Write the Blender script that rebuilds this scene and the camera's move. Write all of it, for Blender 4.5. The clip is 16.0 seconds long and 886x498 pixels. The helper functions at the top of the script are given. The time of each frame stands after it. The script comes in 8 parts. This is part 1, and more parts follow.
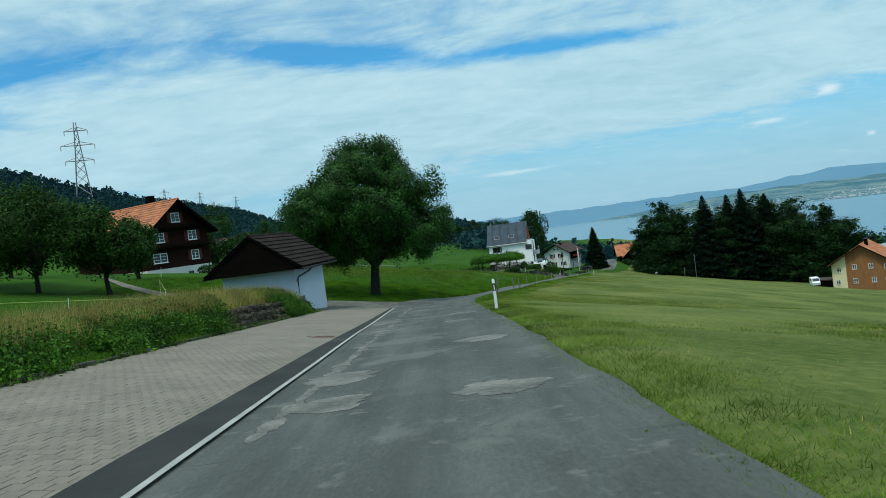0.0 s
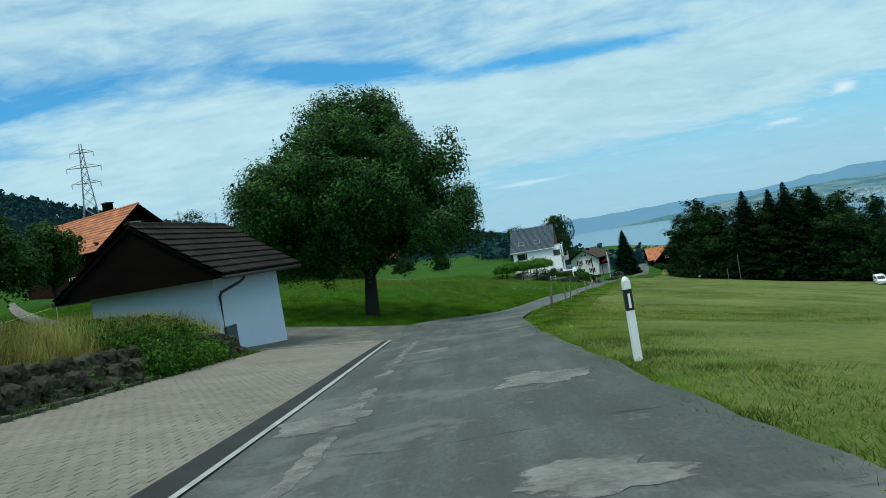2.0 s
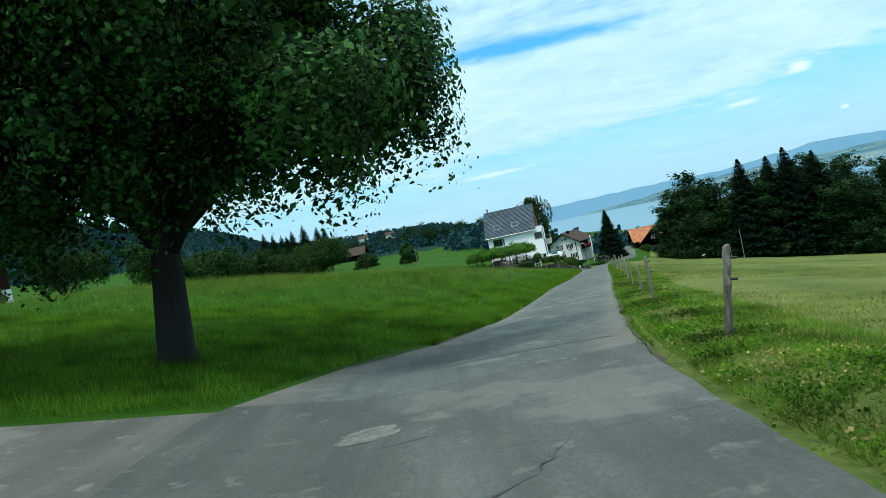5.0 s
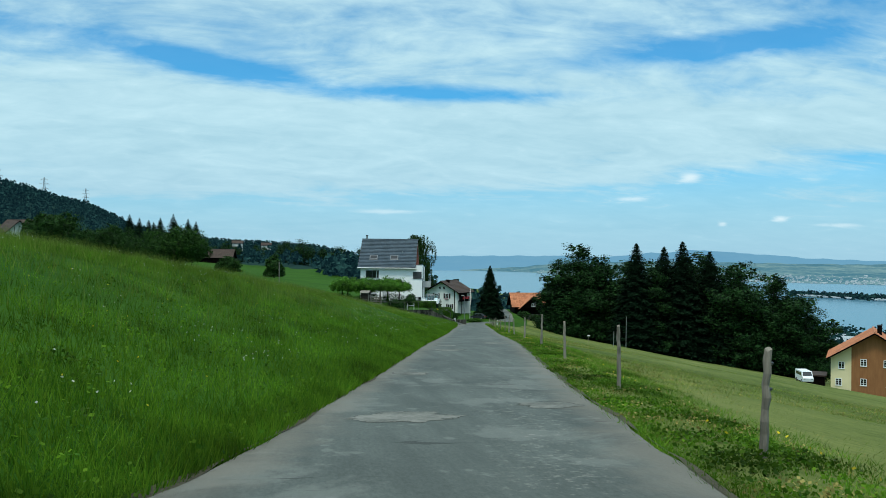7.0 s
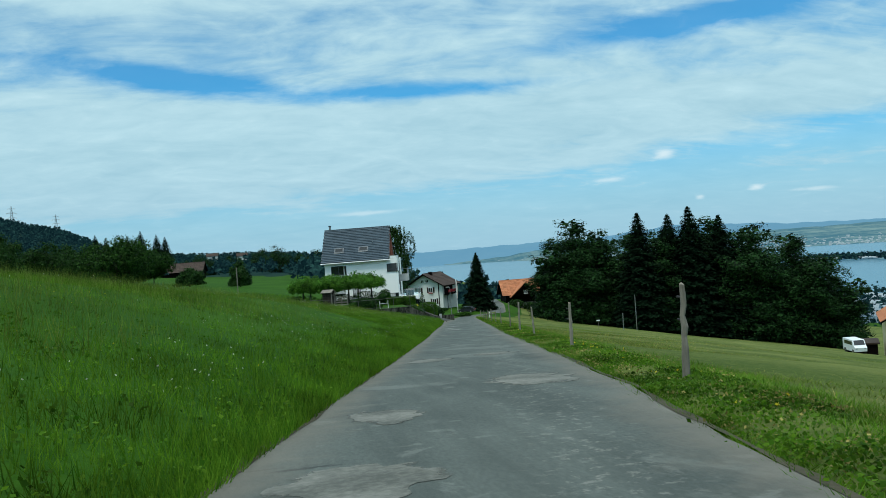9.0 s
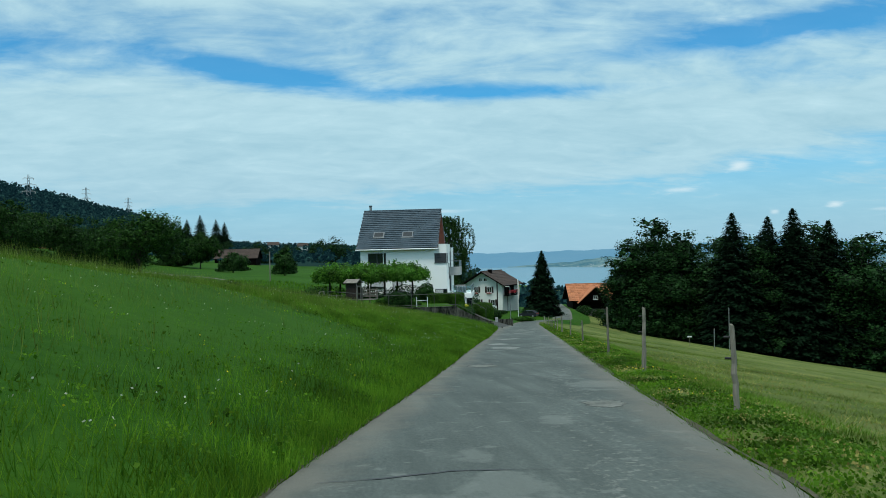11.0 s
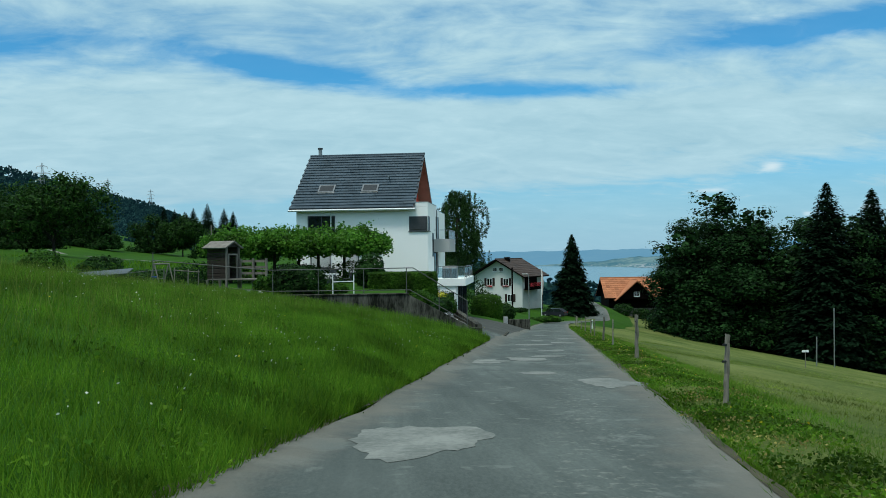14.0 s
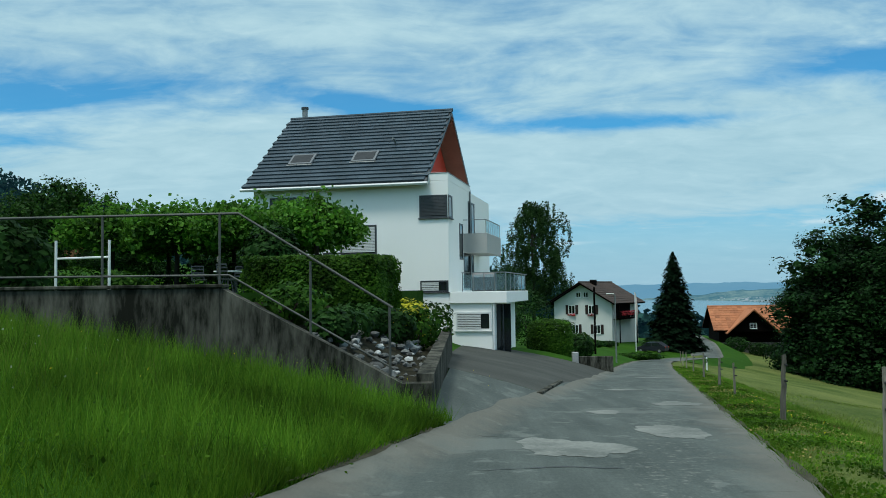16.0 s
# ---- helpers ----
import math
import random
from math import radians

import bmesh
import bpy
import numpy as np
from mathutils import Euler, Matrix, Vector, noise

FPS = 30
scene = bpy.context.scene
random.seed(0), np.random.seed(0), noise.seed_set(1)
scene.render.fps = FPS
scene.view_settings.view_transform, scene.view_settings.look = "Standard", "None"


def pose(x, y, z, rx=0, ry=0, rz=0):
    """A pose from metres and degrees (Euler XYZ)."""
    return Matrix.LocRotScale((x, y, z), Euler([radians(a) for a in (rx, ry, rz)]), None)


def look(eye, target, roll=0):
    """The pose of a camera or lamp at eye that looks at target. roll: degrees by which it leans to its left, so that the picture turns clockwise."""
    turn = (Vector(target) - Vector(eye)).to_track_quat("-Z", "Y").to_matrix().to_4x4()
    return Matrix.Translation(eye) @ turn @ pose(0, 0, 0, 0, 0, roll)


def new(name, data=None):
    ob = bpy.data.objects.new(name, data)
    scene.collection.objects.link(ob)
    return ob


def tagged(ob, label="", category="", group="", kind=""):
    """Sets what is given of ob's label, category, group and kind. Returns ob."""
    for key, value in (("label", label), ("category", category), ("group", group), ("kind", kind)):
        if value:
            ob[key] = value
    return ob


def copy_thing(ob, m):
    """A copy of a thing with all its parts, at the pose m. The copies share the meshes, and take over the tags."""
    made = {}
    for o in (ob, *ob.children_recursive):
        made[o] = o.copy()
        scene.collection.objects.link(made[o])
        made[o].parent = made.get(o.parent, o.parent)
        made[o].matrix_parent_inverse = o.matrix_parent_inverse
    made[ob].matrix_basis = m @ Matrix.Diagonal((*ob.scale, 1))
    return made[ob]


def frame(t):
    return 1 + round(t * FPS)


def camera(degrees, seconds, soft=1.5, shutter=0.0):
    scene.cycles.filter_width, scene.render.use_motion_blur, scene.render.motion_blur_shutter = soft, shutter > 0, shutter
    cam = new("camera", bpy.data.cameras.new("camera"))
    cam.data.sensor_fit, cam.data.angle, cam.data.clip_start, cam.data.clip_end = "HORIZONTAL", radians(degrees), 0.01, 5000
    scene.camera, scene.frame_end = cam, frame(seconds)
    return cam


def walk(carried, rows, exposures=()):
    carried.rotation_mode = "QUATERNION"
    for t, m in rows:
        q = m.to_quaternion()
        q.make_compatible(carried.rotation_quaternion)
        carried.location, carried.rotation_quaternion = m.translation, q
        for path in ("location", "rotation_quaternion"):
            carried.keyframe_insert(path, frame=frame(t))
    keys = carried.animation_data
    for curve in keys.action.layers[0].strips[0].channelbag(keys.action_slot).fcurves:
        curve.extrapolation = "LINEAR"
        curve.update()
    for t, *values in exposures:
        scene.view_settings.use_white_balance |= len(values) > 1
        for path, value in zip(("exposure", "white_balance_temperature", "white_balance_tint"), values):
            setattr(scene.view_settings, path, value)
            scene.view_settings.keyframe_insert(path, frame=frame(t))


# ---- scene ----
cam = camera(55.2, 16.0, soft=0.9)
METRES, EYE, TILT, LEAN, TURN = 175.0, 1.2, -1.5, 7.4, 0.0
ROWS = [
    (0.0, 0.0, 0.0, 0.0, 0.0, 0.0, -0.0),
    (0.5, -0.0002, 0.0254, -0.0012, 0.24, 0.27, -0.73),
    (1.0, -0.0009, 0.0526, -0.0022, -0.31, 0.53, 0.32),
    (1.5, -0.0017, 0.082, -0.0031, 1.12, -0.08, 2.31),
    (2.0, -0.0016, 0.1095, -0.0045, 1.26, 0.9, 2.05),
    (2.5, -0.0017, 0.1395, -0.0058, -0.01, -0.25, 1.49),
    (3.0, -0.0016, 0.1632, -0.0065, 0.9, 1.06, 1.46),
    (3.5, -0.0012, 0.19, -0.0073, -0.05, 0.6, 1.63),
    (4.0, -0.0008, 0.2165, -0.0084, 0.36, 0.17, 4.68),
    (4.5, -0.0005, 0.2425, -0.0094, 0.15, 0.28, 6.16),
    (7.0, 0.0145, 0.3823, -0.0142, -9.26, 3.19, -7.68),
    (7.5, 0.0196, 0.4125, -0.0148, -9.94, 4.59, -5.44),
    (8.0, 0.0265, 0.4469, -0.0158, -10.04, 2.87, -3.42),
    (8.5, 0.0324, 0.4756, -0.0165, -12.27, 3.43, -7.31),
    (9.0, 0.0401, 0.5102, -0.0168, -10.17, 2.99, -2.66),
    (9.5, 0.0471, 0.5412, -0.0169, -9.25, 2.68, -3.63),
    (10.0, 0.0529, 0.5699, -0.0172, -6.82, 2.61, -3.69),
    (12.5, 0.0887, 0.7404, -0.0214, -5.95, 2.99, -8.02),
    (13.0, 0.0963, 0.7751, -0.0221, -4.93, 4.17, -7.47),
    (13.5, 0.1035, 0.8097, -0.0223, -5.5, 4.22, -7.43),
    (14.0, 0.1111, 0.845, -0.0231, -4.11, 2.4, -6.6),
    (14.5, 0.1184, 0.8786, -0.0238, -0.47, 4.77, -1.44),
    (15.0, 0.126, 0.9157, -0.0244, -0.2, 5.06, -5.21),
    (15.5, 0.1336, 0.9499, -0.0254, 1.19, 3.98, -7.15),
    (16.0, 0.1411, 0.9853, -0.0261, 2.31, 3.97, -6.67),
]
walk(cam, [(t, pose(0, 0, EYE, TILT, LEAN, TURN) @ pose(METRES * x, METRES * y, METRES * z, 90 + pitch, roll, yaw)) for t, x, y, z, yaw, pitch, roll in ROWS],
     [(t, e, 6150, 5.0) for t, e in ((0.0, -0.05), (2.0, 0.0), (3.5, 0.16), (4.5, 0.42), (7.0, 0.05), (9.0, -0.06), (12.5, -0.1), (16.0, -0.16))])

# ---- the lie of the land: the road's line, its height, and the ground beside it ----
ROAD_Y = [-60, 0, 20, 40, 50, 57, 66.8, 75, 83, 99.6, 129, 150, 172, 200, 230, 250, 268, 285, 302, 322, 345, 400, 2600]
ROAD_X = [-0.3, -0.62, -0.8, -1.0, -0.55, 0.2, 1.95, 3.4, 5.0, 8.4, 14.15, 18.25, 22.7, 28.4, 34.4, 38.6, 43, 48.5, 55, 62, 67, 76, 500]
HIGH_Y = [-60, 0, 20, 28.5, 42.4, 66.8, 83, 99.6, 129.4, 147.7, 172, 200, 230, 250, 270, 290, 312, 345, 450, 700, 1500, 2600]
HIGH_Z = [4, 0, -1.24, -1.83, -2.72, -4.53, -5.75, -6.77, -9.08, -10.35, -12.18, -14.3, -16.5, -17.9, -19.3, -20.5, -21.3, -23, -30, -42, -62, -90]


def glide(y, ys, vs):
    """Piecewise line with its corners eased."""
    return sum(np.interp(y + d, ys, vs) for d in (-4, -2, 0, 2, 4)) / 5


def road_x(y):
    return glide(y, ROAD_Y, ROAD_X)


def road_z(y):
    return glide(y, HIGH_Y, HIGH_Z)


def ease(a, b, v):
    t = np.clip((v - a) / (b - a), 0, 1)
    return t * t * (3 - 2 * t)


def land(x, y):
    """Height of the ground at a place (numpy arrays or numbers)."""
    o = x - road_x(y)
    left = -np.minimum(o + 2.0, 0)
    right = np.maximum(o - 2.8, 0)
    early = 0.12 * np.minimum(left, 4.6) + 0.15 * np.maximum(left - 4.6, 0)
    crest = np.interp(y, [100, 125, 150, 200], [44, 26, 13.5, 12])
    late = 0.17 * crest * (1 - np.exp(-left / crest * (1 + 0.35 * (left / crest) ** 2))) + 0.03 * left + 0.45 * (1 - np.exp(-left / 2.5))
    w = ease(52, 74, y)
    rise = early * (1 - w) + late * w
    rise = np.where(rise > 14, 14 + (rise - 14) * 0.35, rise)
    rise = rise + 0.13 * np.maximum(left - 62, 0) * ease(110, 180, y) * (1 - ease(150, 400, left))
    level = ease(200, 275, y) * ease(10, 45, left) * 5.3 + np.interp(y, [130, 150], [0.75, 0.5]) * ease(3, 9, left) * (1 - ease(20, 32, left)) * ease(66, 95, y) * (1 - ease(152, 186, y))
    fall = 0.18 * np.minimum(right, 95) + 0.075 * np.maximum(right - 95, 0)
    far = ease(250, 900, y)
    z = road_z(y) + (rise + level) * (1 - far * 0.6) - fall * (1 - far * 0.3)
    shelf = -11.2 - 0.055 * x + 0.12 * np.maximum(-55 - x, 0)
    w = ease(250, 320, y) * ease(34, 60, left) * (1 - ease(600, 760, y))
    return z * (1 - w) + shelf * w


def ground_at(x, y):
    return float(land(np.float64(x), np.float64(y)))


# ---- world, sun and exposure ----
SUN_EL, SUN_AZ = 64.0, -140.0  # degrees; a veiled sun behind and to the left
world = bpy.data.worlds.new("sky")
scene.world = world
world.use_nodes = True
wn, wl = world.node_tree.nodes, world.node_tree.links
wn.clear()


def wnode(kind):
    return wn.new(kind)


def wmath(op, a, b=None, c=None):
    n = wnode("ShaderNodeMath")
    n.operation = op
    for i, v in enumerate((a, b, c)):
        if v is None:
            continue
        if isinstance(v, (int, float)):
            n.inputs[i].default_value = v
        else:
            wl.new(v, n.inputs[i])
    return n.outputs[0]


def wsmooth(v, a, b, lo=0.0, hi=1.0):
    n = wnode("ShaderNodeMapRange")
    n.interpolation_type = "SMOOTHSTEP"
    wl.new(v, n.inputs[0])
    for i, x in enumerate((a, b, lo, hi)):
        n.inputs[i + 1].default_value = x
    return n.outputs[0]


tc = wnode("ShaderNodeTexCoord")
sep = wnode("ShaderNodeSeparateXYZ")
wl.new(tc.outputs["Generated"], sep.inputs[0])
az = wmath("MULTIPLY", wmath("ARCTAN2", sep.outputs[0], sep.outputs[1]), 57.2958)
el = wmath("MULTIPLY", wmath("ARCSINE", sep.outputs[2]), 57.2958)
sky = wnode("ShaderNodeTexSky")
sky.sky_type, sky.sun_disc = "NISHITA", False
sky.sun_elevation, sky.sun_rotation, sky.altitude = radians(SUN_EL), radians(SUN_AZ), 600
sky.air_density, sky.dust_density, sky.ozone_density = 1.0, 0.6, 2.5
tint = wnode("ShaderNodeMix")
tint.data_type, tint.blend_type = "RGBA", "MULTIPLY"
tint.inputs[0].default_value = 1.0
wl.new(sky.outputs[0], tint.inputs[6])
SKY = 0.118
tint.inputs[7].default_value = (SKY * 0.15, SKY * 0.86, SKY * 1.16, 1)
# cloud sheets, drawn out along the wind
comb = wnode("ShaderNodeCombineXYZ")
lift = wmath("ADD", wmath("MAXIMUM", sep.outputs[2], 0.0), 0.10)
wl.new(wmath("DIVIDE", sep.outputs[0], lift), comb.inputs[0])
wl.new(wmath("DIVIDE", sep.outputs[1], lift), comb.inputs[1])


soft_lift = wmath("ADD", wmath("MAXIMUM", sep.outputs[2], 0.0), 0.20)
veil = wnode("ShaderNodeCombineXYZ")
wl.new(wmath("DIVIDE", sep.outputs[0], soft_lift), veil.inputs[0])
wl.new(wmath("DIVIDE", sep.outputs[1], soft_lift), veil.inputs[1])


def wnoise(scale, stretch, detail, rough, turn=0.0, shift=0.0, distort=0.0, sheet_=comb):
    mp = wnode("ShaderNodeMapping")
    wl.new(sheet_.outputs[0], mp.inputs[0])
    mp.inputs["Rotation"].default_value = (0, 0, radians(turn))
    mp.inputs["Scale"].default_value = (stretch, 1, 1)
    mp.inputs["Location"].default_value = (shift, shift * 0.7, 0)
    n = wnode("ShaderNodeTexNoise")
    n.inputs["Scale"].default_value, n.inputs["Detail"].default_value, n.inputs["Roughness"].default_value = scale, detail, rough
    n.inputs["Distortion"].default_value = distort
    wl.new(mp.outputs[0], n.inputs[0])
    return n.outputs[0]


big = wnoise(0.55, 0.45, 6, 0.55, 8, 3.1, 0.4)
fine = wnoise(3.2, 0.5, 8, 0.6, 14, 7.7, 0.9, veil)
puff = wnoise(9.5, 0.75, 6, 0.58, -20, 2.3, 0.5, veil)


def blob(a0, e0, wa, we, lean=0.0):
    """A soft patch round an azimuth and elevation, in degrees."""
    da = wmath("SUBTRACT", az, a0)
    de = wmath("SUBTRACT", wmath("SUBTRACT", el, e0), wmath("MULTIPLY", da, lean))
    q = wmath("ADD", wmath("POWER", wmath("ABSOLUTE", wmath("DIVIDE", da, wa)), 2.0), wmath("POWER", wmath("ABSOLUTE", wmath("DIVIDE", de, we)), 2.0))
    return wmath("EXPONENT", wmath("MULTIPLY", q, -1.0))


cover = wmath("ADD", wmath("MULTIPLY", big, 0.85), wmath("MULTIPLY", fine, 0.6))
cover = wmath("ADD", cover, wmath("MULTIPLY", puff, 0.24))
cover = wmath("ADD", cover, wmath("MULTIPLY", blob(4, 7.6, 26, 2.0, 0.02), 0.28))
cover = wmath("ADD", cover, wmath("MULTIPLY", blob(-12, 5.2, 20, 2.4, 0.0), 0.24))
cover = wmath("ADD", cover, wmath("MULTIPLY", blob(30, 7.4, 14, 1.8, 0.03), 0.2))
cover = wmath("ADD", cover, wmath("MULTIPLY", blob(34, 4.0, 9, 1.0, 0.0), 0.16))
cover = wmath("ADD", cover, wmath("MULTIPLY", blob(-14, 8.4, 16, 2.6, 0.0), 0.10))
for a0, e0, wa, we, ln, amt in ((-6, 12.1, 8, 0.8, -0.14, 0.34), (9, 10.9, 9, 0.6, -0.02, 0.30), (27, 13.4, 7, 0.8, 0.05, 0.3), (-28, 12.0, 9, 1.2, 0.1, 0.25)):
    cover = wmath("SUBTRACT", cover, wmath("MULTIPLY", blob(a0, e0, wa, we, ln), amt))
cover = wmath("SUBTRACT", cover, wmath("MULTIPLY", blob(8, 2.5, 60, 2.2, 0.0), 0.16))
mask = wsmooth(cover, 0.60, 1.02, 0.06, 0.96)
mask = wmath("MAXIMUM", mask, wsmooth(el, 0.0, 10.0, 0.80, 0.14))
cloud = wnode("ShaderNodeMix")
cloud.data_type = "RGBA"
wl.new(wmath("ADD", wmath("MULTIPLY", fine, 0.6), wmath("MULTIPLY", puff, 0.42)), cloud.inputs[0])
cloud.inputs[6].default_value = (0.27, 0.49, 0.60, 1)
cloud.inputs[7].default_value = (0.74, 0.94, 0.97, 1)
skymix = wnode("ShaderNodeMix")
skymix.data_type = "RGBA"
wl.new(mask, skymix.inputs[0])
wl.new(tint.outputs[2], skymix.inputs[6])
wl.new(cloud.outputs[2], skymix.inputs[7])
# haze low over the lake
haze_mix = wnode("ShaderNodeMix")
haze_mix.data_type = "RGBA"
wl.new(wsmooth(el, -1.0, 8.5, 0.74, 0.0), haze_mix.inputs[0])
wl.new(skymix.outputs[2], haze_mix.inputs[6])
haze_mix.inputs[7].default_value = (0.36, 0.56, 0.70, 1)
# a few small bright clouds low in the sky
small = None
for a0, e0, wa, we, amt in ((25.2, 5.3, 0.75, 0.36, 0.9), (21.6, 3.95, 1.2, 0.22, 0.7), (30.6, 2.6, 0.5, 0.2, 0.8), (27.2, 2.3, 0.35, 0.16, 0.7), (5.2, 3.0, 2.4, 0.16, 0.45), (34.0, 2.2, 1.2, 0.15, 0.5)):
    one = wmath("MULTIPLY", wsmooth(wmath("ADD", blob(a0, e0, wa, we), wmath("MULTIPLY", wmath("SUBTRACT", puff, 0.5), 1.3)), 0.1, 1.15), amt)
    small = one if small is None else wmath("MAXIMUM", small, one)
puffs = wnode("ShaderNodeMix")
puffs.data_type = "RGBA"
wl.new(small, puffs.inputs[0])
wl.new(haze_mix.outputs[2], puffs.inputs[6])
puffs.inputs[7].default_value = (0.80, 0.90, 0.93, 1)
# a veiled sky is brighter overhead than near the horizon
bg = wnode("ShaderNodeBackground")
warm = wnode("ShaderNodeMix")
warm.data_type = "RGBA"
wl.new(wsmooth(el, 18.0, 60.0, 0.0, 0.65), warm.inputs[0])
wl.new(puffs.outputs[2], warm.inputs[6])
warm.inputs[7].default_value = (0.86, 0.86, 0.80, 1)
wl.new(warm.outputs[2], bg.inputs[0])
wl.new(wsmooth(el, 16.0, 70.0, 1.0, 2.25), bg.inputs[1])
out = wnode("ShaderNodeOutputWorld")
wl.new(bg.outputs[0], out.inputs[0])

sun = new("sun", bpy.data.lights.new("sun", "SUN"))
sun.data.energy, sun.data.angle, sun.data.color = 2.1, radians(12), (1.0, 0.95, 0.86)
sun.matrix_world = look((0, 0, 0), (-math.sin(radians(SUN_AZ)) * math.cos(radians(SUN_EL)), -math.cos(radians(SUN_AZ)) * math.cos(radians(SUN_EL)), -math.sin(radians(SUN_EL))))


# ---- materials ----
def surf(name, dark, light, scale=1.0, fine=12.0, rough=0.8, bump=0.3, depth=0.02, metal=0.0, spec=0.3, per=0.0, stretch=(1, 1, 1), contrast=(0.3, 0.7), local=False):
    """A two-scale mottled surface. per: brightness spread from piece to piece."""
    m = bpy.data.materials.new(name)
    m.use_nodes = True
    nt = m.node_tree
    n, l = nt.nodes, nt.links
    b = n["Principled BSDF"]
    if local:
        co = n.new("ShaderNodeTexCoord").outputs["Object"]
    else:
        co = n.new("ShaderNodeNewGeometry").outputs["Position"]
    mp = n.new("ShaderNodeMapping")
    l.new(co, mp.inputs[0])
    mp.inputs["Scale"].default_value = stretch
    a = n.new("ShaderNodeTexNoise")
    a.inputs["Scale"].default_value, a.inputs["Detail"].default_value = scale, 5
    f = n.new("ShaderNodeTexNoise")
    f.inputs["Scale"].default_value, f.inputs["Detail"].default_value, f.inputs["Roughness"].default_value = fine, 6, 0.65
    l.new(mp.outputs[0], a.inputs[0])
    l.new(mp.outputs[0], f.inputs[0])
    mx = n.new("ShaderNodeMath")
    mx.operation = "MULTIPLY_ADD"
    l.new(a.outputs[0], mx.inputs[0])
    mx.inputs[1].default_value = 0.55
    half = n.new("ShaderNodeMath")
    half.operation = "MULTIPLY"
    l.new(f.outputs[0], half.inputs[0])
    half.inputs[1].default_value = 0.45
    l.new(half.outputs[0], mx.inputs[2])
    rg = n.new("ShaderNodeMapRange")
    l.new(mx.outputs[0], rg.inputs[0])
    rg.inputs[1].default_value, rg.inputs[2].default_value = contrast
    c = n.new("ShaderNodeMix")
    c.data_type = "RGBA"
    l.new(rg.outputs[0], c.inputs[0])
    c.inputs[6].default_value, c.inputs[7].default_value = (*dark, 1), (*light, 1)
    col = c.outputs[2]
    if per:
        oi = n.new("ShaderNodeObjectInfo")
        rp = n.new("ShaderNodeNewGeometry")
        ad = n.new("ShaderNodeMath")
        l.new(oi.outputs["Random"], ad.inputs[0])
        l.new(rp.outputs["Random Per Island"], ad.inputs[1])
        fr = n.new("ShaderNodeMath")
        fr.operation = "FRACT"
        l.new(ad.outputs[0], fr.inputs[0])
        mr = n.new("ShaderNodeMapRange")
        l.new(fr.outputs[0], mr.inputs[0])
        mr.inputs[3].default_value, mr.inputs[4].default_value = 1 - per, 1 + per
        hs = n.new("ShaderNodeHueSaturation")
        l.new(mr.outputs[0], hs.inputs["Value"])
        l.new(col, hs.inputs["Color"])
        col = hs.outputs[0]
    l.new(col, b.inputs["Base Color"])
    b.inputs["Roughness"].default_value = rough
    b.inputs["Metallic"].default_value = metal
    b.inputs["Specular IOR Level"].default_value = spec
    if bump:
        bp = n.new("ShaderNodeBump")
        bp.inputs["Strength"].default_value, bp.inputs["Distance"].default_value = bump, depth
        l.new(f.outputs[0], bp.inputs["Height"])
        l.new(bp.outputs[0], b.inputs["Normal"])
    return m


def leafy(name, dark, light, through_=0.35, rough=0.6, spec=0.06):
    """Foliage: every leaf its own shade, some light passing through."""
    m = bpy.data.materials.new(name)
    m.use_nodes = True
    n, l = m.node_tree.nodes, m.node_tree.links
    b = n["Principled BSDF"]
    g = n.new("ShaderNodeNewGeometry")
    c = n.new("ShaderNodeMix")
    c.data_type = "RGBA"
    l.new(g.outputs["Random Per Island"], c.inputs[0])
    c.inputs[6].default_value, c.inputs[7].default_value = (*dark, 1), (*light, 1)
    # Slow noise paints lit and shaded clumps into the leaf colour.
    ns = n.new("ShaderNodeTexNoise")
    ns.inputs["Scale"].default_value = 0.85
    l.new(g.outputs["Position"], ns.inputs[0])
    hs = n.new("ShaderNodeHueSaturation")
    mr = n.new("ShaderNodeMapRange")
    l.new(ns.outputs[0], mr.inputs[0])
    mr.inputs[1].default_value, mr.inputs[2].default_value, mr.inputs[3].default_value, mr.inputs[4].default_value = 0.34, 0.66, 0.5, 1.5
    l.new(mr.outputs[0], hs.inputs["Value"])
    l.new(c.outputs[2], hs.inputs["Color"])
    l.new(hs.outputs[0], b.inputs["Base Color"])
    b.inputs["Roughness"].default_value = rough
    b.inputs["Specular IOR Level"].default_value = spec
    tr = n.new("ShaderNodeBsdfTranslucent")
    l.new(hs.outputs[0], tr.inputs[0])
    ms = n.new("ShaderNodeMixShader")
    ms.inputs[0].default_value = through_
    l.new(b.outputs[0], ms.inputs[1])
    l.new(tr.outputs[0], ms.inputs[2])
    l.new(ms.outputs[0], n["Material Output"].inputs[0])
    return m


def plain_glass(name, col, rough=0.05):
    m = bpy.data.materials.new(name)
    m.use_nodes = True
    b = m.node_tree.nodes["Principled BSDF"]
    b.inputs["Base Color"].default_value = (*col, 1)
    b.inputs["Roughness"].default_value = rough
    b.inputs["Specular IOR Level"].default_value = 0.6
    return m


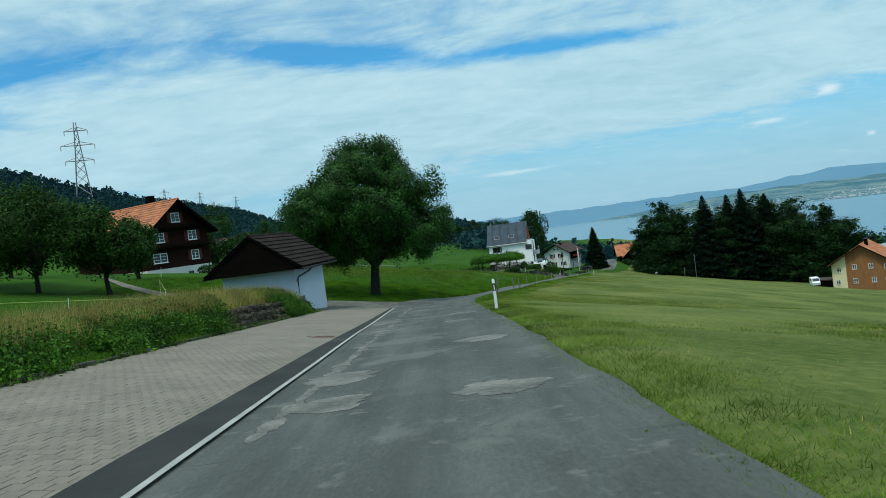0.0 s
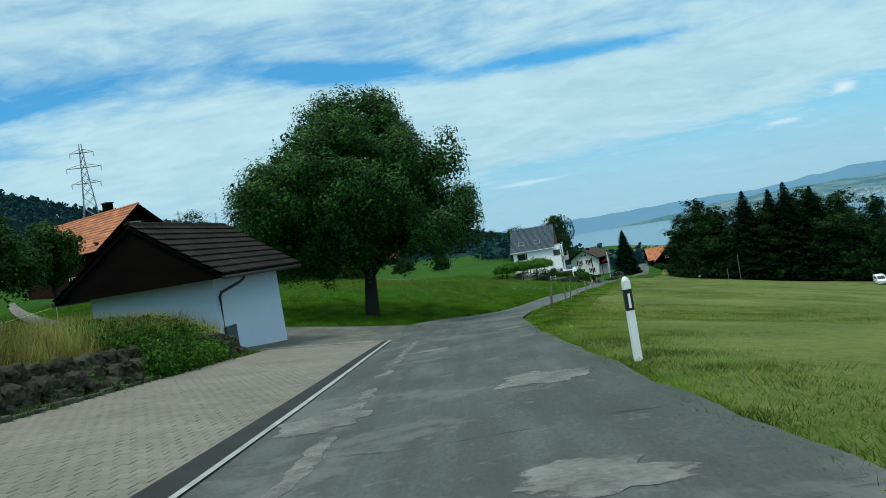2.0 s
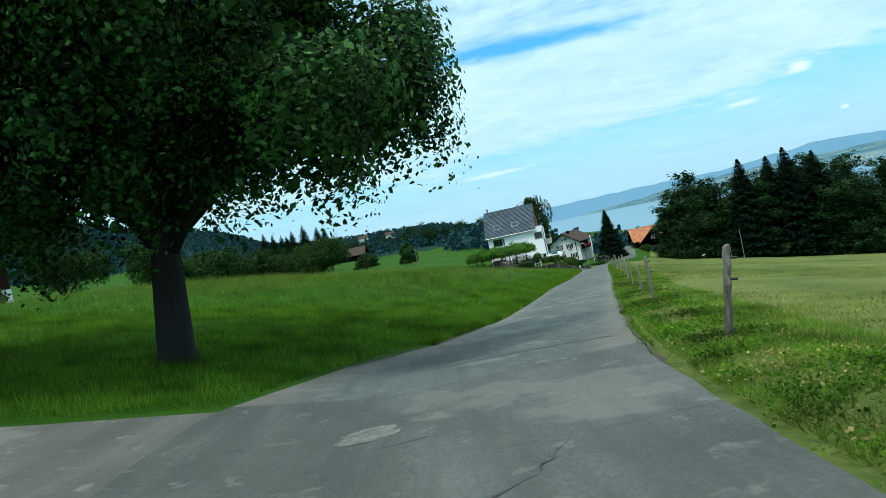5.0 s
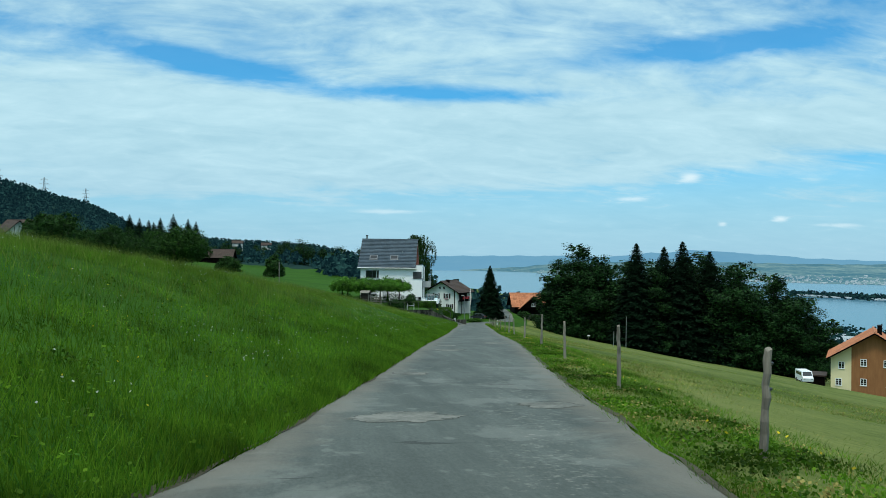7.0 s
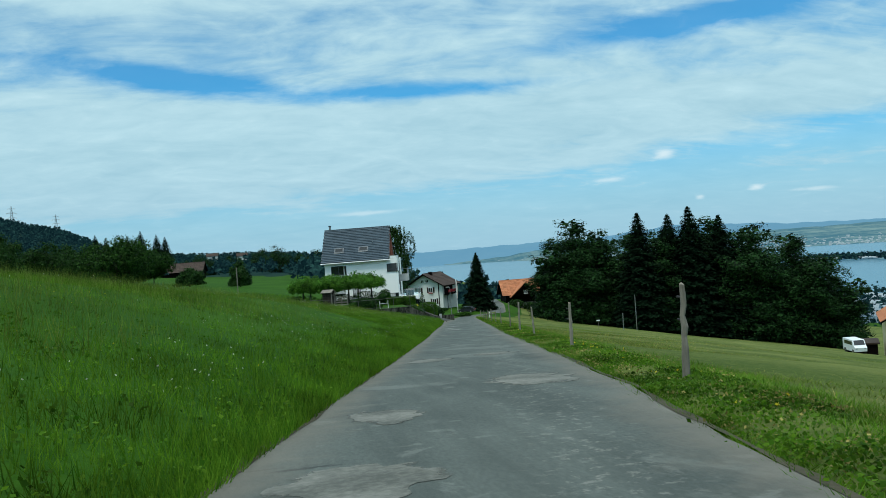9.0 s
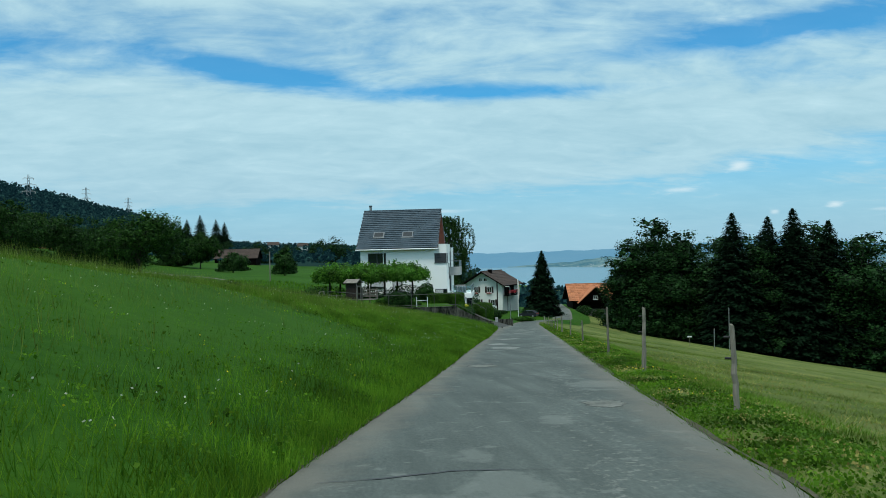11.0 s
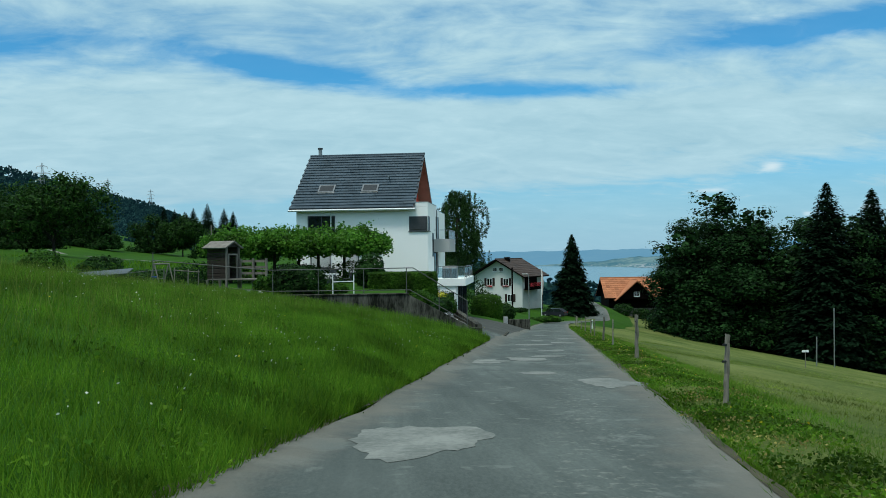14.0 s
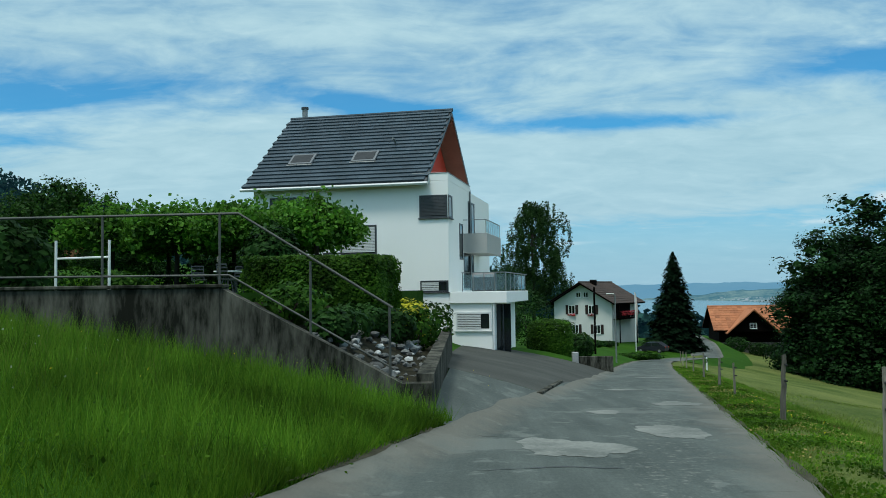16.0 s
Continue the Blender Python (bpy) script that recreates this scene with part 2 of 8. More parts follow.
def tarmac(name, dark, light, pale):
    """Worn asphalt: aggregate grain, wheel-polished streaks along the lane, and pale blotches where the binder has gone."""
    m = surf(name, dark, light, 0.9, 26, 0.92, 0.55, 0.012, contrast=(0.36, 0.64), stretch=(1.3, 0.4, 1), spec=0.15)
    n, l = m.node_tree.nodes, m.node_tree.links
    b = n["Principled BSDF"]
    base = b.inputs["Base Color"].links[0].from_socket
    geo = n.new("ShaderNodeNewGeometry").outputs["Position"]

    def wave(scale, stretch, lo, hi, detail=6, distort=0.0):
        mp = n.new("ShaderNodeMapping")
        mp.inputs["Rotation"].default_value = (0, 0, radians(6))
        mp.inputs["Scale"].default_value = stretch
        l.new(geo, mp.inputs[0])
        ns = n.new("ShaderNodeTexNoise")
        ns.inputs["Scale"].default_value, ns.inputs["Detail"].default_value, ns.inputs["Roughness"].default_value, ns.inputs["Distortion"].default_value = scale, detail, 0.62, distort
        l.new(mp.outputs[0], ns.inputs[0])
        mr = n.new("ShaderNodeMapRange")
        l.new(ns.outputs[0], mr.inputs[0])
        mr.inputs[1].default_value, mr.inputs[2].default_value = lo, hi
        return mr.outputs[0]

    def blend(a, fac, col, amount, mode="MIX"):
        f = n.new("ShaderNodeMath")
        f.operation = "MULTIPLY"
        l.new(fac, f.inputs[0])
        f.inputs[1].default_value = amount
        x = n.new("ShaderNodeMix")
        x.data_type, x.blend_type = "RGBA", mode
        l.new(f.outputs[0], x.inputs[0])
        l.new(a, x.inputs[6])
        x.inputs[7].default_value = (*col, 1)
        return x.outputs[2]

    c = blend(base, wave(1.0, (2.6, 0.10, 1), 0.45, 0.62), dark, 0.55)
    c = blend(c, wave(0.42, (1, 0.7, 1), 0.56, 0.60, 11, 0.3), pale, 0.45)
    c = blend(c, wave(2.6, (1, 0.8, 1), 0.60, 0.66, 8, 0.3), pale, 0.5)
    c = blend(c, wave(0.9, (0.5, 3.2, 1), 0.665, 0.69, 8, 1.2), (0.02, 0.02, 0.02), 0.6)
    l.new(c, b.inputs["Base Color"])
    return m


ASPHALT = tarmac("weathered_asphalt", (0.045, 0.052, 0.046), (0.094, 0.104, 0.092), (0.135, 0.142, 0.124))
YARD = tarmac("yard_asphalt", (0.066, 0.068, 0.057), (0.125, 0.124, 0.104), (0.185, 0.18, 0.152))
OLD_ASPHALT = tarmac("old_asphalt", (0.052, 0.062, 0.056), (0.101, 0.116, 0.104), (0.153, 0.166, 0.149))


def worn_edges(m):
    """Brownish grit along the sides of the lane and a coarse pale wheel track."""
    n, l = m.node_tree.nodes, m.node_tree.links
    b = n["Principled BSDF"]
    base = b.inputs["Base Color"].links[0].from_socket
    at = n.new("ShaderNodeAttribute")
    at.attribute_name = "across"
    geo = n.new("ShaderNodeNewGeometry").outputs["Position"]

    def grain(scale, detail):
        ns = n.new("ShaderNodeTexNoise")
        ns.inputs["Scale"].default_value, ns.inputs["Detail"].default_value, ns.inputs["Roughness"].default_value = scale, detail, 0.7
        l.new(geo, ns.inputs[0])
        return ns.outputs[0]

    def calc(op, a, c):
        q = n.new("ShaderNodeMath")
        q.operation = op
        for i, v in enumerate((a, c)):
            if isinstance(v, (int, float)):
                q.inputs[i].default_value = v
            else:
                l.new(v, q.inputs[i])
        return q.outputs[0]

    def ramp(v, lo, hi, top):
        q = n.new("ShaderNodeMapRange")
        q.interpolation_type = "SMOOTHSTEP"
        l.new(v, q.inputs[0])
        q.inputs[1].default_value, q.inputs[2].default_value, q.inputs[4].default_value = lo, hi, top
        return q.outputs[0]

    def over(a, fac, col):
        x = n.new("ShaderNodeMix")
        x.data_type = "RGBA"
        l.new(fac, x.inputs[0])
        l.new(a, x.inputs[6])
        x.inputs[7].default_value = (*col, 1)
        return x.outputs[2]

    side = calc("ADD", calc("ABSOLUTE", at.outputs["Fac"], 0.0), calc("MULTIPLY", calc("SUBTRACT", grain(1.1, 6), 0.5), 0.7))
    c = over(base, ramp(side, 0.62, 1.0, 0.6), (0.150, 0.138, 0.112))
    track = calc("SUBTRACT", 1.0, calc("ABSOLUTE", calc("MULTIPLY", calc("SUBTRACT", at.outputs["Fac"], 0.45), 2.6), 0.0))
    pits = calc("MULTIPLY", ramp(track, 0.0, 0.9, 1.0), ramp(grain(9.0, 9), 0.54, 0.64, 0.5))
    c = over(c, pits, (0.225, 0.225, 0.198))
    l.new(c, b.inputs["Base Color"])
    return m


worn_edges(OLD_ASPHALT)
GUTTER = surf("gutter_asphalt", (0.018, 0.020, 0.019), (0.042, 0.044, 0.041), 1.0, 50, 0.92, 0.4, 0.01, spec=0.1)
PATCH = surf("pale_repair", (0.085, 0.09, 0.078), (0.190, 0.192, 0.168), 1.5, 14, 0.92, 0.4, 0.008, contrast=(0.4, 0.62), spec=0.15)
OLD_PATCH = surf("bleached_repair", (0.112, 0.121, 0.108), (0.21, 0.218, 0.194), 1.5, 14, 0.92, 0.4, 0.008, contrast=(0.4, 0.62), spec=0.15)


def feather(m):
    """Lets a repair fray out into the older surface at its rim."""
    n, l = m.node_tree.nodes, m.node_tree.links
    co = n.new("ShaderNodeTexCoord")
    mp = n.new("ShaderNodeMapping")
    mp.inputs["Location"].default_value, mp.inputs["Scale"].default_value = (-1, -1, 0), (2, 2, 0)
    l.new(co.outputs["Generated"], mp.inputs[0])
    ln = n.new("ShaderNodeVectorMath")
    ln.operation = "LENGTH"
    l.new(mp.outputs[0], ln.inputs[0])
    ns = n.new("ShaderNodeTexNoise")
    ns.inputs["Scale"].default_value, ns.inputs["Detail"].default_value = 2.4, 8
    l.new(n.new("ShaderNodeNewGeometry").outputs["Position"], ns.inputs[0])
    ad = n.new("ShaderNodeMath")
    ad.operation = "MULTIPLY_ADD"
    l.new(ns.outputs[0], ad.inputs[0])
    ad.inputs[1].default_value = 1.5
    l.new(ln.outputs["Value"], ad.inputs[2])
    mr = n.new("ShaderNodeMapRange")
    l.new(ad.outputs[0], mr.inputs[0])
    mr.inputs[1].default_value, mr.inputs[2].default_value, mr.inputs[3].default_value, mr.inputs[4].default_value = 1.5, 1.62, 0.9, 0.0
    l.new(mr.outputs[0], n["Principled BSDF"].inputs["Alpha"])
    return m


feather(PATCH)
WORN = surf("worn_binder", (0.080, 0.084, 0.074), (0.185, 0.186, 0.163), 2.5, 22, 0.92, 0.5, 0.008, contrast=(0.4, 0.6), spec=0.1)
feather(WORN)
SEAM = surf("bitumen_seam", (0.02, 0.02, 0.02), (0.05, 0.05, 0.05), 2, 40, 0.6, 0.2, 0.005)
LINE = surf("road_paint", (0.16, 0.165, 0.15), (0.38, 0.39, 0.365), 2.0, 30, 0.7, 0.2, 0.004)
PAVER = surf("concrete_paver", (0.112, 0.103, 0.080), (0.195, 0.177, 0.140), 0.8, 16, 0.92, 0.4, 0.006, per=0.08)
JOINT = surf("sand_joint", (0.088, 0.081, 0.064), (0.140, 0.128, 0.102), 3, 60, 0.95, 0.3, 0.005)
MOWN = surf("mown_ground", (0.046, 0.074, 0.014), (0.134, 0.154, 0.044), 0.22, 6.5, 0.95, 0.9, 0.08, contrast=(0.38, 0.62), spec=0.05, stretch=(1.0, 0.45, 1))
MEADOW = surf("meadow_ground", (0.014, 0.050, 0.003), (0.034, 0.086, 0.006), 0.12, 3.0, 0.95, 0.5, 0.06, contrast=(0.35, 0.65), spec=0.05)
CONCRETE = surf("stained_concrete", (0.012, 0.013, 0.009), (0.135, 0.13, 0.104), 1.3, 6, 0.92, 0.6, 0.02, stretch=(1.7, 1.7, 0.4), contrast=(0.43, 0.66), spec=0.1)
DRIVE = surf("brownish_drive_asphalt", (0.038, 0.040, 0.035), (0.072, 0.074, 0.064), 0.5, 30, 0.92, 0.4, 0.01, contrast=(0.35, 0.65), spec=0.12)
WHITE = surf("white_render", (0.86, 0.86, 0.81), (0.92, 0.915, 0.865), 0.3, 30, 0.9, 0.15, 0.004)
BLUEWHITE = surf("pale_blue_render", (0.43, 0.51, 0.58), (0.52, 0.595, 0.655), 0.4, 30, 0.9, 0.15, 0.004)
OLDWHITE = surf("old_white_render", (0.52, 0.53, 0.48), (0.66, 0.66, 0.60), 0.5, 25, 0.9, 0.2, 0.006)
CREAM = surf("cream_render", (0.62, 0.54, 0.30), (0.74, 0.65, 0.38), 0.5, 25, 0.9, 0.15, 0.005)
DARKWOOD = surf("dark_stained_wood", (0.0022, 0.0018, 0.0014), (0.007, 0.005, 0.004), 0.8, 12, 0.9, 0.5, 0.01, stretch=(1, 1, 5), spec=0.04)
FARMWOOD = surf("red_brown_shingle_wood", (0.012, 0.006, 0.004), (0.034, 0.014, 0.010), 1.2, 16, 0.9, 0.5, 0.012, stretch=(1, 1, 4), spec=0.05)
REDSHUTTER = surf("red_brown_shutter_paint", (0.07, 0.014, 0.010), (0.12, 0.024, 0.016), 2, 20, 0.8, 0.2, 0.004)
BROWNWOOD = surf("orange_brown_cladding", (0.20, 0.085, 0.028), (0.31, 0.138, 0.05), 0.8, 10, 0.75, 0.4, 0.01, stretch=(4, 4, 0.6))
REDWOOD = surf("red_painted_wood", (0.50, 0.04, 0.02), (0.64, 0.065, 0.03), 1, 20, 0.65, 0.3, 0.006)
ROSYWOOD = surf("brown_soffit_wood", (0.20, 0.085, 0.06), (0.29, 0.13, 0.09), 1, 14, 0.8, 0.3, 0.006)
GREYWOOD = surf("weathered_wood", (0.085, 0.075, 0.06), (0.24, 0.22, 0.185), 1.5, 18, 0.9, 0.6, 0.01, stretch=(2, 2, 0.3), per=0.15)
STAKEWOOD = surf("weathered_stake_wood", (0.055, 0.05, 0.038), (0.29, 0.265, 0.21), 1.5, 14, 0.92, 0.7, 0.012, stretch=(2, 2, 0.25), per=0.35)
SHEDWOOD = surf("brown_shed_wood", (0.014, 0.010, 0.008), (0.050, 0.038, 0.029), 1.5, 18, 0.9, 0.5, 0.01, per=0.2)
SLATE = surf("grey_roof_tile", (0.029, 0.047, 0.060), (0.060, 0.083, 0.100), 0.6, 20, 0.7, 0.3, 0.006, per=0.16, spec=0.22)
BROWNTILE = surf("brown_roof_tile", (0.008, 0.0065, 0.005), (0.026, 0.020, 0.016), 0.8, 16, 0.85, 0.4, 0.01, per=0.3, spec=0.1)
ORANGETILE = surf("orange_clay_tile", (0.24, 0.085, 0.035), (0.42, 0.165, 0.070), 0.6, 10, 0.8, 0.4, 0.015, per=0.22)
OLDTILE = surf("old_brown_tile", (0.028, 0.018, 0.013), (0.062, 0.041, 0.030), 0.6, 10, 0.8, 0.4, 0.015, per=0.2)
GLASS = plain_glass("window_glass", (0.012, 0.016, 0.018))
RAILGLASS = plain_glass("bluish_rail_glass", (0.62, 0.80, 0.84), 0.02)
RAILGLASS.node_tree.nodes["Principled BSDF"].inputs["Transmission Weight"].default_value = 0.9
RAILGLASS.node_tree.nodes["Principled BSDF"].inputs["IOR"].default_value = 1.1
BALCONYGREY = surf("grey_balcony_render", (0.36, 0.36, 0.34), (0.42, 0.42, 0.395), 0.4, 30, 0.9, 0.15, 0.004)
FRAMEWHITE = surf("white_frame_paint", (0.66, 0.67, 0.65), (0.78, 0.79, 0.76), 3, 40, 0.5, 0.1, 0.002)
FRAMEGREY = surf("dark_grey_metal", (0.05, 0.053, 0.056), (0.085, 0.09, 0.094), 3, 40, 0.45, 0.1, 0.002, metal=0.5)
BLIND = surf("aluminium_blind", (0.55, 0.56, 0.54), (0.64, 0.65, 0.62), 4, 40, 0.5, 0.1, 0.002)
DARKBLIND = surf("shaded_blind", (0.045, 0.048, 0.05), (0.075, 0.078, 0.08), 4, 40, 0.5, 0.1, 0.002)
SHUTTER = surf("dark_shutter_paint", (0.016, 0.009, 0.006), (0.034, 0.019, 0.013), 3, 30, 0.7, 0.2, 0.004)
STEEL = surf("galvanised_steel", (0.20, 0.21, 0.205), (0.34, 0.35, 0.34), 4, 40, 0.5, 0.15, 0.003, metal=0.7)
RAILSTEEL = surf("tarnished_rail", (0.06, 0.062, 0.055), (0.13, 0.13, 0.115), 3, 30, 0.6, 0.2, 0.004, metal=0.4)
DARKPIPE = surf("dark_brown_pipe", (0.014, 0.013, 0.014), (0.03, 0.028, 0.028), 4, 30, 0.45, 0.1, 0.003)
IRON = surf("rusty_cast_iron", (0.075, 0.042, 0.027), (0.14, 0.082, 0.055), 3, 30, 0.8, 0.4, 0.006)
POSTWHITE = surf("white_plastic", (0.70, 0.71, 0.68), (0.80, 0.81, 0.78), 3, 30, 0.5, 0.1, 0.002)
TAPE = surf("yellow_tape", (0.45, 0.48, 0.12), (0.6, 0.62, 0.2), 3, 30, 0.6, 0.1, 0.002)
POSTBLACK = surf("black_plastic", (0.012, 0.012, 0.013), (0.022, 0.022, 0.022), 3, 30, 0.5, 0.1, 0.002)
BARK = surf("dark_bark", (0.012, 0.010, 0.008), (0.04, 0.034, 0.027), 1.5, 9, 0.95, 1.0, 0.04, stretch=(1, 1, 0.3))
STONE = surf("field_stone", (0.006, 0.007, 0.004), (0.070, 0.064, 0.044), 2.2, 12, 0.95, 0.9, 0.04, per=0.3, spec=0.08)
SOIL = surf("dark_garden_soil", (0.012, 0.012, 0.008), (0.040, 0.038, 0.025), 2, 18, 0.95, 0.8, 0.03, spec=0.05)
GREYSTONE = surf("grey_rockery_stone", (0.05, 0.053, 0.05), (0.17, 0.175, 0.165), 3, 12, 0.92, 0.6, 0.02, per=0.4, spec=0.1)
PALESTONE = surf("pale_stone", (0.25, 0.26, 0.25), (0.45, 0.46, 0.44), 1.5, 9, 0.9, 0.5, 0.02, per=0.3)
BLUEPAINT = surf("blue_vehicle_paint", (0.01, 0.07, 0.32), (0.015, 0.10, 0.42), 2, 20, 0.35, 0.05, 0.002)
WHITEPAINT = surf("white_vehicle_paint", (0.66, 0.68, 0.68), (0.76, 0.78, 0.78), 2, 20, 0.3, 0.05, 0.002)
DARKPAINT = surf("dark_vehicle_paint", (0.012, 0.013, 0.018), (0.025, 0.026, 0.032), 2, 20, 0.3, 0.05, 0.002)
RUBBER = surf("tyre_rubber", (0.012, 0.012, 0.012), (0.025, 0.025, 0.025), 4, 30, 0.9, 0.2, 0.004)
DIRT = surf("crumbled_edge", (0.030, 0.030, 0.018), (0.085, 0.078, 0.052), 1.5, 20, 0.95, 0.6, 0.02, spec=0.1)
GRAVEL = surf("gravel", (0.10, 0.096, 0.08), (0.19, 0.18, 0.15), 0.8, 40, 0.95, 0.5, 0.02)
FLAG = surf("sun_bleached_cloth", (0.5, 0.42, 0.36), (0.62, 0.54, 0.48), 3, 20, 0.9, 0.1, 0.002)

LEAF_PEAR = leafy("pear_leaves", (0.002, 0.013, 0.003), (0.050, 0.134, 0.022), 0.25, 0.5, spec=0.1)
LEAF_ORCHARD = leafy("orchard_leaves", (0.005, 0.020, 0.003), (0.036, 0.088, 0.014), 0.3, 0.55)
LEAF_DARK = leafy("dark_leaves", (0.006, 0.022, 0.004), (0.026, 0.066, 0.012), 0.25)
LEAF_WOOD = leafy("forest_leaves", (0.002, 0.009, 0.002), (0.021, 0.060, 0.014), 0.2)
LEAF_BRIGHT = leafy("vine_leaves", (0.024, 0.085, 0.006), (0.11, 0.25, 0.026), 0.4, spec=0.15)
LEAF_HEDGE = leafy("hedge_leaves", (0.009, 0.034, 0.003), (0.042, 0.102, 0.010))
LEAF_IVY = leafy("ivy_leaves", (0.016, 0.055, 0.005), (0.075, 0.170, 0.018), 0.35, spec=0.1)
LEAF_BOX = leafy("box_leaves", (0.016, 0.050, 0.004), (0.060, 0.135, 0.012))
LEAF_YELLOW = leafy("yellow_shrub_leaves", (0.30, 0.30, 0.02), (0.58, 0.54, 0.05))
LEAF_BIRCH = leafy("birch_leaves", (0.012, 0.034, 0.008), (0.042, 0.086, 0.022))
NEEDLE = leafy("spruce_needles", (0.003, 0.009, 0.004), (0.008, 0.021, 0.009), 0.1, 0.8, 0.02)
# Distant woods: aerial haze is put in by bluish colour and faint emission.
WOODS = leafy("hazed_far_woods", (0.007, 0.022, 0.020), (0.020, 0.050, 0.040), 0.05, 0.9, 0.0)
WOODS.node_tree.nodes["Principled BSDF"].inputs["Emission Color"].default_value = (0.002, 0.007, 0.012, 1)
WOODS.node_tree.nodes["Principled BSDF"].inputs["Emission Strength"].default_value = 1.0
BLADE = leafy("grass_blades", (0.036, 0.106, 0.006), (0.116, 0.215, 0.014), 0.5)
HERB = leafy("broad_herbs", (0.026, 0.066, 0.005), (0.070, 0.135, 0.012), 0.4)
BLADE_FRESH = leafy("fresh_grass", (0.050, 0.132, 0.009), (0.140, 0.255, 0.022), 0.5)
BLADE_RANK = leafy("rank_grass", (0.060, 0.120, 0.012), (0.170, 0.235, 0.030), 0.5)
BLADE_DRY = leafy("dry_grass", (0.17, 0.145, 0.04), (0.36, 0.31, 0.10), 0.4)
BLADE_LIGHT = leafy("mown_tufts", (0.078, 0.130, 0.016), (0.185, 0.235, 0.044), 0.6)
FLOWER = leafy("white_flowers", (0.5, 0.5, 0.38), (0.75, 0.75, 0.62), 0.3)
FLOWER_Y = leafy("yellow_flowers", (0.55, 0.42, 0.02), (0.75, 0.6, 0.05), 0.3)
FLOWER_R = leafy("red_flowers", (0.35, 0.03, 0.04), (0.5, 0.07, 0.08), 0.3)


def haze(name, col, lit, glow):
    """Backdrop for far distance: the haze of kilometres of air is painted in as a faint glow."""
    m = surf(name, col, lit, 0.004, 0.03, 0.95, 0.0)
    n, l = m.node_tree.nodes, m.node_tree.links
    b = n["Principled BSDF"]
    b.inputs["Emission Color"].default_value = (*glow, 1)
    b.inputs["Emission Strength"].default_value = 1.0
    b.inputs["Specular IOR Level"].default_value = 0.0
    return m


# Blue emission paints the aerial haze on hills, shore, houses, slope and lake.
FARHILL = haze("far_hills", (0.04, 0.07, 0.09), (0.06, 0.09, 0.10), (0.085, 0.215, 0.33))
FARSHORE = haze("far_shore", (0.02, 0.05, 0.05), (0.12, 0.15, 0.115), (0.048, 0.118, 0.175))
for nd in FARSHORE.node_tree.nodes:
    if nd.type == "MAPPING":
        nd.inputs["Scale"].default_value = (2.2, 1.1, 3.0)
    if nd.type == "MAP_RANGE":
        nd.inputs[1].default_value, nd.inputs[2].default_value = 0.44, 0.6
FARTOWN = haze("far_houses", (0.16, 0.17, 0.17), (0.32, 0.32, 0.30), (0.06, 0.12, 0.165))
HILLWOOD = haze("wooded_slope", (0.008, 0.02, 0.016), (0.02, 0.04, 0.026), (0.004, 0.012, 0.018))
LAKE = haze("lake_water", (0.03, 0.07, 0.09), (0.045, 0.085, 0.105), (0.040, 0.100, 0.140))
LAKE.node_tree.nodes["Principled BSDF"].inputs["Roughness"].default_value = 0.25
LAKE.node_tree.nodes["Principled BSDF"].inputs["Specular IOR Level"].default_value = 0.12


# ---- builders ----
def finish(bm, name, material, smooth=False):
    me = bpy.data.meshes.new(name)
    bmesh.ops.recalc_face_normals(bm, faces=bm.faces[:])
    bm.to_mesh(me)
    bm.free()
    me.materials.append(material)
    if smooth:
        me.polygons.foreach_set("use_smooth", [True] * len(me.polygons))
    return me


def part(name, bm, material, parent, label="", smooth=False):
    """One mesh object under a thing or under a part."""
    ob = new(name, bm if isinstance(bm, bpy.types.Mesh) else finish(bm, name, material, smooth))
    ob.parent = parent
    return tagged(ob, label)


def thing(name, m, label, category, group="", kind=""):
    ob = new(name)
    ob.empty_display_size = 0.3
    ob.matrix_world = m
    return tagged(ob, label, category, group, kind)


def solid(name, bm, material, label, category, group="", kind="", smooth=False):
    return tagged(new(name, finish(bm, name, material, smooth)), label, category, group, kind)


def box(bm, x0, x1, y0, y1, z0, z1, bevel=0.0, m=None):
    vs = [bm.verts.new((x, y, z)) for z in (z0, z1) for y in (y0, y1) for x in (x0, x1)]
    fs = [bm.faces.new([vs[i] for i in q]) for q in ((0, 2, 3, 1), (4, 5, 7, 6), (0, 1, 5, 4), (2, 6, 7, 3), (0, 4, 6, 2), (1, 3, 7, 5))]
    if bevel:
        es = list({e for f in fs for e in f.edges})
        r = bmesh.ops.bevel(bm, geom=es, offset=bevel, segments=1, affect="EDGES")
        vs = list({v for f in r["faces"] for v in f.verts} | {v for v in vs if v.is_valid})
    if m is not None:
        bmesh.ops.transform(bm, matrix=m, verts=vs)
    return bm


def cube(x0, x1, y0, y1, z0, z1, bevel=0.0, m=None):
    return box(bmesh.new(), x0, x1, y0, y1, z0, z1, bevel, m)


def prism(bm, outline, a, b, axis="x"):
    """A flat outline pushed from a to b along an axis. Outline points are the other two coordinates."""
    def at(p, v):
        return {"x": (v, p[0], p[1]), "y": (p[0], v, p[1]), "z": (p[0], p[1], v)}[axis]
    r0 = [bm.verts.new(at(p, a)) for p in outline]
    r1 = [bm.verts.new(at(p, b)) for p in outline]
    k = len(outline)
    bm.faces.new(r0)
    bm.faces.new(r1[::-1])
    for i in range(k):
        bm.faces.new((r0[i], r0[(i + 1) % k], r1[(i + 1) % k], r1[i]))
    return bm


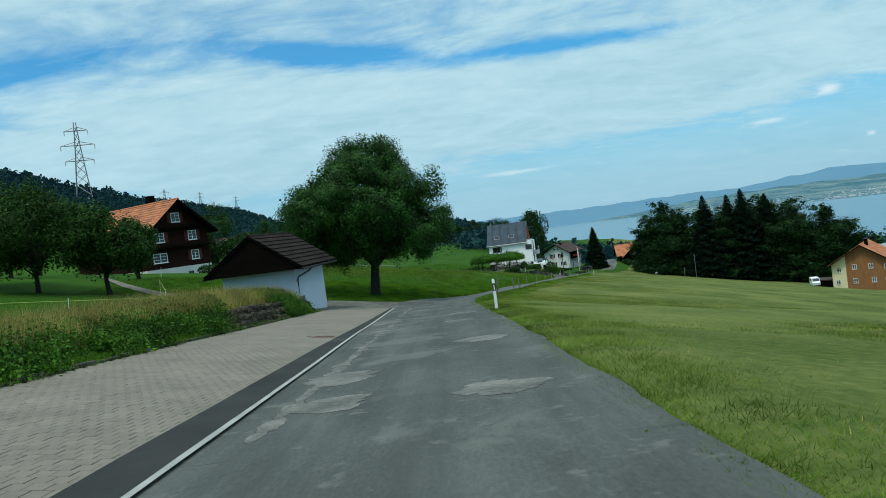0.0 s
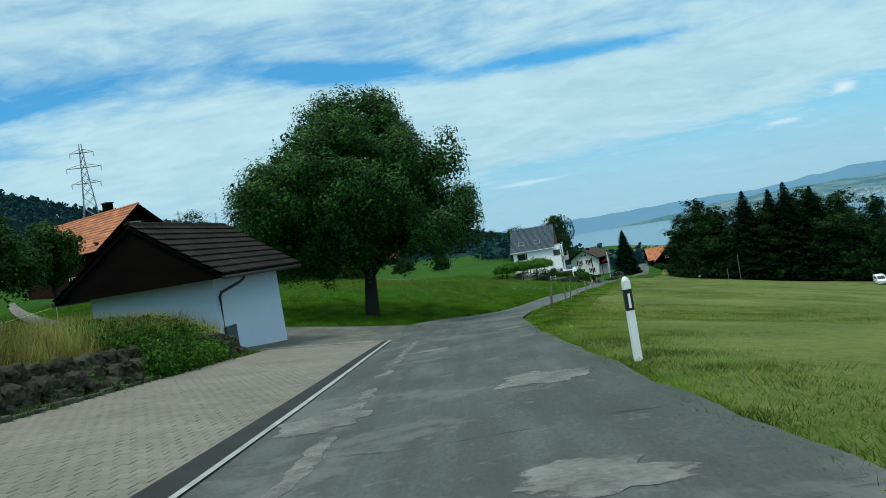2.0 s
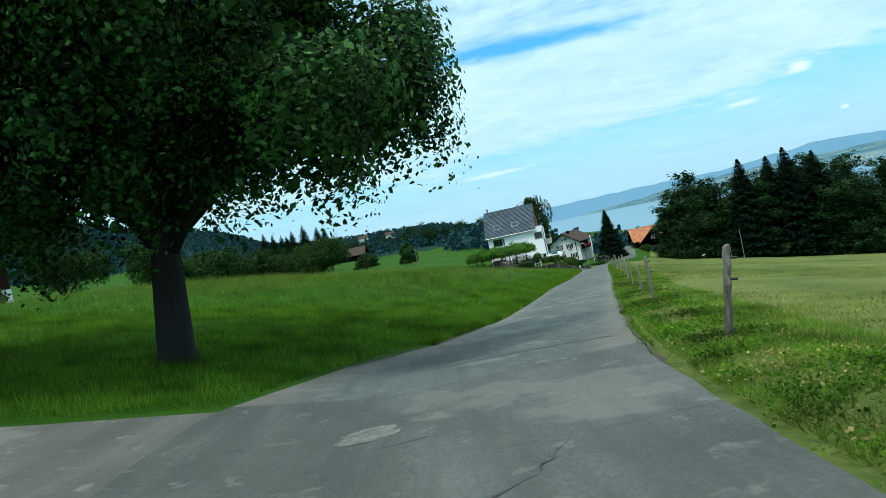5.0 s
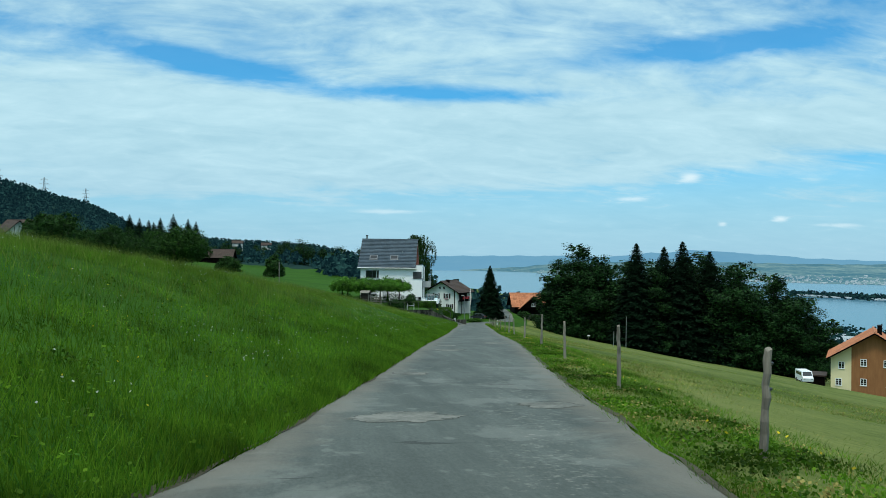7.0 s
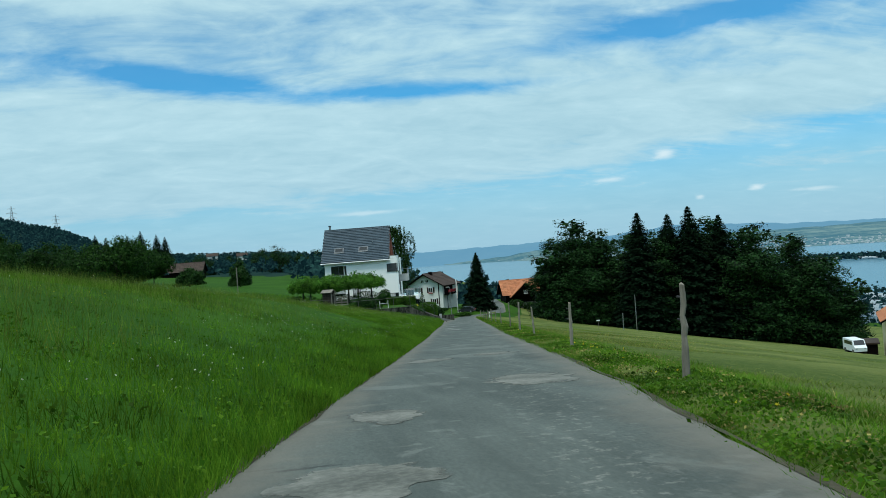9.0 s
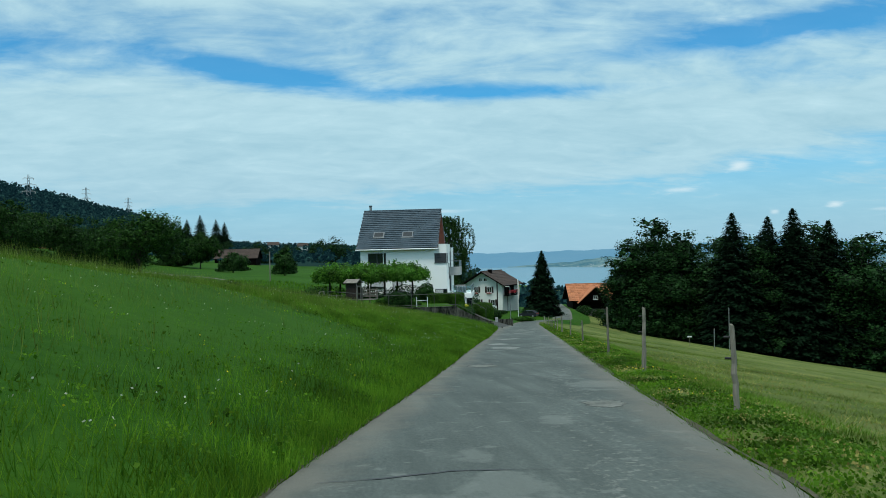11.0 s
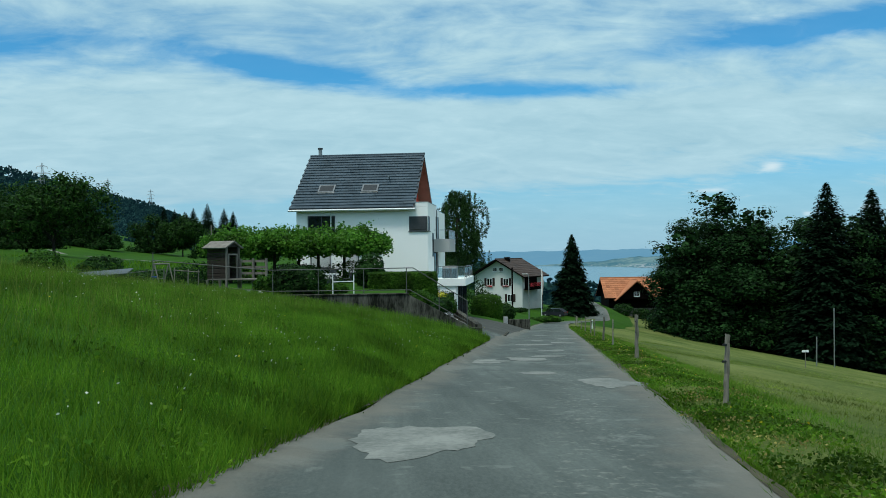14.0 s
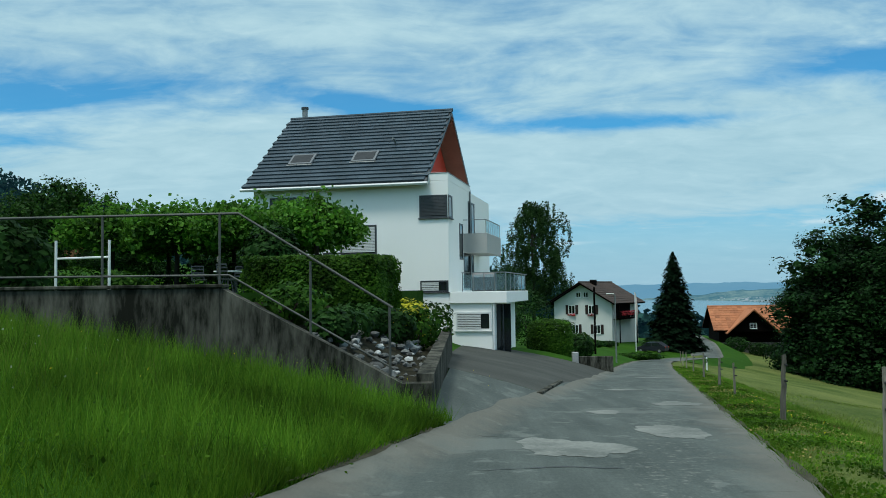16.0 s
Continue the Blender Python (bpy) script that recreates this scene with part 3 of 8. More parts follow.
def tube(bm, pts, radii, seg=8):
    """A tapered limb along points."""
    rings = []
    for i, p in enumerate(pts):
        p = Vector(p)
        d = (Vector(pts[min(i + 1, len(pts) - 1)]) - Vector(pts[max(i - 1, 0)])).normalized()
        q = Vector((0, 0, 1)).rotation_difference(d)
        rings.append([bm.verts.new(p + q @ Vector((math.cos(a) * radii[i], math.sin(a) * radii[i], 0))) for a in (6.28319 * k / seg for k in range(seg))])
    for a, b in zip(rings, rings[1:]):
        for k in range(seg):
            bm.faces.new((a[k], a[(k + 1) % seg], b[(k + 1) % seg], b[k]))
    bm.faces.new(rings[0][::-1])
    bm.faces.new(rings[-1])
    return bm


def pipe(pts, r, seg=8):
    return tube(bmesh.new(), pts, [r] * len(pts), seg)


def raw(name, verts, size, material):
    """A mesh of loose triangles or quads from an array (n, size, 3)."""
    n = len(verts)
    me = bpy.data.meshes.new(name)
    me.vertices.add(n * size)
    me.vertices.foreach_set("co", np.ascontiguousarray(verts, dtype=np.float32).ravel())
    me.loops.add(n * size)
    me.loops.foreach_set("vertex_index", np.arange(n * size, dtype=np.int32))
    me.polygons.add(n)
    me.polygons.foreach_set("loop_start", np.arange(0, n * size, size, dtype=np.int32))
    me.polygons.foreach_set("loop_total", np.full(n, size, dtype=np.int32))
    me.materials.append(material)
    me.update()
    return me


def sheet(name, X, Y, Z, material, smooth=True):
    """A grid mesh from arrays of places."""
    r, c = X.shape
    me = bpy.data.meshes.new(name)
    me.vertices.add(r * c)
    me.vertices.foreach_set("co", np.stack([X, Y, Z], -1).astype(np.float32).ravel())
    i = (np.arange(r - 1)[:, None] * c + np.arange(c - 1)[None]).ravel()
    q = np.stack([i, i + 1, i + c + 1, i + c], -1).astype(np.int32)
    me.loops.add(q.size)
    me.loops.foreach_set("vertex_index", q.ravel())
    me.polygons.add(len(q))
    me.polygons.foreach_set("loop_start", np.arange(0, q.size, 4, dtype=np.int32))
    me.polygons.foreach_set("loop_total", np.full(len(q), 4, dtype=np.int32))
    me.polygons.foreach_set("use_smooth", np.full(len(q), smooth))
    me.materials.append(material)
    me.update()
    return me


def leaves(rng, pts, size, aspect=0.55, up=0.3, spread=0.35, face=None):
    """Leaf quads at points (n, 3), turned at random or roughly towards face (n, 3); the blade's size varies."""
    n = len(pts)
    d = rng.normal(size=(n, 3))
    d[:, 2] = d[:, 2] * 0.6 - up
    d /= np.linalg.norm(d, axis=1, keepdims=True)
    r = rng.normal(size=(n, 3))
    if face is not None:
        r = face * 1.25 + (0, 0, 0.35) + r * 0.5
        r /= np.linalg.norm(r, axis=1, keepdims=True)
        d -= r * (d * r).sum(1, keepdims=True) * 0.95
        d /= np.linalg.norm(d, axis=1, keepdims=True) + 1e-9
    s = np.cross(d, r)
    s /= np.linalg.norm(s, axis=1, keepdims=True) + 1e-9
    L = size * (1 + spread * rng.normal(size=(n, 1)).clip(-1.5, 2))
    a, b = d * L, s * L * aspect
    return np.stack([pts - a * 0.5, pts + b * 0.5, pts + a * 0.5, pts - b * 0.5], 1)


def crown_points(rng, blobs, n, clump=0.35, per=14):
    """Points in clumps over the skins of blobs (x, y, z, rx, ry, rz), with gaps between."""
    w = np.array([b[3] * b[4] + b[3] * b[5] + b[4] * b[5] for b in blobs])
    k = max(n // per, 1)
    pick = rng.choice(len(blobs), k, p=w / w.sum())
    B = np.array(blobs)[pick]
    d = rng.normal(size=(k, 3))
    d /= np.linalg.norm(d, axis=1, keepdims=True)
    r = 1 - np.abs(rng.normal(0, 0.24, (k, 1))).clip(0, 0.85) + rng.normal(0, 0.05, (k, 1))
    c = B[:, :3] + d * B[:, 3:] * r
    c[:, 2] -= 0.10 * B[:, 5] * (d[:, 2] < 0)
    pts = np.repeat(c, per, 0) + rng.normal(0, clump, (k * per, 3)).clip(-1.7 * clump, 1.7 * clump) * (1, 1, 0.85)
    off = (pts - np.repeat(c, per, 0)) / clump
    return pts, np.repeat(d, per, 0) * 0.7 + off * 0.6


# ---- ground, road and yard ----
def ground_sheet():
    o = np.concatenate([-np.geomspace(900, 26, 26), np.arange(-25, -3.4, 1.0), np.arange(-3.2, 3.4, 0.4), np.arange(3.5, 26, 1.2), np.geomspace(27, 1500, 34)])
    y = np.concatenate([np.arange(-60, -4, 4), np.arange(-4, 240, 1.6), np.arange(240, 360, 5), np.geomspace(365, 2600, 30)])
    O, Y = np.meshgrid(o, y)
    X = road_x(Y) + O
    Z = land(X, Y)
    rough = np.array([noise.noise((a * 0.35, b * 0.35, 0)) * 0.07 + noise.noise((a * 0.06, b * 0.06, 3)) * 0.25 for a, b in zip(X.ravel(), Y.ravel())]).reshape(X.shape)
    Z = Z + rough * ease(2.4, 6.0, np.abs(O)) - 0.05 * (np.abs(O) < 2.2)
    yard = (X < road_x(Y) + 1) & (X > -13.5) & (Y < 59) & ((O > -7.2) | ((Y > 43.6) & (O > -13)))
    Z = np.where(yard, land(X, Y) - 0.07, Z)
    drive = (O < 1) & (O > -9.5) & (Y > 184) & (Y < 223)
    Z = np.where(drive, land(X, Y) - 0.08, Z)
    me = sheet("ground", X, Y, Z, MEADOW)
    me.materials.append(MOWN)
    mid = (O[:-1, :-1] + O[1:, 1:]) / 2
    me.polygons.foreach_set("material_index", ((mid > 1.2) & (mid < 140)).astype(np.int32).ravel())
    return tagged(new("ground", me), "green hillside meadow falling towards a lake", "ground", kind="structure")


def strip(name, y0, y1, left, right, up, material, label, category, step=1.0, wobble=0.0, parent=None, cols=5, crown=0.0):
    """A ribbon laid on the land. left and right: offsets from the road's middle, numbers or functions of y."""
    ys = np.arange(y0, y1 + step * 0.5, step)
    a = np.array([left(v) if callable(left) else left for v in ys]) * 1.0
    b = np.array([right(v) if callable(right) else right for v in ys]) * 1.0
    if wobble:
        a += [noise.noise((v * 0.45, 1.7, 5)) * wobble + noise.noise((v * 2.1, 8.7, 5)) * wobble * 0.4 for v in ys]
        b += [noise.noise((v * 0.45, 4.1, 9)) * wobble + noise.noise((v * 2.1, 2.7, 9)) * wobble * 0.4 for v in ys]
    f = np.linspace(0, 1, cols)[None]
    O = a[:, None] * (1 - f) + b[:, None] * f
    Y = np.repeat(ys[:, None], cols, 1)
    X = road_x(Y) + O
    Z = land(X, Y) + up + crown * (1 - (2 * f - 1) ** 2)
    me = sheet(name, X, Y, Z, material)
    me.attributes.new("across", "FLOAT", "POINT").data.foreach_set("value", np.repeat(2 * f - 1, len(ys), 0).astype(np.float32).ravel())
    ob = new(name, me)
    if parent:
        ob.parent = parent
        return ob
    return tagged(ob, label, category, kind="structure")


ground = ground_sheet()
right_edge = lambda y: float(np.interp(y, [-40, 0, 20, 36, 46, 52, 60, 75, 110, 160, 240, 330], [2.15, 2.15, 2.15, 2.1, 1.95, 1.75, 1.7, 1.9, 1.9, 1.95, 1.85, 1.9]))
left_edge = lambda y: float(np.interp(y, [-40, 0, 48, 58, 62, 66, 75, 110, 160, 190, 210, 330], [-2.3, -2.3, -2.4, -4.0, -3.3, -2.4, -1.9, -1.9, -2.1, -2.6, -2.3, -1.9]))
road = strip("road", -50, 58.5, left_edge, right_edge, 0.03, ASPHALT, "dark grey asphalt lane with pale repairs", "road", 0.5, 0.10, cols=9)
strip("road", 58.5, 264, left_edge, right_edge, 0.03, OLD_ASPHALT, "pale weathered asphalt lane with worn brownish edges", "road", 0.5, 0.10, cols=9)


def patch(cx, cy, ln, wd, seed, material=PATCH, up=0.0345):
    """A ragged repair on the lane, long side across by default."""
    rng = random.Random(seed)
    bm = bmesh.new()
    k = 44
    ring = []
    for i in range(k):
        a = 6.28319 * i / k
        r = 1 + 0.45 * noise.noise((math.cos(a) * 1.3, math.sin(a) * 1.3, seed * 0.37)) + 0.25 * noise.noise((math.cos(a) * 4, math.sin(a) * 4, seed * 0.37)) + rng.uniform(-0.05, 0.05)
        px, py = road_x(cy) + cx + math.cos(a) * wd * r, cy + math.sin(a) * ln * r
        ring.append(bm.verts.new((px, py, ground_at(px, py) + up)))
    mid = bm.verts.new((road_x(cy) + cx, cy, ground_at(road_x(cy) + cx, cy) + up + 0.003))
    for i in range(k):
        bm.faces.new((mid, ring[i], ring[(i + 1) % k]))
    ob = new("asphalt_patch", finish(bm, "asphalt_patch", material))
    ob.parent = road
    return ob


rng = random.Random(11)
REPAIRS = ((-0.7, 9.0), (-0.9, 11.7), (1.28, 15.6), (0.99, 8.8), (1.11, 29.4), (0.92, 23.9), (-0.61, 38.4), (-1.25, 23.3), (-1.3, 28.6), (0.75, 48.8), (-1.3, 55.3), (1.4, 43.2), (-1.15, 84.8), (1.2, 78.1), (-0.7, 77.1), (-0.9, 95), (0.65, 109.4), (-0.99, 98.5), (0.91, 101.1),
           (-1.05, 109.1), (-1.1, 132.9), (1.2, 122.6), (-0.65, 143.6), (-1.1, 148.1), (-0.84, 155.9), (0.06, 165.3), (-1.4, 170.4), (-0.4, 171.2), (0.25, 172.6), (1.4, 162.3), (0.3, 176.5), (-0.55, 183.1), (-0.7, 178.5), (-0.5, 189.6), (0.8, 185.3), (1.05, 192.3), (-0.55, 200), (0.2, 212))
for o, y in REPAIRS:
    patch(o, y, rng.uniform(0.45, 1.1), rng.uniform(0.35, 0.7), int(y * 10), PATCH if y < 140 else OLD_PATCH)

for y in np.arange(7.5, 45.5, 0.62):
    if noise.noise((y * 0.35, 3.3, 1.0)) > -0.22:
        patch(float(np.interp(y, [0, 16, 25, 36, 46], [-1.8, -1.92, -1.98, -2.16, -2.3])) - float(road_x(y)) + rng.uniform(-0.03, 0.03), y, rng.uniform(0.35, 0.65), rng.uniform(0.06, 0.16), int(y * 10) + 3, WORN, 0.0325)

def crack(pts, seed, parent, wide=0.03):
    """A thin open crack that wanders between places on the lane."""
    pr = random.Random(seed)
    way = []
    for (x0, y0), (x1, y1) in zip(pts, pts[1:]):
        k = max(int(math.hypot(x1 - x0, y1 - y0) / 0.12), 2)
        way += [(x0 + (x1 - x0) * i / k + pr.uniform(-0.04, 0.04), y0 + (y1 - y0) * i / k + pr.uniform(-0.04, 0.04)) for i in range(k)]
    bm = bmesh.new()
    last = None
    for i, (x, y) in enumerate(way):
        w = wide * (0.25 + 0.9 * pr.random()) * math.sin(3.14159 * (i + 0.5) / len(way)) ** 0.5
        z = ground_at(x, y) + 0.037
        now = [bm.verts.new((x - w * 0.4, y - w, z)), bm.verts.new((x + w * 0.4, y + w, z))]
        if last:
            bm.faces.new((last[0], now[0], now[1], last[1]))
        last = now
    part("crack", bm, SEAM, parent)


crack([(-2.07, 49.2), (-1.97, 51.0), (-1.26, 51.25), (-0.54, 51.5), (0.05, 52.15), (0.5, 53.4)], 1, road, 0.035)
crack([(2.3, 60.2), (1.14, 60.9), (-0.21, 61.15), (-1.5, 61.0)], 2, road, 0.05)
crack([(1.55, 50.4), (1.12, 50.3), (0.7, 50.5)], 3, road, 0.03)
crack([(-5.6, 51.0), (-4.4, 51.8), (-3.2, 51.6), (-2.6, 52.4)], 4, road, 0.025)
for i, y in enumerate((71.5, 88.0, 104.2, 117.5, 133.6, 151.0, 166.4, 181.0)):
    x = float(road_x(y))
    crack([(x - 1.6 + 0.3 * (i % 3), y), (x - 0.5, y + 0.25), (x + 0.6 - 0.2 * (i % 2), y + 0.1)], 10 + i, road, 0.02)

# crumbled earth along the lane's edges
for y0_, y1_ in ((62, 184.2), (224, 262)):
    strip("trim", y0_, y1_, lambda y: left_edge(y) - 0.07, lambda y: left_edge(y) + 0.02, 0.036, DIRT, "crumbled brown earth along the lane", "road edge", 0.4, 0.11, cols=3)
strip("trim", 56, 262, lambda y: right_edge(y) - 0.0, lambda y: right_edge(y) + 0.06, 0.036, DIRT, "crumbled brown earth along the verge", "road edge", 0.4, 0.10, cols=3)

# the parking strip: dark gutter, white line, pavers, kerb
line_at = lambda y: float(np.interp(y, [-40, 0, 16.2, 24.7, 46.8], [-1.8, -2.15, -2.53, -2.80, -3.28])) - float(road_x(y))
verge_at = lambda y: -2.8 - 0.0145 * y - float(road_x(y))
road_line = strip("road_line", -40, 46.8, lambda y: line_at(y) - 0.04, lambda y: line_at(y) + 0.04, 0.06, LINE, "worn white painted edge line", "road marking", 1.0, 0.008, cols=2)
gutter = strip("gutter", -40, 46.9, verge_at, lambda y: line_at(y) - 0.04, 0.055, GUTTER, "dark asphalt gutter beside the pavers", "gutter", 1.0, 0.01, cols=3)
paving = strip("pavement", -40, 48.0, lambda y: -5.7 - 0.008 * y, verge_at, 0.012, JOINT, "beige concrete paver parking strip", "pavement", 1.0, 0.0, cols=6)
eo = np.linspace(-6.25, -2.62, 14)[None]
ey = 46.9 + (eo + 2.66) * 0.6 + np.array([0.0, 0.13])[:, None]
ex_ = road_x(ey) + eo
tagged(new("trim", sheet("trim", ex_, ey, land(ex_, ey) + 0.062, LINE)), "pale concrete edging band", "edging", kind="structure")
yard = strip("yard", 44.2, 58.2, lambda y: -13.0, lambda y: -2.2, 0.024, YARD, "grey asphalt yard by the garage", "yard", 0.5, 0.12, cols=12)


def lane_left():
    """The farm lane that leaves the yard behind the garage."""
    n = 40
    t = np.linspace(0, 1, n)[:, None]
    f = np.linspace(-1, 1, 4)[None]
    cxs, cys = -11 - 24 * t, 55 + 30 * t * t
    X, Y = cxs - 0.6 * f * t, cys + 1.25 * f
    ob = new("farm_lane", sheet("farm_lane", X + 0 * f, Y, land(X + 0 * f, Y) + 0.09, GRAVEL))
    return tagged(ob, "pale gravel farm lane towards the dark farmhouse", "lane", kind="structure")


lane_left()


def lower_lane():
    """The lane past the bend: it swings to the right beside the spruce and runs out level on a low bank."""
    k = np.linspace(0, 1, 60)[:, None]
    cy = 262 + 90 * k
    cx = np.interp(cy, [262, 268, 275, 289, 305, 321, 352], [41.7, 44.0, 47.6, 54.0, 57.9, 61.6, 66.5])
    for _ in range(2):
        cx = np.concatenate([cx[:1], (cx[:-2] + cx[1:-1] + cx[2:]) / 3, cx[-1:]])
    mid = land(cx, cy) + (np.interp(cy, [290, 348], [0, 1]) ** 1.3) * 2.3
    for name, offs, up, lift, m, label, kind in (("bank", [-7, -3.2, 3.2, 7], 0.02, True, MEADOW, "green bank that carries the lane", "bank"), ("road", [-2.1, -1.0, 0.0, 1.0, 2.1], 0.065, False, OLD_ASPHALT, "weathered asphalt lane past the bend", "road")):
        o = np.array(offs, float)[None]
        X, Y = cx + o, cy - 0.25 * o
        Z = mid + up + 0 * o
        if lift:
            Z = np.where(np.abs(o) > 4, land(X, Y) - 0.2, Z)
        me = sheet(name, X, Y, Z, m)
        me.attributes.new("across", "FLOAT", "POINT").data.foreach_set("value", np.repeat(o / 2.1, len(k), 0).astype(np.float32).ravel())
        tagged(new(name, me), label, kind, kind="structure")


lower_lane()


def upper_track():
    """A pale trodden track that curves over the upper meadow."""
    t = np.linspace(0, 1, 30)[:, None]
    f = np.linspace(-1, 1, 3)[None]
    cx = np.interp(t, [0, 0.3, 0.6, 1], [-62, -42, -33, -16])
    cy = np.interp(t, [0, 0.3, 0.6, 1], [357, 331, 317, 288])
    X, Y = cx + 0.5 * f, cy + 0.7 * f
    tagged(new("meadow_track", sheet("meadow_track", X, Y, land(X, Y) + 0.12, GRAVEL)), "pale gravel track over the upper meadow", "track", kind="structure")


upper_track()

# kerb stones along the bank
kerb = tagged(new("kerb"), "low grey kerb stones edging the pavers", "kerb", kind="structure")
kb = finish(cube(-0.07, 0.07, -0.48, 0.48, -0.15, 0.09, 0.015), "kerb_stone", CONCRETE)
for y in np.arange(-12, 42, 1.0):
    o = -5.78 - 0.008 * y
    x = road_x(y) + o
    k = part("kerb_stone", kb, None, kerb)
    k.matrix_world = pose(x, y, ground_at(x, y) - 0.01 + 0.015 * math.sin(y * 3), math.degrees(math.atan2(ground_at(x, y + 0.5) - ground_at(x, y - 0.5), 1)), 0, random.Random(int(y)).uniform(-1.5, 1.5))

# manhole and drain
mh = thing("manhole_cover", pose(-3.55, 22.55, ground_at(-3.55, 22.55) + 0.02, -3.7, 6.5, 0), "rust-brown round cast iron manhole cover in the pavers", "manhole")
bm = bmesh.new()
bmesh.ops.create_cone(bm, cap_ends=True, segments=28, radius1=0.31, radius2=0.30, depth=0.04)
part("cover", bm, IRON, mh)
bm = bmesh.new()
for i in range(28):
    a, b = 6.28319 * i / 28, 6.28319 * (i + 1) / 28
    q = [bm.verts.new((math.cos(v) * r, math.sin(v) * r, 0.014)) for v, r in ((a, 0.32), (b, 0.32), (b, 0.39), (a, 0.39))]
    bm.faces.new(q)
part("frame", bm, PAVER, mh)
for r in (0.1, 0.2):
    bm = bmesh.new()
    for i in range(24):
        a, b = 6.28319 * i / 24, 6.28319 * (i + 0.6) / 24
        prism(bm, [(math.cos(a) * r, math.sin(a) * r), (math.cos(b) * r, math.sin(b) * r), (math.cos(b) * (r + 0.05), math.sin(b) * (r + 0.05)), (math.cos(a) * (r + 0.05), math.sin(a) * (r + 0.05))], 0.018, 0.026, "z")
    part("rib_ring", bm, IRON, mh)

dr = thing("drain_grate", pose(-2.94, 20.6, ground_at(-2.94, 20.6) + 0.05, -3.7, 0, 0), "dark cast iron drain grate in the gutter", "drain")
part("frame", cube(-0.16, 0.16, -0.3, 0.3, -0.03, 0.008, 0.005), FRAMEGREY, dr)
for i in range(7):
    part("bar", cube(-0.13, 0.13, -0.28 + i * 0.087, -0.24 + i * 0.087, 0.008, 0.022, 0.003), DARKPIPE, dr)


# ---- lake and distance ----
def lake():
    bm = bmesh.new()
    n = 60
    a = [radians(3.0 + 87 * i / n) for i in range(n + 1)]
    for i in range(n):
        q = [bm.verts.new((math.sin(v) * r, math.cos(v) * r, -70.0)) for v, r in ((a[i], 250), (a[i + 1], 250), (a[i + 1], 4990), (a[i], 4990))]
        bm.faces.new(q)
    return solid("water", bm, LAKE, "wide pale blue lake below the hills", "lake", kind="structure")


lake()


def ring(name, azs, r0, z0, r1, z1, material, label, category, amp=0.0, rows=6, step=0.25, seed=0):
    """A far slope round the camera's start: from radius r0 and height z0 to r1 and z1, by azimuth."""
    A = np.arange(azs[0], azs[-1] + step * 0.5, step)
    f = np.linspace(0, 1, rows)[:, None]
    g = lambda v: np.interp(A, azs, v)[None]
    R = g(r0) * (1 - f) + g(r1) * f
    Z = g(z0) * (1 - f) + g(z1) * f
    if amp:
        wob = np.array([[noise.noise((a * 0.9, i * 0.7, seed)) + 0.5 * noise.noise((a * 3.1, i * 1.7, seed)) for a in A] for i in range(rows)])
        Z = Z + wob * amp * (0.15 + f)
    ob = new(name, sheet(name, np.sin(np.radians(A))[None] * R, np.cos(np.radians(A))[None] * R, Z, material))
    return tagged(ob, label, category, kind="structure")


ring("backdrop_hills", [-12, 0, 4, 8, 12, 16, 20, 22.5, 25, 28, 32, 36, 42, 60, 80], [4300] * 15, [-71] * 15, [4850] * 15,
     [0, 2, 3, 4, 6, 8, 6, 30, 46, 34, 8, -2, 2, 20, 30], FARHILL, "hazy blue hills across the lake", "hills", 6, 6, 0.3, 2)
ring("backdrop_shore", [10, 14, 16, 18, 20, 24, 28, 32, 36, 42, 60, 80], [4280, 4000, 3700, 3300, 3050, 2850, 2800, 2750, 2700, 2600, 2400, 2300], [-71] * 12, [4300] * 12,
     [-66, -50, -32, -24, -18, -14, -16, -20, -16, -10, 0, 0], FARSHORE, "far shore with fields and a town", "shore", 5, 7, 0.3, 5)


def far_town():
    rng = np.random.default_rng(4)
    V = []
    for _ in range(900):
        a = rng.choice([17.5, 21, 25.5, 29, 31, 34.5, 38, 42]) + rng.normal(0, 1.1)
        f = abs(rng.choice([0.04, 0.1, 0.3]) + rng.normal(0, 0.06))
        r0 = np.interp(a, [10, 14, 16, 18, 20, 24, 28, 32, 36, 42, 60], [4280, 4000, 3700, 3300, 3050, 2850, 2800, 2750, 2700, 2600, 2400])
        z1 = np.interp(a, [10, 14, 16, 18, 20, 24, 28, 32, 36, 42], [-66, -50, -32, -24, -18, -14, -16, -20, -16, -10])
        r = r0 + (4300 - r0) * f * 0.75
        z = -71 + (z1 + 71) * f * 0.75 + 1
        x, y = math.sin(radians(a)) * r, math.cos(radians(a)) * r
        w, h = rng.uniform(1.2, 4.5), rng.uniform(1.2, 2.6)
        t = np.array([math.cos(radians(a)), -math.sin(radians(a)), 0]) * w
        d = np.array([math.sin(radians(a)), math.cos(radians(a)), 0]) * w
        p = np.array([x, y, z])
        u = np.array([0, 0, h])
        V += [[p - t, p + t, p + t + u, p - t + u], [p - t + u, p + t + u, p + t + d + u * 1.5, p - t + d + u * 1.5]]
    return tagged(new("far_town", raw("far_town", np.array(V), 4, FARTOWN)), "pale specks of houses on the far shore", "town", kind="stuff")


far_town()


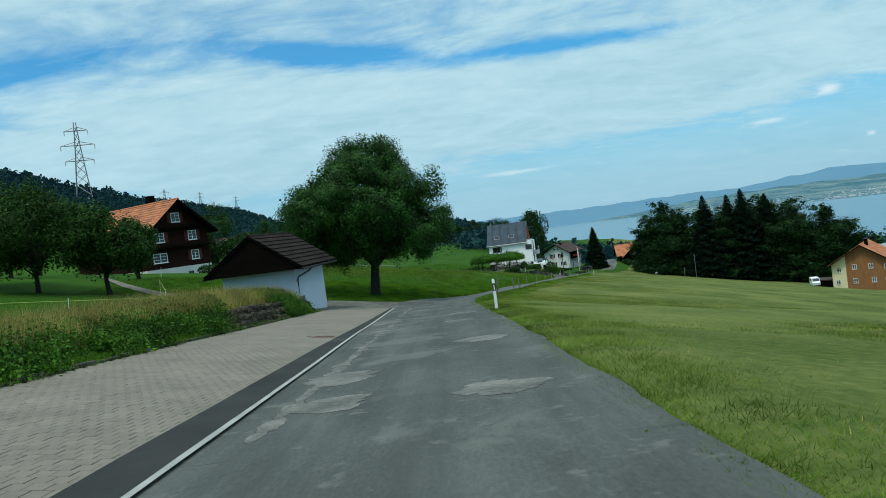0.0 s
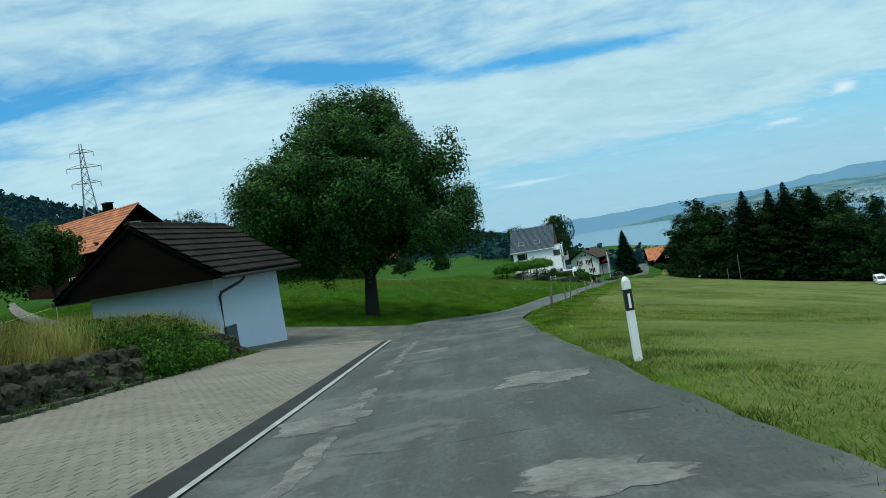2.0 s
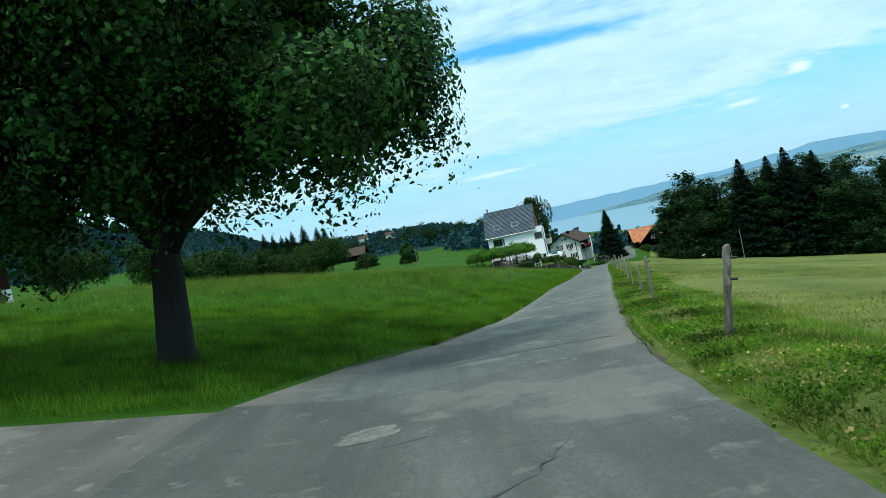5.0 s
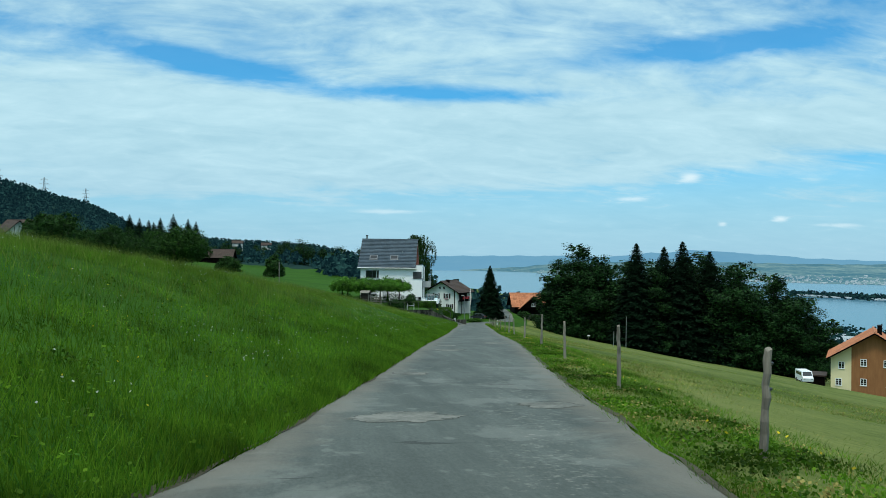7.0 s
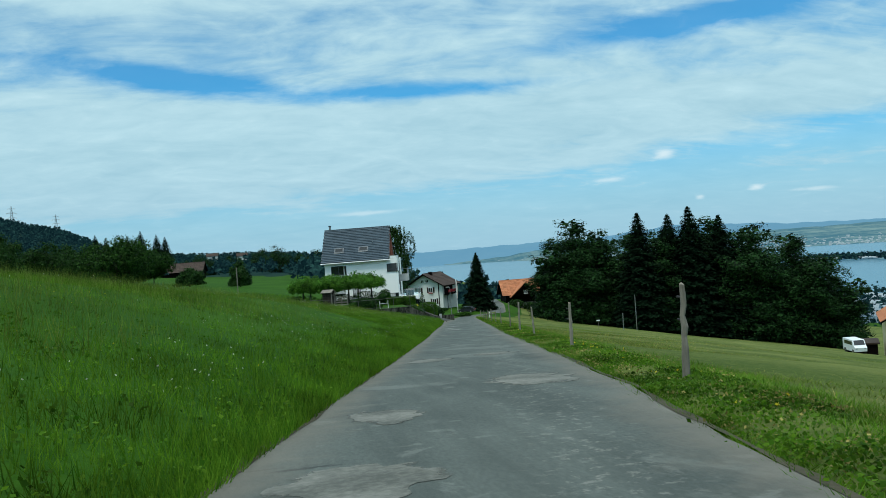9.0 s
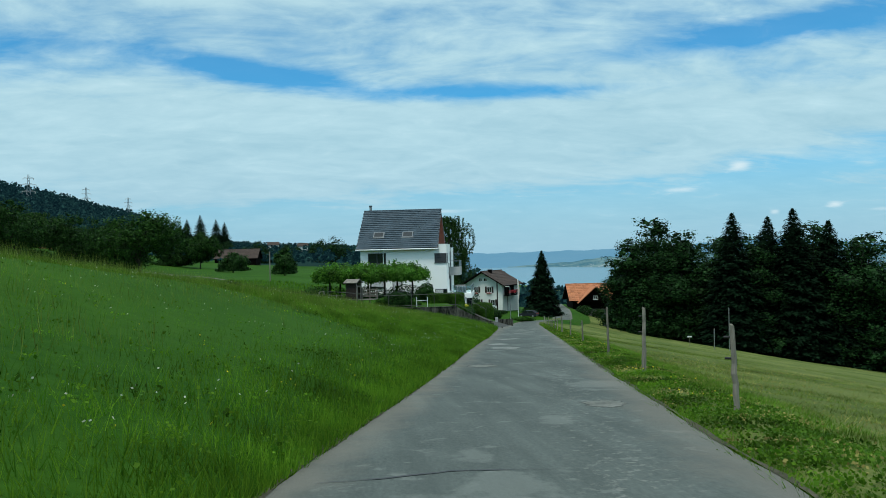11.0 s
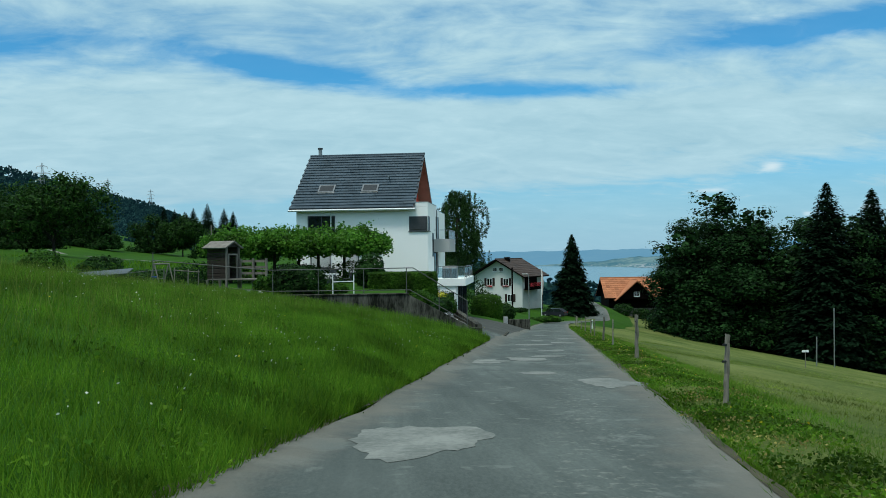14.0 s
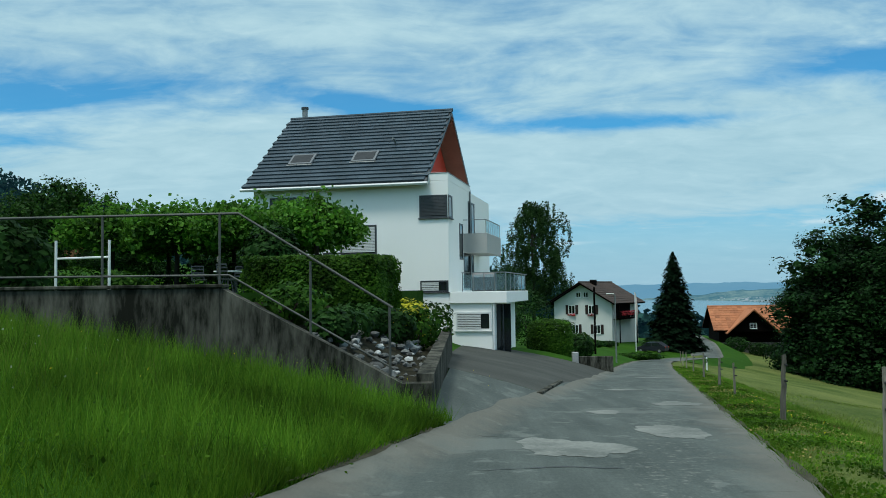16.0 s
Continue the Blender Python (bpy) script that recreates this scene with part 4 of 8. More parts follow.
def island():
    """The low tongue of land with trees and houses that crosses the lake."""
    A = np.linspace(30.0, 39.5, 90)
    R = np.interp(A, [30, 33, 36, 39.5], [1780, 1700, 1640, 1600])
    f = np.linspace(-1, 1, 5)[:, None]
    X = np.sin(np.radians(A))[None] * (R[None] + f * 30)
    Y = np.cos(np.radians(A))[None] * (R[None] + f * 30)
    Z = -70.5 + 2.5 * (1 - f ** 2) + 0 * A[None]
    tagged(new("land_tongue", sheet("land_tongue", X, Y, Z, FARSHORE)), "low strip of land crossing the lake", "shore", kind="structure")
    rng = np.random.default_rng(8)
    k = 260
    a = np.clip(rng.choice([31.2, 33.6, 35.0, 37.4], k) + rng.normal(0, 0.9, k), 30.2, 39.3)
    r = np.interp(a, [30, 33, 36, 39.5], [1780, 1700, 1640, 1600]) + rng.uniform(-18, 18, k)
    c = np.stack([np.sin(np.radians(a)) * r, np.cos(np.radians(a)) * r, np.full(k, -65.0)], -1)
    pts = np.repeat(c, 14, 0) + rng.normal(0, 1, (k * 14, 3)) * (4.5, 4.5, 2.4)
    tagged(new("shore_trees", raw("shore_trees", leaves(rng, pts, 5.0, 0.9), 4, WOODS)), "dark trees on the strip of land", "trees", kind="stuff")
    V = []
    for _ in range(34):
        aa = rng.uniform(30.5, 39)
        rr = np.interp(aa, [30, 33, 36, 39.5], [1780, 1700, 1640, 1600]) - 24
        p = np.array([math.sin(radians(aa)) * rr, math.cos(radians(aa)) * rr, -68])
        t = np.array([math.cos(radians(aa)), -math.sin(radians(aa)), 0]) * rng.uniform(2, 5)
        u = np.array([0, 0, rng.uniform(1, 2.2)])
        d = np.array([0, 8.0, 1.5])
        V += [[p - t, p + t, p + t + u, p - t + u], [p - t + u, p + t + u, p + t + u + d, p - t + u + d]]
    tagged(new("shore_houses", raw("shore_houses", np.array(V), 4, FARTOWN)), "pale houses on the strip of land", "houses", kind="stuff")


island()


def town_below():
    """Roofs of the town near the lake, and the trees between them."""
    rng = np.random.default_rng(14)
    V = []
    for _ in range(150):
        a, r = rng.uniform(27, 50), rng.uniform(470, 760)
        x, y = math.sin(radians(a)) * r, math.cos(radians(a)) * r
        z = max(ground_at(x, y), -70)
        w, h, th = rng.uniform(3, 6), rng.uniform(3, 5), rng.uniform(0, 3.14)
        t = np.array([math.cos(th), math.sin(th), 0]) * w
        d = np.array([-math.sin(th), math.cos(th), 0]) * w * 0.7
        p, u = np.array([x, y, z]), np.array([0, 0, h])
        top = np.array([0, 0, h + 3.0])
        for s in (1, -1):
            V += [[p - t + s * d, p + t + s * d, p + t + s * d + u, p - t + s * d + u], [p + s * t - d, p + s * t + d, p + s * t + d + u, p + s * t - d + u],
                  [p - t + s * d + u, p + t + s * d + u, p + t + top, p - t + top]]
    tagged(new("lakeside_town", raw("lakeside_town", np.array(V), 4, FARTOWN)), "pale houses of the town by the lake", "town", kind="stuff")
    k = 900
    a, r = rng.uniform(6, 50, k), rng.uniform(430, 1000, k)
    x, y = np.sin(np.radians(a)) * r, np.cos(np.radians(a)) * r
    c = np.stack([x, y, land(x, y) + 4], -1)
    c = c[c[:, 2] > -66.5]
    k = len(c)
    pts = np.repeat(c, 24, 0) + rng.normal(0, 1, (k * 24, 3)) * (3, 3, 2.5)
    k2 = 260
    a, r = rng.uniform(1.5, 13, k2), rng.uniform(400, 600, k2)
    x, y = np.sin(np.radians(a)) * r, np.cos(np.radians(a)) * r
    near = np.stack([x, y, land(x, y) + 3.5], -1)
    pts = np.concatenate([pts, np.repeat(near, 40, 0) + rng.normal(0, 1, (k2 * 40, 3)) * (3.2, 3.2, 2.4)])
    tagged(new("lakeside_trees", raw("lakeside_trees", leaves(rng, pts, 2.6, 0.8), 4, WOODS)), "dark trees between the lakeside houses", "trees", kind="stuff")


town_below()

# the wooded hill that rises beyond the farms, and woods ahead
HILL_AZ = [-75, -50, -36, -30, -27, -24, -20.8, -17.5, -13, -10.5, -7.5, -4.5, -1.8, 0.9, 3.1, 4.5]
HILL_EL = [11, 10, 8.6, 7.7, 6.9, 5.8, 4.9, 4.0, 2.8, 1.5, 0.9, 0.7, 0.6, 0.4, -0.3, -0.9]
HILL_R = [620] * 6 + [640, 1500] + [2000] * 8
HILL_R0 = [430] * 7 + [480] + [520] * 8
HILL_Z = [r * math.tan(radians(e)) - 4 - 0.003 * r for e, r in zip(HILL_EL, HILL_R)]
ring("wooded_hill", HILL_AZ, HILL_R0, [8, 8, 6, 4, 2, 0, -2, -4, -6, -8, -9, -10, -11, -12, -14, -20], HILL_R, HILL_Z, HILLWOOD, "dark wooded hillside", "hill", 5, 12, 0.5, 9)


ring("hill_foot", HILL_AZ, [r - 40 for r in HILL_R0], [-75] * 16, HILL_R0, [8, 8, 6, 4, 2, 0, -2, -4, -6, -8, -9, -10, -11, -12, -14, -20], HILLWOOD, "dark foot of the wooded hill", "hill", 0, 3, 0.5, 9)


def hill_trees():
    rng = np.random.default_rng(21)
    k = 7000
    a = rng.uniform(-60, 4.3, k)
    f = 1 - rng.random(k) ** 1.4
    r0, r1 = np.interp(a, HILL_AZ, HILL_R0), np.interp(a, HILL_AZ, HILL_R)
    r = r0 + (r1 - r0) * f
    z0 = np.interp(a, HILL_AZ, [8, 8, 6, 4, 2, 0, -2, -4, -6, -8, -9, -10, -11, -12, -14, -20])
    z1 = np.interp(a, HILL_AZ, HILL_Z)
    c = np.stack([np.sin(np.radians(a)) * r, np.cos(np.radians(a)) * r, z0 + (z1 - z0) * f + 3], -1)
    h = rng.uniform(5, 13, k) * (0.3 + r / 2400)
    per = 30
    g = rng.random((k, per, 1))
    lean = rng.normal(0, 1, (k, per, 2)) * (5.5 * (1 - g) + 0.6) * (0.4 + r / 2600)[:, None, None]
    pts = np.repeat(c[:, None], per, 1) + np.concatenate([lean, g * h[:, None, None]], 2)
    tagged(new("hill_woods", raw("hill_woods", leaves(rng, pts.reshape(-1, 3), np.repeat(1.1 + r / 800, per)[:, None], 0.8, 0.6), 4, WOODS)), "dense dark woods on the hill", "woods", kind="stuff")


hill_trees()


# ---- trees ----
def limbs(bm, rng, base, height, radius, tips, bend=0.35, tip=0.0):
    """A trunk from base and limbs that reach the tips."""
    bx, by, bz = base
    top = (bx + tip + rng.uniform(-bend, bend), by + rng.uniform(-bend, bend), bz + height)
    mid = ((bx + top[0]) / 2 + rng.uniform(-bend, bend) * 0.4, (by + top[1]) / 2, bz + height * 0.5)
    tube(bm, [(bx, by, bz - 0.3), (bx, by, bz + 0.15), mid, top], [radius * 1.5, radius * 1.12, radius * 0.9, radius * 0.6], 10)
    for tx, ty, tz in tips:
        s = rng.uniform(0.55, 1.0)
        st = (bx + (top[0] - bx) * s, by + (top[1] - by) * s, bz + height * s)
        m1 = (st[0] * 0.55 + tx * 0.45, st[1] * 0.55 + ty * 0.45, st[2] * 0.45 + tz * 0.55 + 0.2)
        tube(bm, [st, m1, (tx, ty, tz)], [radius * 0.42, radius * 0.24, radius * 0.05], 6)
    return bm


def tree(name, place, blobs, n, leaf, trunk_h, trunk_r, material, label, seed, clump=0.35, droop=0.0, up=0.3, group="", lean=0.0, core=0, per=14, tip=0.0):
    """A broadleaf tree at a place: trunk with limbs, and a crown of many leaves on blobs given from its base."""
    rng = np.random.default_rng(seed)
    pr = random.Random(seed)
    t = thing(name, pose(*place, 0, lean, 0), label, "tree", group)
    tips = [(b[0] + pr.uniform(-0.3, 0.3) * b[3], b[1] + pr.uniform(-0.3, 0.3) * b[4], b[2] + 0.2 * b[5]) for b in blobs] + [(b[0] + pr.uniform(-1, 1) * b[3] * 0.45, b[1] + pr.uniform(-1, 1) * b[4] * 0.45, b[2] - 0.2 * b[5]) for b in blobs]
    part("trunk", limbs(bmesh.new(), pr, (0, 0, 0), trunk_h, trunk_r, tips, 0.12, tip), BARK, t, "dark furrowed trunk and limbs", True)
    pts, face = crown_points(rng, blobs, n, clump, per)
    if droop:
        k = int(len(pts) * 0.12)
        pick = rng.choice(len(pts), k)
        pick = np.repeat(pick[pts[pick, 2] < np.percentile(pts[:, 2], 45)], 3)
        low = pts[pick]
        face = np.concatenate([face, face[pick]])
        low = low - np.stack([rng.normal(0, 0.08, len(low)), rng.normal(0, 0.08, len(low)), rng.uniform(0, droop, len(low))], -1)
        pts = np.concatenate([pts, low])
    pts, face = pts[pts[:, 2] > 0.6], face[pts[:, 2] > 0.6]
    if core:
        deep, _ = crown_points(rng, [(b[0], b[1], b[2], b[3] * 0.72, b[4] * 0.72, b[5] * 0.72) for b in blobs], core, 0.3)
        part("inner_foliage", raw("inner_foliage", leaves(rng, deep[deep[:, 2] > 0.8], leaf * 1.7, 0.8, up), 4, material), None, t, "shaded inner leaves")
    part("crown", raw("crown", leaves(rng, pts, leaf, 0.6, up, face=face), 4, material), None, t, "leafy crown")
    return t


def rounded(w, h, base, seed, lobes=7):
    """Blobs for a rounded crown of width w between heights base and h."""
    r = random.Random(seed)
    c = (base + h) / 2
    out_ = [(0, 0, c, w * 0.36, w * 0.36, (h - base) * 0.40)]
    for i in range(lobes):
        a = 6.28319 * i / lobes + r.uniform(-0.3, 0.3)
        d = w * r.uniform(0.22, 0.34)
        z = base + (h - base) * r.uniform(0.25, 0.72)
        s = w * r.uniform(0.15, 0.24)
        out_.append((math.cos(a) * d, math.sin(a) * d, z, s, s, s * r.uniform(0.75, 1.0)))
    if base < 0:
        for i in range(9):
            a = 0.698 * i
            out_.append((math.cos(a) * w * 0.3, math.sin(a) * w * 0.3, h * r.uniform(0.07, 0.18), w * 0.2, w * 0.2, h * 0.1))
    out_.append((r.uniform(-0.1, 0.1) * w, 0, h - w * 0.16, w * 0.2, w * 0.2, w * 0.17))
    return out_


def conifer_mesh(height, width, seed, n=2600, bare=0.04, ragged=0.25, cap=1.25):
    """Drooping sprays set in whorls round a straight stem."""
    rng = np.random.default_rng(seed)
    w = np.sort(rng.random(n))
    w = 1 - np.sqrt(1 - w * 0.995)
    w = np.where(rng.random(n) < 0.1, rng.uniform(0.75, 0.995, n), w)
    f = bare + (1 - bare) * w
    whorl = np.cumsum(rng.uniform(0.35, 0.95, int(height * 2.6)))
    lay = whorl[np.minimum(np.searchsorted(whorl, f * height), len(whorl) - 1)] / height
    f = np.clip(np.where(rng.random(n) < 0.4, lay + rng.normal(0, 0.006, n), f), 0.0, 0.995)
    a = rng.uniform(0, 6.28319, n)
    tier = np.searchsorted(whorl, f * height)
    arm = 1 + ragged * np.sin(a * 5 + tier * 2.1) + ragged * 0.7 * np.sin(a * 2 + tier * 4.3 + seed) + rng.normal(0, 0.12, n)
    R = width * 0.5 * (1 - f) ** 0.72 * arm + 0.12
    r = R * np.sqrt(rng.uniform(0.05, 1, n))
    x, y = np.cos(a) * r, np.sin(a) * r
    z = f * height - 0.22 * r + rng.normal(0, 0.12, n)
    z = np.maximum(z, 0.25)
    L = np.minimum(0.28 + 0.16 * width * (1 - f), cap) * rng.uniform(0.7, 1.3, n) * min(1.0, (2600 / n) ** 0.2)
    d = np.stack([np.cos(a), np.sin(a), -0.45 + 0 * a], -1) + rng.normal(0, 0.25, (n, 3))
    d /= np.linalg.norm(d, axis=1, keepdims=True)
    s = np.stack([-np.sin(a), np.cos(a), 0 * a], -1) + rng.normal(0, 0.3, (n, 3))
    p = np.stack([x, y, z], -1)
    A, B = d * L[:, None] * 0.6, s * L[:, None] * 0.32
    return raw("needles", np.stack([p - A, p + B, p + A, p - B], 1), 4, NEEDLE)


def conifer(name, place, height, width, seed, label, group="", n=2600, bare=0.04, cap=1.25):
    t = thing(name, pose(*place), label, "tree", group)
    part("trunk", tube(bmesh.new(), [(0, 0, -0.4), (0, 0, height * 0.5), (0, 0, height * 0.94)], [height * 0.014, height * 0.009, 0.02], 7), BARK, t, "straight dark stem")
    part("needles", conifer_mesh(height, width, seed, n, bare, 0.25, cap), None, t, "drooping dark needles")
    return t


# the great tree by the yard
TX, TY = -5.7, 64.0
tree("pear_tree", (TX, TY, ground_at(TX, TY)),
     [(0.6, 0, 8.6, 3.1, 3.1, 2.6), (0.9, 0.2, 10.7, 1.9, 2.0, 1.6), (-0.7, 0.1, 10.3, 1.7, 1.8, 1.5), (2.1, -0.2, 10.1, 1.5, 1.7, 1.5), (-1.9, 0.4, 8.8, 1.6, 2.0, 1.6), (2.6, -0.5, 8.6, 1.4, 1.8, 1.6), (-3.9, 0, 6.4, 2.3, 2.6, 1.8), (-4.6, 0.5, 5.0, 1.9, 2.0, 1.4), (-3.4, -1.8, 4.8, 2.1, 1.9, 1.4),
      (0, -2.4, 5.6, 2.6, 2.0, 2.3), (0.5, 2.4, 6, 3.0, 2.2, 2.4), (5.2, 0, 7.9, 1.2, 1.3, 1.2), (4.4, 0.1, 6.8, 1.1, 1.3, 1.1), (-4.9, 0.2, 7.4, 1.2, 1.4, 1.1), (-6.0, 0.1, 5.8, 1.1, 1.3, 1.0), (4.6, 0.2, 5.1, 1.7, 2.0, 1.3), (3.0, -1.6, 4.1, 2.1, 1.8, 1.4), (2.5, 0.6, 6.3, 1.7, 2.0, 1.7), (-0.8, 0, 4.4, 2.6, 2.6, 1.4), (5.3, 0.3, 4.2, 1.0, 1.3, 0.9),
      (-3.2, 0.2, 7.9, 1.6, 1.9, 1.5), (-2.2, -0.6, 3.9, 1.6, 1.5, 0.9), (-4.5, -0.6, 8.0, 0.9, 1.1, 0.8),
      (-3.5, -3.5, 6.9, 1.9, 2.0, 1.7), (-1.0, -3.9, 7.2, 2.1, 1.9, 1.8), (1.6, -3.5, 6.6, 1.9, 1.9, 1.6), (-1.9, -3.0, 8.8, 1.5, 1.6, 1.3), (0.4, -2.6, 9.5, 1.6, 1.6, 1.3), (2.7, -2.5, 8.0, 1.4, 1.5, 1.3), (0.6, 3.4, 8.2, 2.2, 1.8, 2.0), (-3.4, 3.0, 6.4, 1.9, 1.8, 1.6), (3.4, 3.0, 6.2, 1.7, 1.7, 1.5), (3.9, -2.6, 4.6, 1.3, 1.4, 1.0)],
     230000, 0.12, 3.6, 0.35, LEAF_PEAR, "tall dark green fruit tree on the meadow's edge", 3, 0.34, 1.0, core=13000, per=280, tip=0.35)

# old fruit trees round the farm
for i, (x, y, w, h, sd) in enumerate(((-28.4, 58.7, 9.0, 7.8, 1), (-23.6, 58.9, 6.2, 6.6, 2), (-33.5, 62, 8, 8.2, 3), (-38, 74, 8, 8.5, 4), (-26.4, 72.5, 3.6, 5.2, 5), (-44, 92, 10, 10, 6), (-36, 52, 8, 7.6, 7), (-33.5, 124, 9, 11.5, 8), (-27, 131, 7, 9.5, 9))):
    tree("apple_tree", (x, y, ground_at(x, y)), rounded(w, h, 1.0, sd, 9), 16000, 0.17, 1.9, 0.17, LEAF_ORCHARD, "dark old apple tree on the farm meadow", 40 + sd, 0.3, 0.6, core=1500, group="orchard by the farm", per=24)

# orchard and copse on the upper shelf
for i, (x, y, w, h, sd, mt) in enumerate(((-30.3, 276, 15.5, 12.4, 15, 1), (-37.5, 284, 12, 10.5, 16, 0), (-47, 290, 13, 12, 17, 0), (-55, 280, 13, 13, 18, 0), (-44, 414, 14, 12.5, 19, 1), (-54.5, 418, 14, 13, 20, 0), (-25.5, 363, 9.0, 6.2, 21, 0), (-9, 343, 5.6, 7.6, 22, 0),
                                                (-87.5, 386, 14, 13.5, 23, 1), (-77, 392, 11, 10, 24, 0), (-69, 400, 12, 11.5, 25, 0), (-62, 396, 10, 10, 26, 0), (-74, 412, 12, 13, 27, 0), (-96, 396, 12, 12, 28, 0), (-65, 300, 13, 13, 29, 0))):
    tree("fruit_tree", (x, y, ground_at(x, y)), rounded(w * 1.1, h * 0.98, h * (0.14 if mt else -0.02), sd), 9000, 0.36 if y < 300 else 0.5, h * 0.25, 0.22, LEAF_ORCHARD if mt else LEAF_DARK, "dark green orchard tree on the upper meadow", 60 + sd, 0.45, 0.5, core=2200, group="orchard on the upper meadow")

# dark wood beyond the upper meadow
for i in range(26):
    r = random.Random(200 + i)
    a, d = radians(-14 + i * 0.78 + r.uniform(-0.4, 0.4)), r.uniform(630, 720)
    x, y = math.sin(a) * d, math.cos(a) * d
    z = float(np.interp(math.degrees(a), HILL_AZ, [8, 8, 6, 4, 2, 0, -2, -4, -6, -8, -9, -10, -11, -12, -14, -20])) - 1.0
    h = (-2 + 0.014 * d - z) * r.uniform(0.7, 1.05)
    tree("woodland_tree", (x, y, z), rounded(h * 1.0, h, h * 0.05, 300 + i), 6500, 0.6, h * 0.3, 0.25, LEAF_WOOD, "dark woodland tree beyond the upper meadow", 310 + i, 0.8, core=500, group="wood beyond the meadow")
for i, (x, y, top_z) in enumerate(((-94.8, 698, 25.4), (-104, 700, 22.6), (-109.5, 705, 19.5), (-85, 702, 22.2), (-80, 706, 20.5), (-134.7, 747, 27.0), (-128, 750, 24.5), (-121, 750, 23.0), (-115, 744, 19.0))):
    h = top_z + 7.0
    conifer("spruce", (x, y, top_z - h), h, h * 0.5, 400 + i, "dark spruce standing above the wood", "spruces above the wood", 15000, 0.02, 2.0)

# the spruce and birch beside the lower houses
conifer("spruce", (52.4, 301, ground_at(52.4, 301)), 15.0, 7.0, 7, "broad dark spruce beside the lane", n=26000, bare=0.02)


def birch(place, h, seed):
    rng = np.random.default_rng(seed)
    t = thing("birch_tree", pose(*place), "tall weeping birch behind the white house", "tree")
    pr = random.Random(seed)
    tips = [(pr.uniform(-1, 1) * 2.4, pr.uniform(-1, 1) * 2.0, h * pr.uniform(0.45, 0.98)) for _ in range(26)]
    part("trunk", limbs(bmesh.new(), pr, (0, 0, 0), h * 0.8, 0.22, tips, 0.2), BARK, t, "slender trunk and limbs", True)
    k = 760
    f = rng.uniform(0.2, 1.0, k)
    a = rng.uniform(0, 6.28319, k)
    lobe = 1 + 0.3 * np.sin(a * 3 + f * 9)
    r = 0.272 * h * np.sqrt(np.clip(1 - ((f - 0.55) / 0.48) ** 2, 0.02, 1)) * lobe * np.sqrt(rng.uniform(0.1, 1, k))
    top = np.stack([np.cos(a) * r + 0.6 * f, np.sin(a) * r, f * h], -1)
    drop = rng.uniform(0.8, 3.2, k)
    per = 62
    g = rng.random((k, per))
    pts = top[:, None] + np.stack([rng.normal(0, 0.16, (k, per)), rng.normal(0, 0.16, (k, per)), -g * drop[:, None]], -1)
    part("crown", raw("crown", leaves(rng, pts.reshape(-1, 3), 0.25, 0.6, 0.9), 4, LEAF_BIRCH), None, t, "hanging curtains of small leaves")


birch((31.9, 307, ground_at(31.9, 307)), 19.4, 5)

# the dark wood below the mown meadow
FOREST = ((68.6, 286, 16.5, 0), (71.9, 282, 20.5, 0), (74, 290, 17.5, 0), (75.5, 276, 18.5, 0), (79, 284, 17, 0), (81.1, 264.5, 24, 1), (84, 274, 18.5, 0), (86, 281, 19, 0), (92.9, 264, 26.5, 1), (89.6, 267.5, 24.8, 1), (100.5, 265, 21, 1), (91, 276, 20, 0), (96, 270, 19, 0), (101, 272, 19, 0),
          (105, 277, 18, 0), (110, 268, 18.5, 0), (114, 276, 18, 1), (118, 266, 17.5, 0), (122, 273, 16.5, 0), (126, 264, 14.5, 0), (131, 270, 12, 0), (97, 282, 18, 0), (107, 288, 17, 0), (119, 286, 16, 0), (76, 294, 17, 0), (85, 293, 18, 0), (86, 266, 17.5, 0), (105, 265, 17, 0))
wide = tree("forest_tree", (0, 0, 0), rounded(10.5, 18, -0.5, 91, 16), 32000, 0.26, 5, 0.3, LEAF_WOOD, "tall dark broadleaf tree at the wood's edge", 90, 0.5, core=5000, per=70, group="wood below the meadow")
slim = tree("forest_tree", (0, 0, 0), rounded(9, 18, -0.6, 93, 16), 30000, 0.26, 5, 0.3, LEAF_WOOD, "tall dark broadleaf tree at the wood's edge", 92, 0.5, core=5000, per=70, group="wood below the meadow")
fir = conifer("forest_spruce", (0, 0, 0), 24, 8.5, 94, "tall dark spruce rising above the wood", "wood below the meadow", 26000, 0.04, 0.8)
used = set()
for i, (x, y, h, kind) in enumerate(FOREST):
    src, hh = (fir, 24.0) if kind else ((wide, 18.0) if i % 2 else (slim, 18.0))
    s = h * (1.08 if kind else 1.2) * (1.22 if x > 100 else 1.0) / hh
    wd = s * (1.42 if not kind else 1.35)
    m = pose(x, y, ground_at(x, y) - 0.1, 0, 0, 67 * i)
    if src.name in used:
        copy_thing(src, m @ Matrix.Diagonal((wd / src.scale.x, wd / src.scale.y, s / src.scale.z, 1)))
    else:
        src.matrix_world = m @ Matrix.Diagonal((wd, wd, s, 1))
        used.add(src.name)


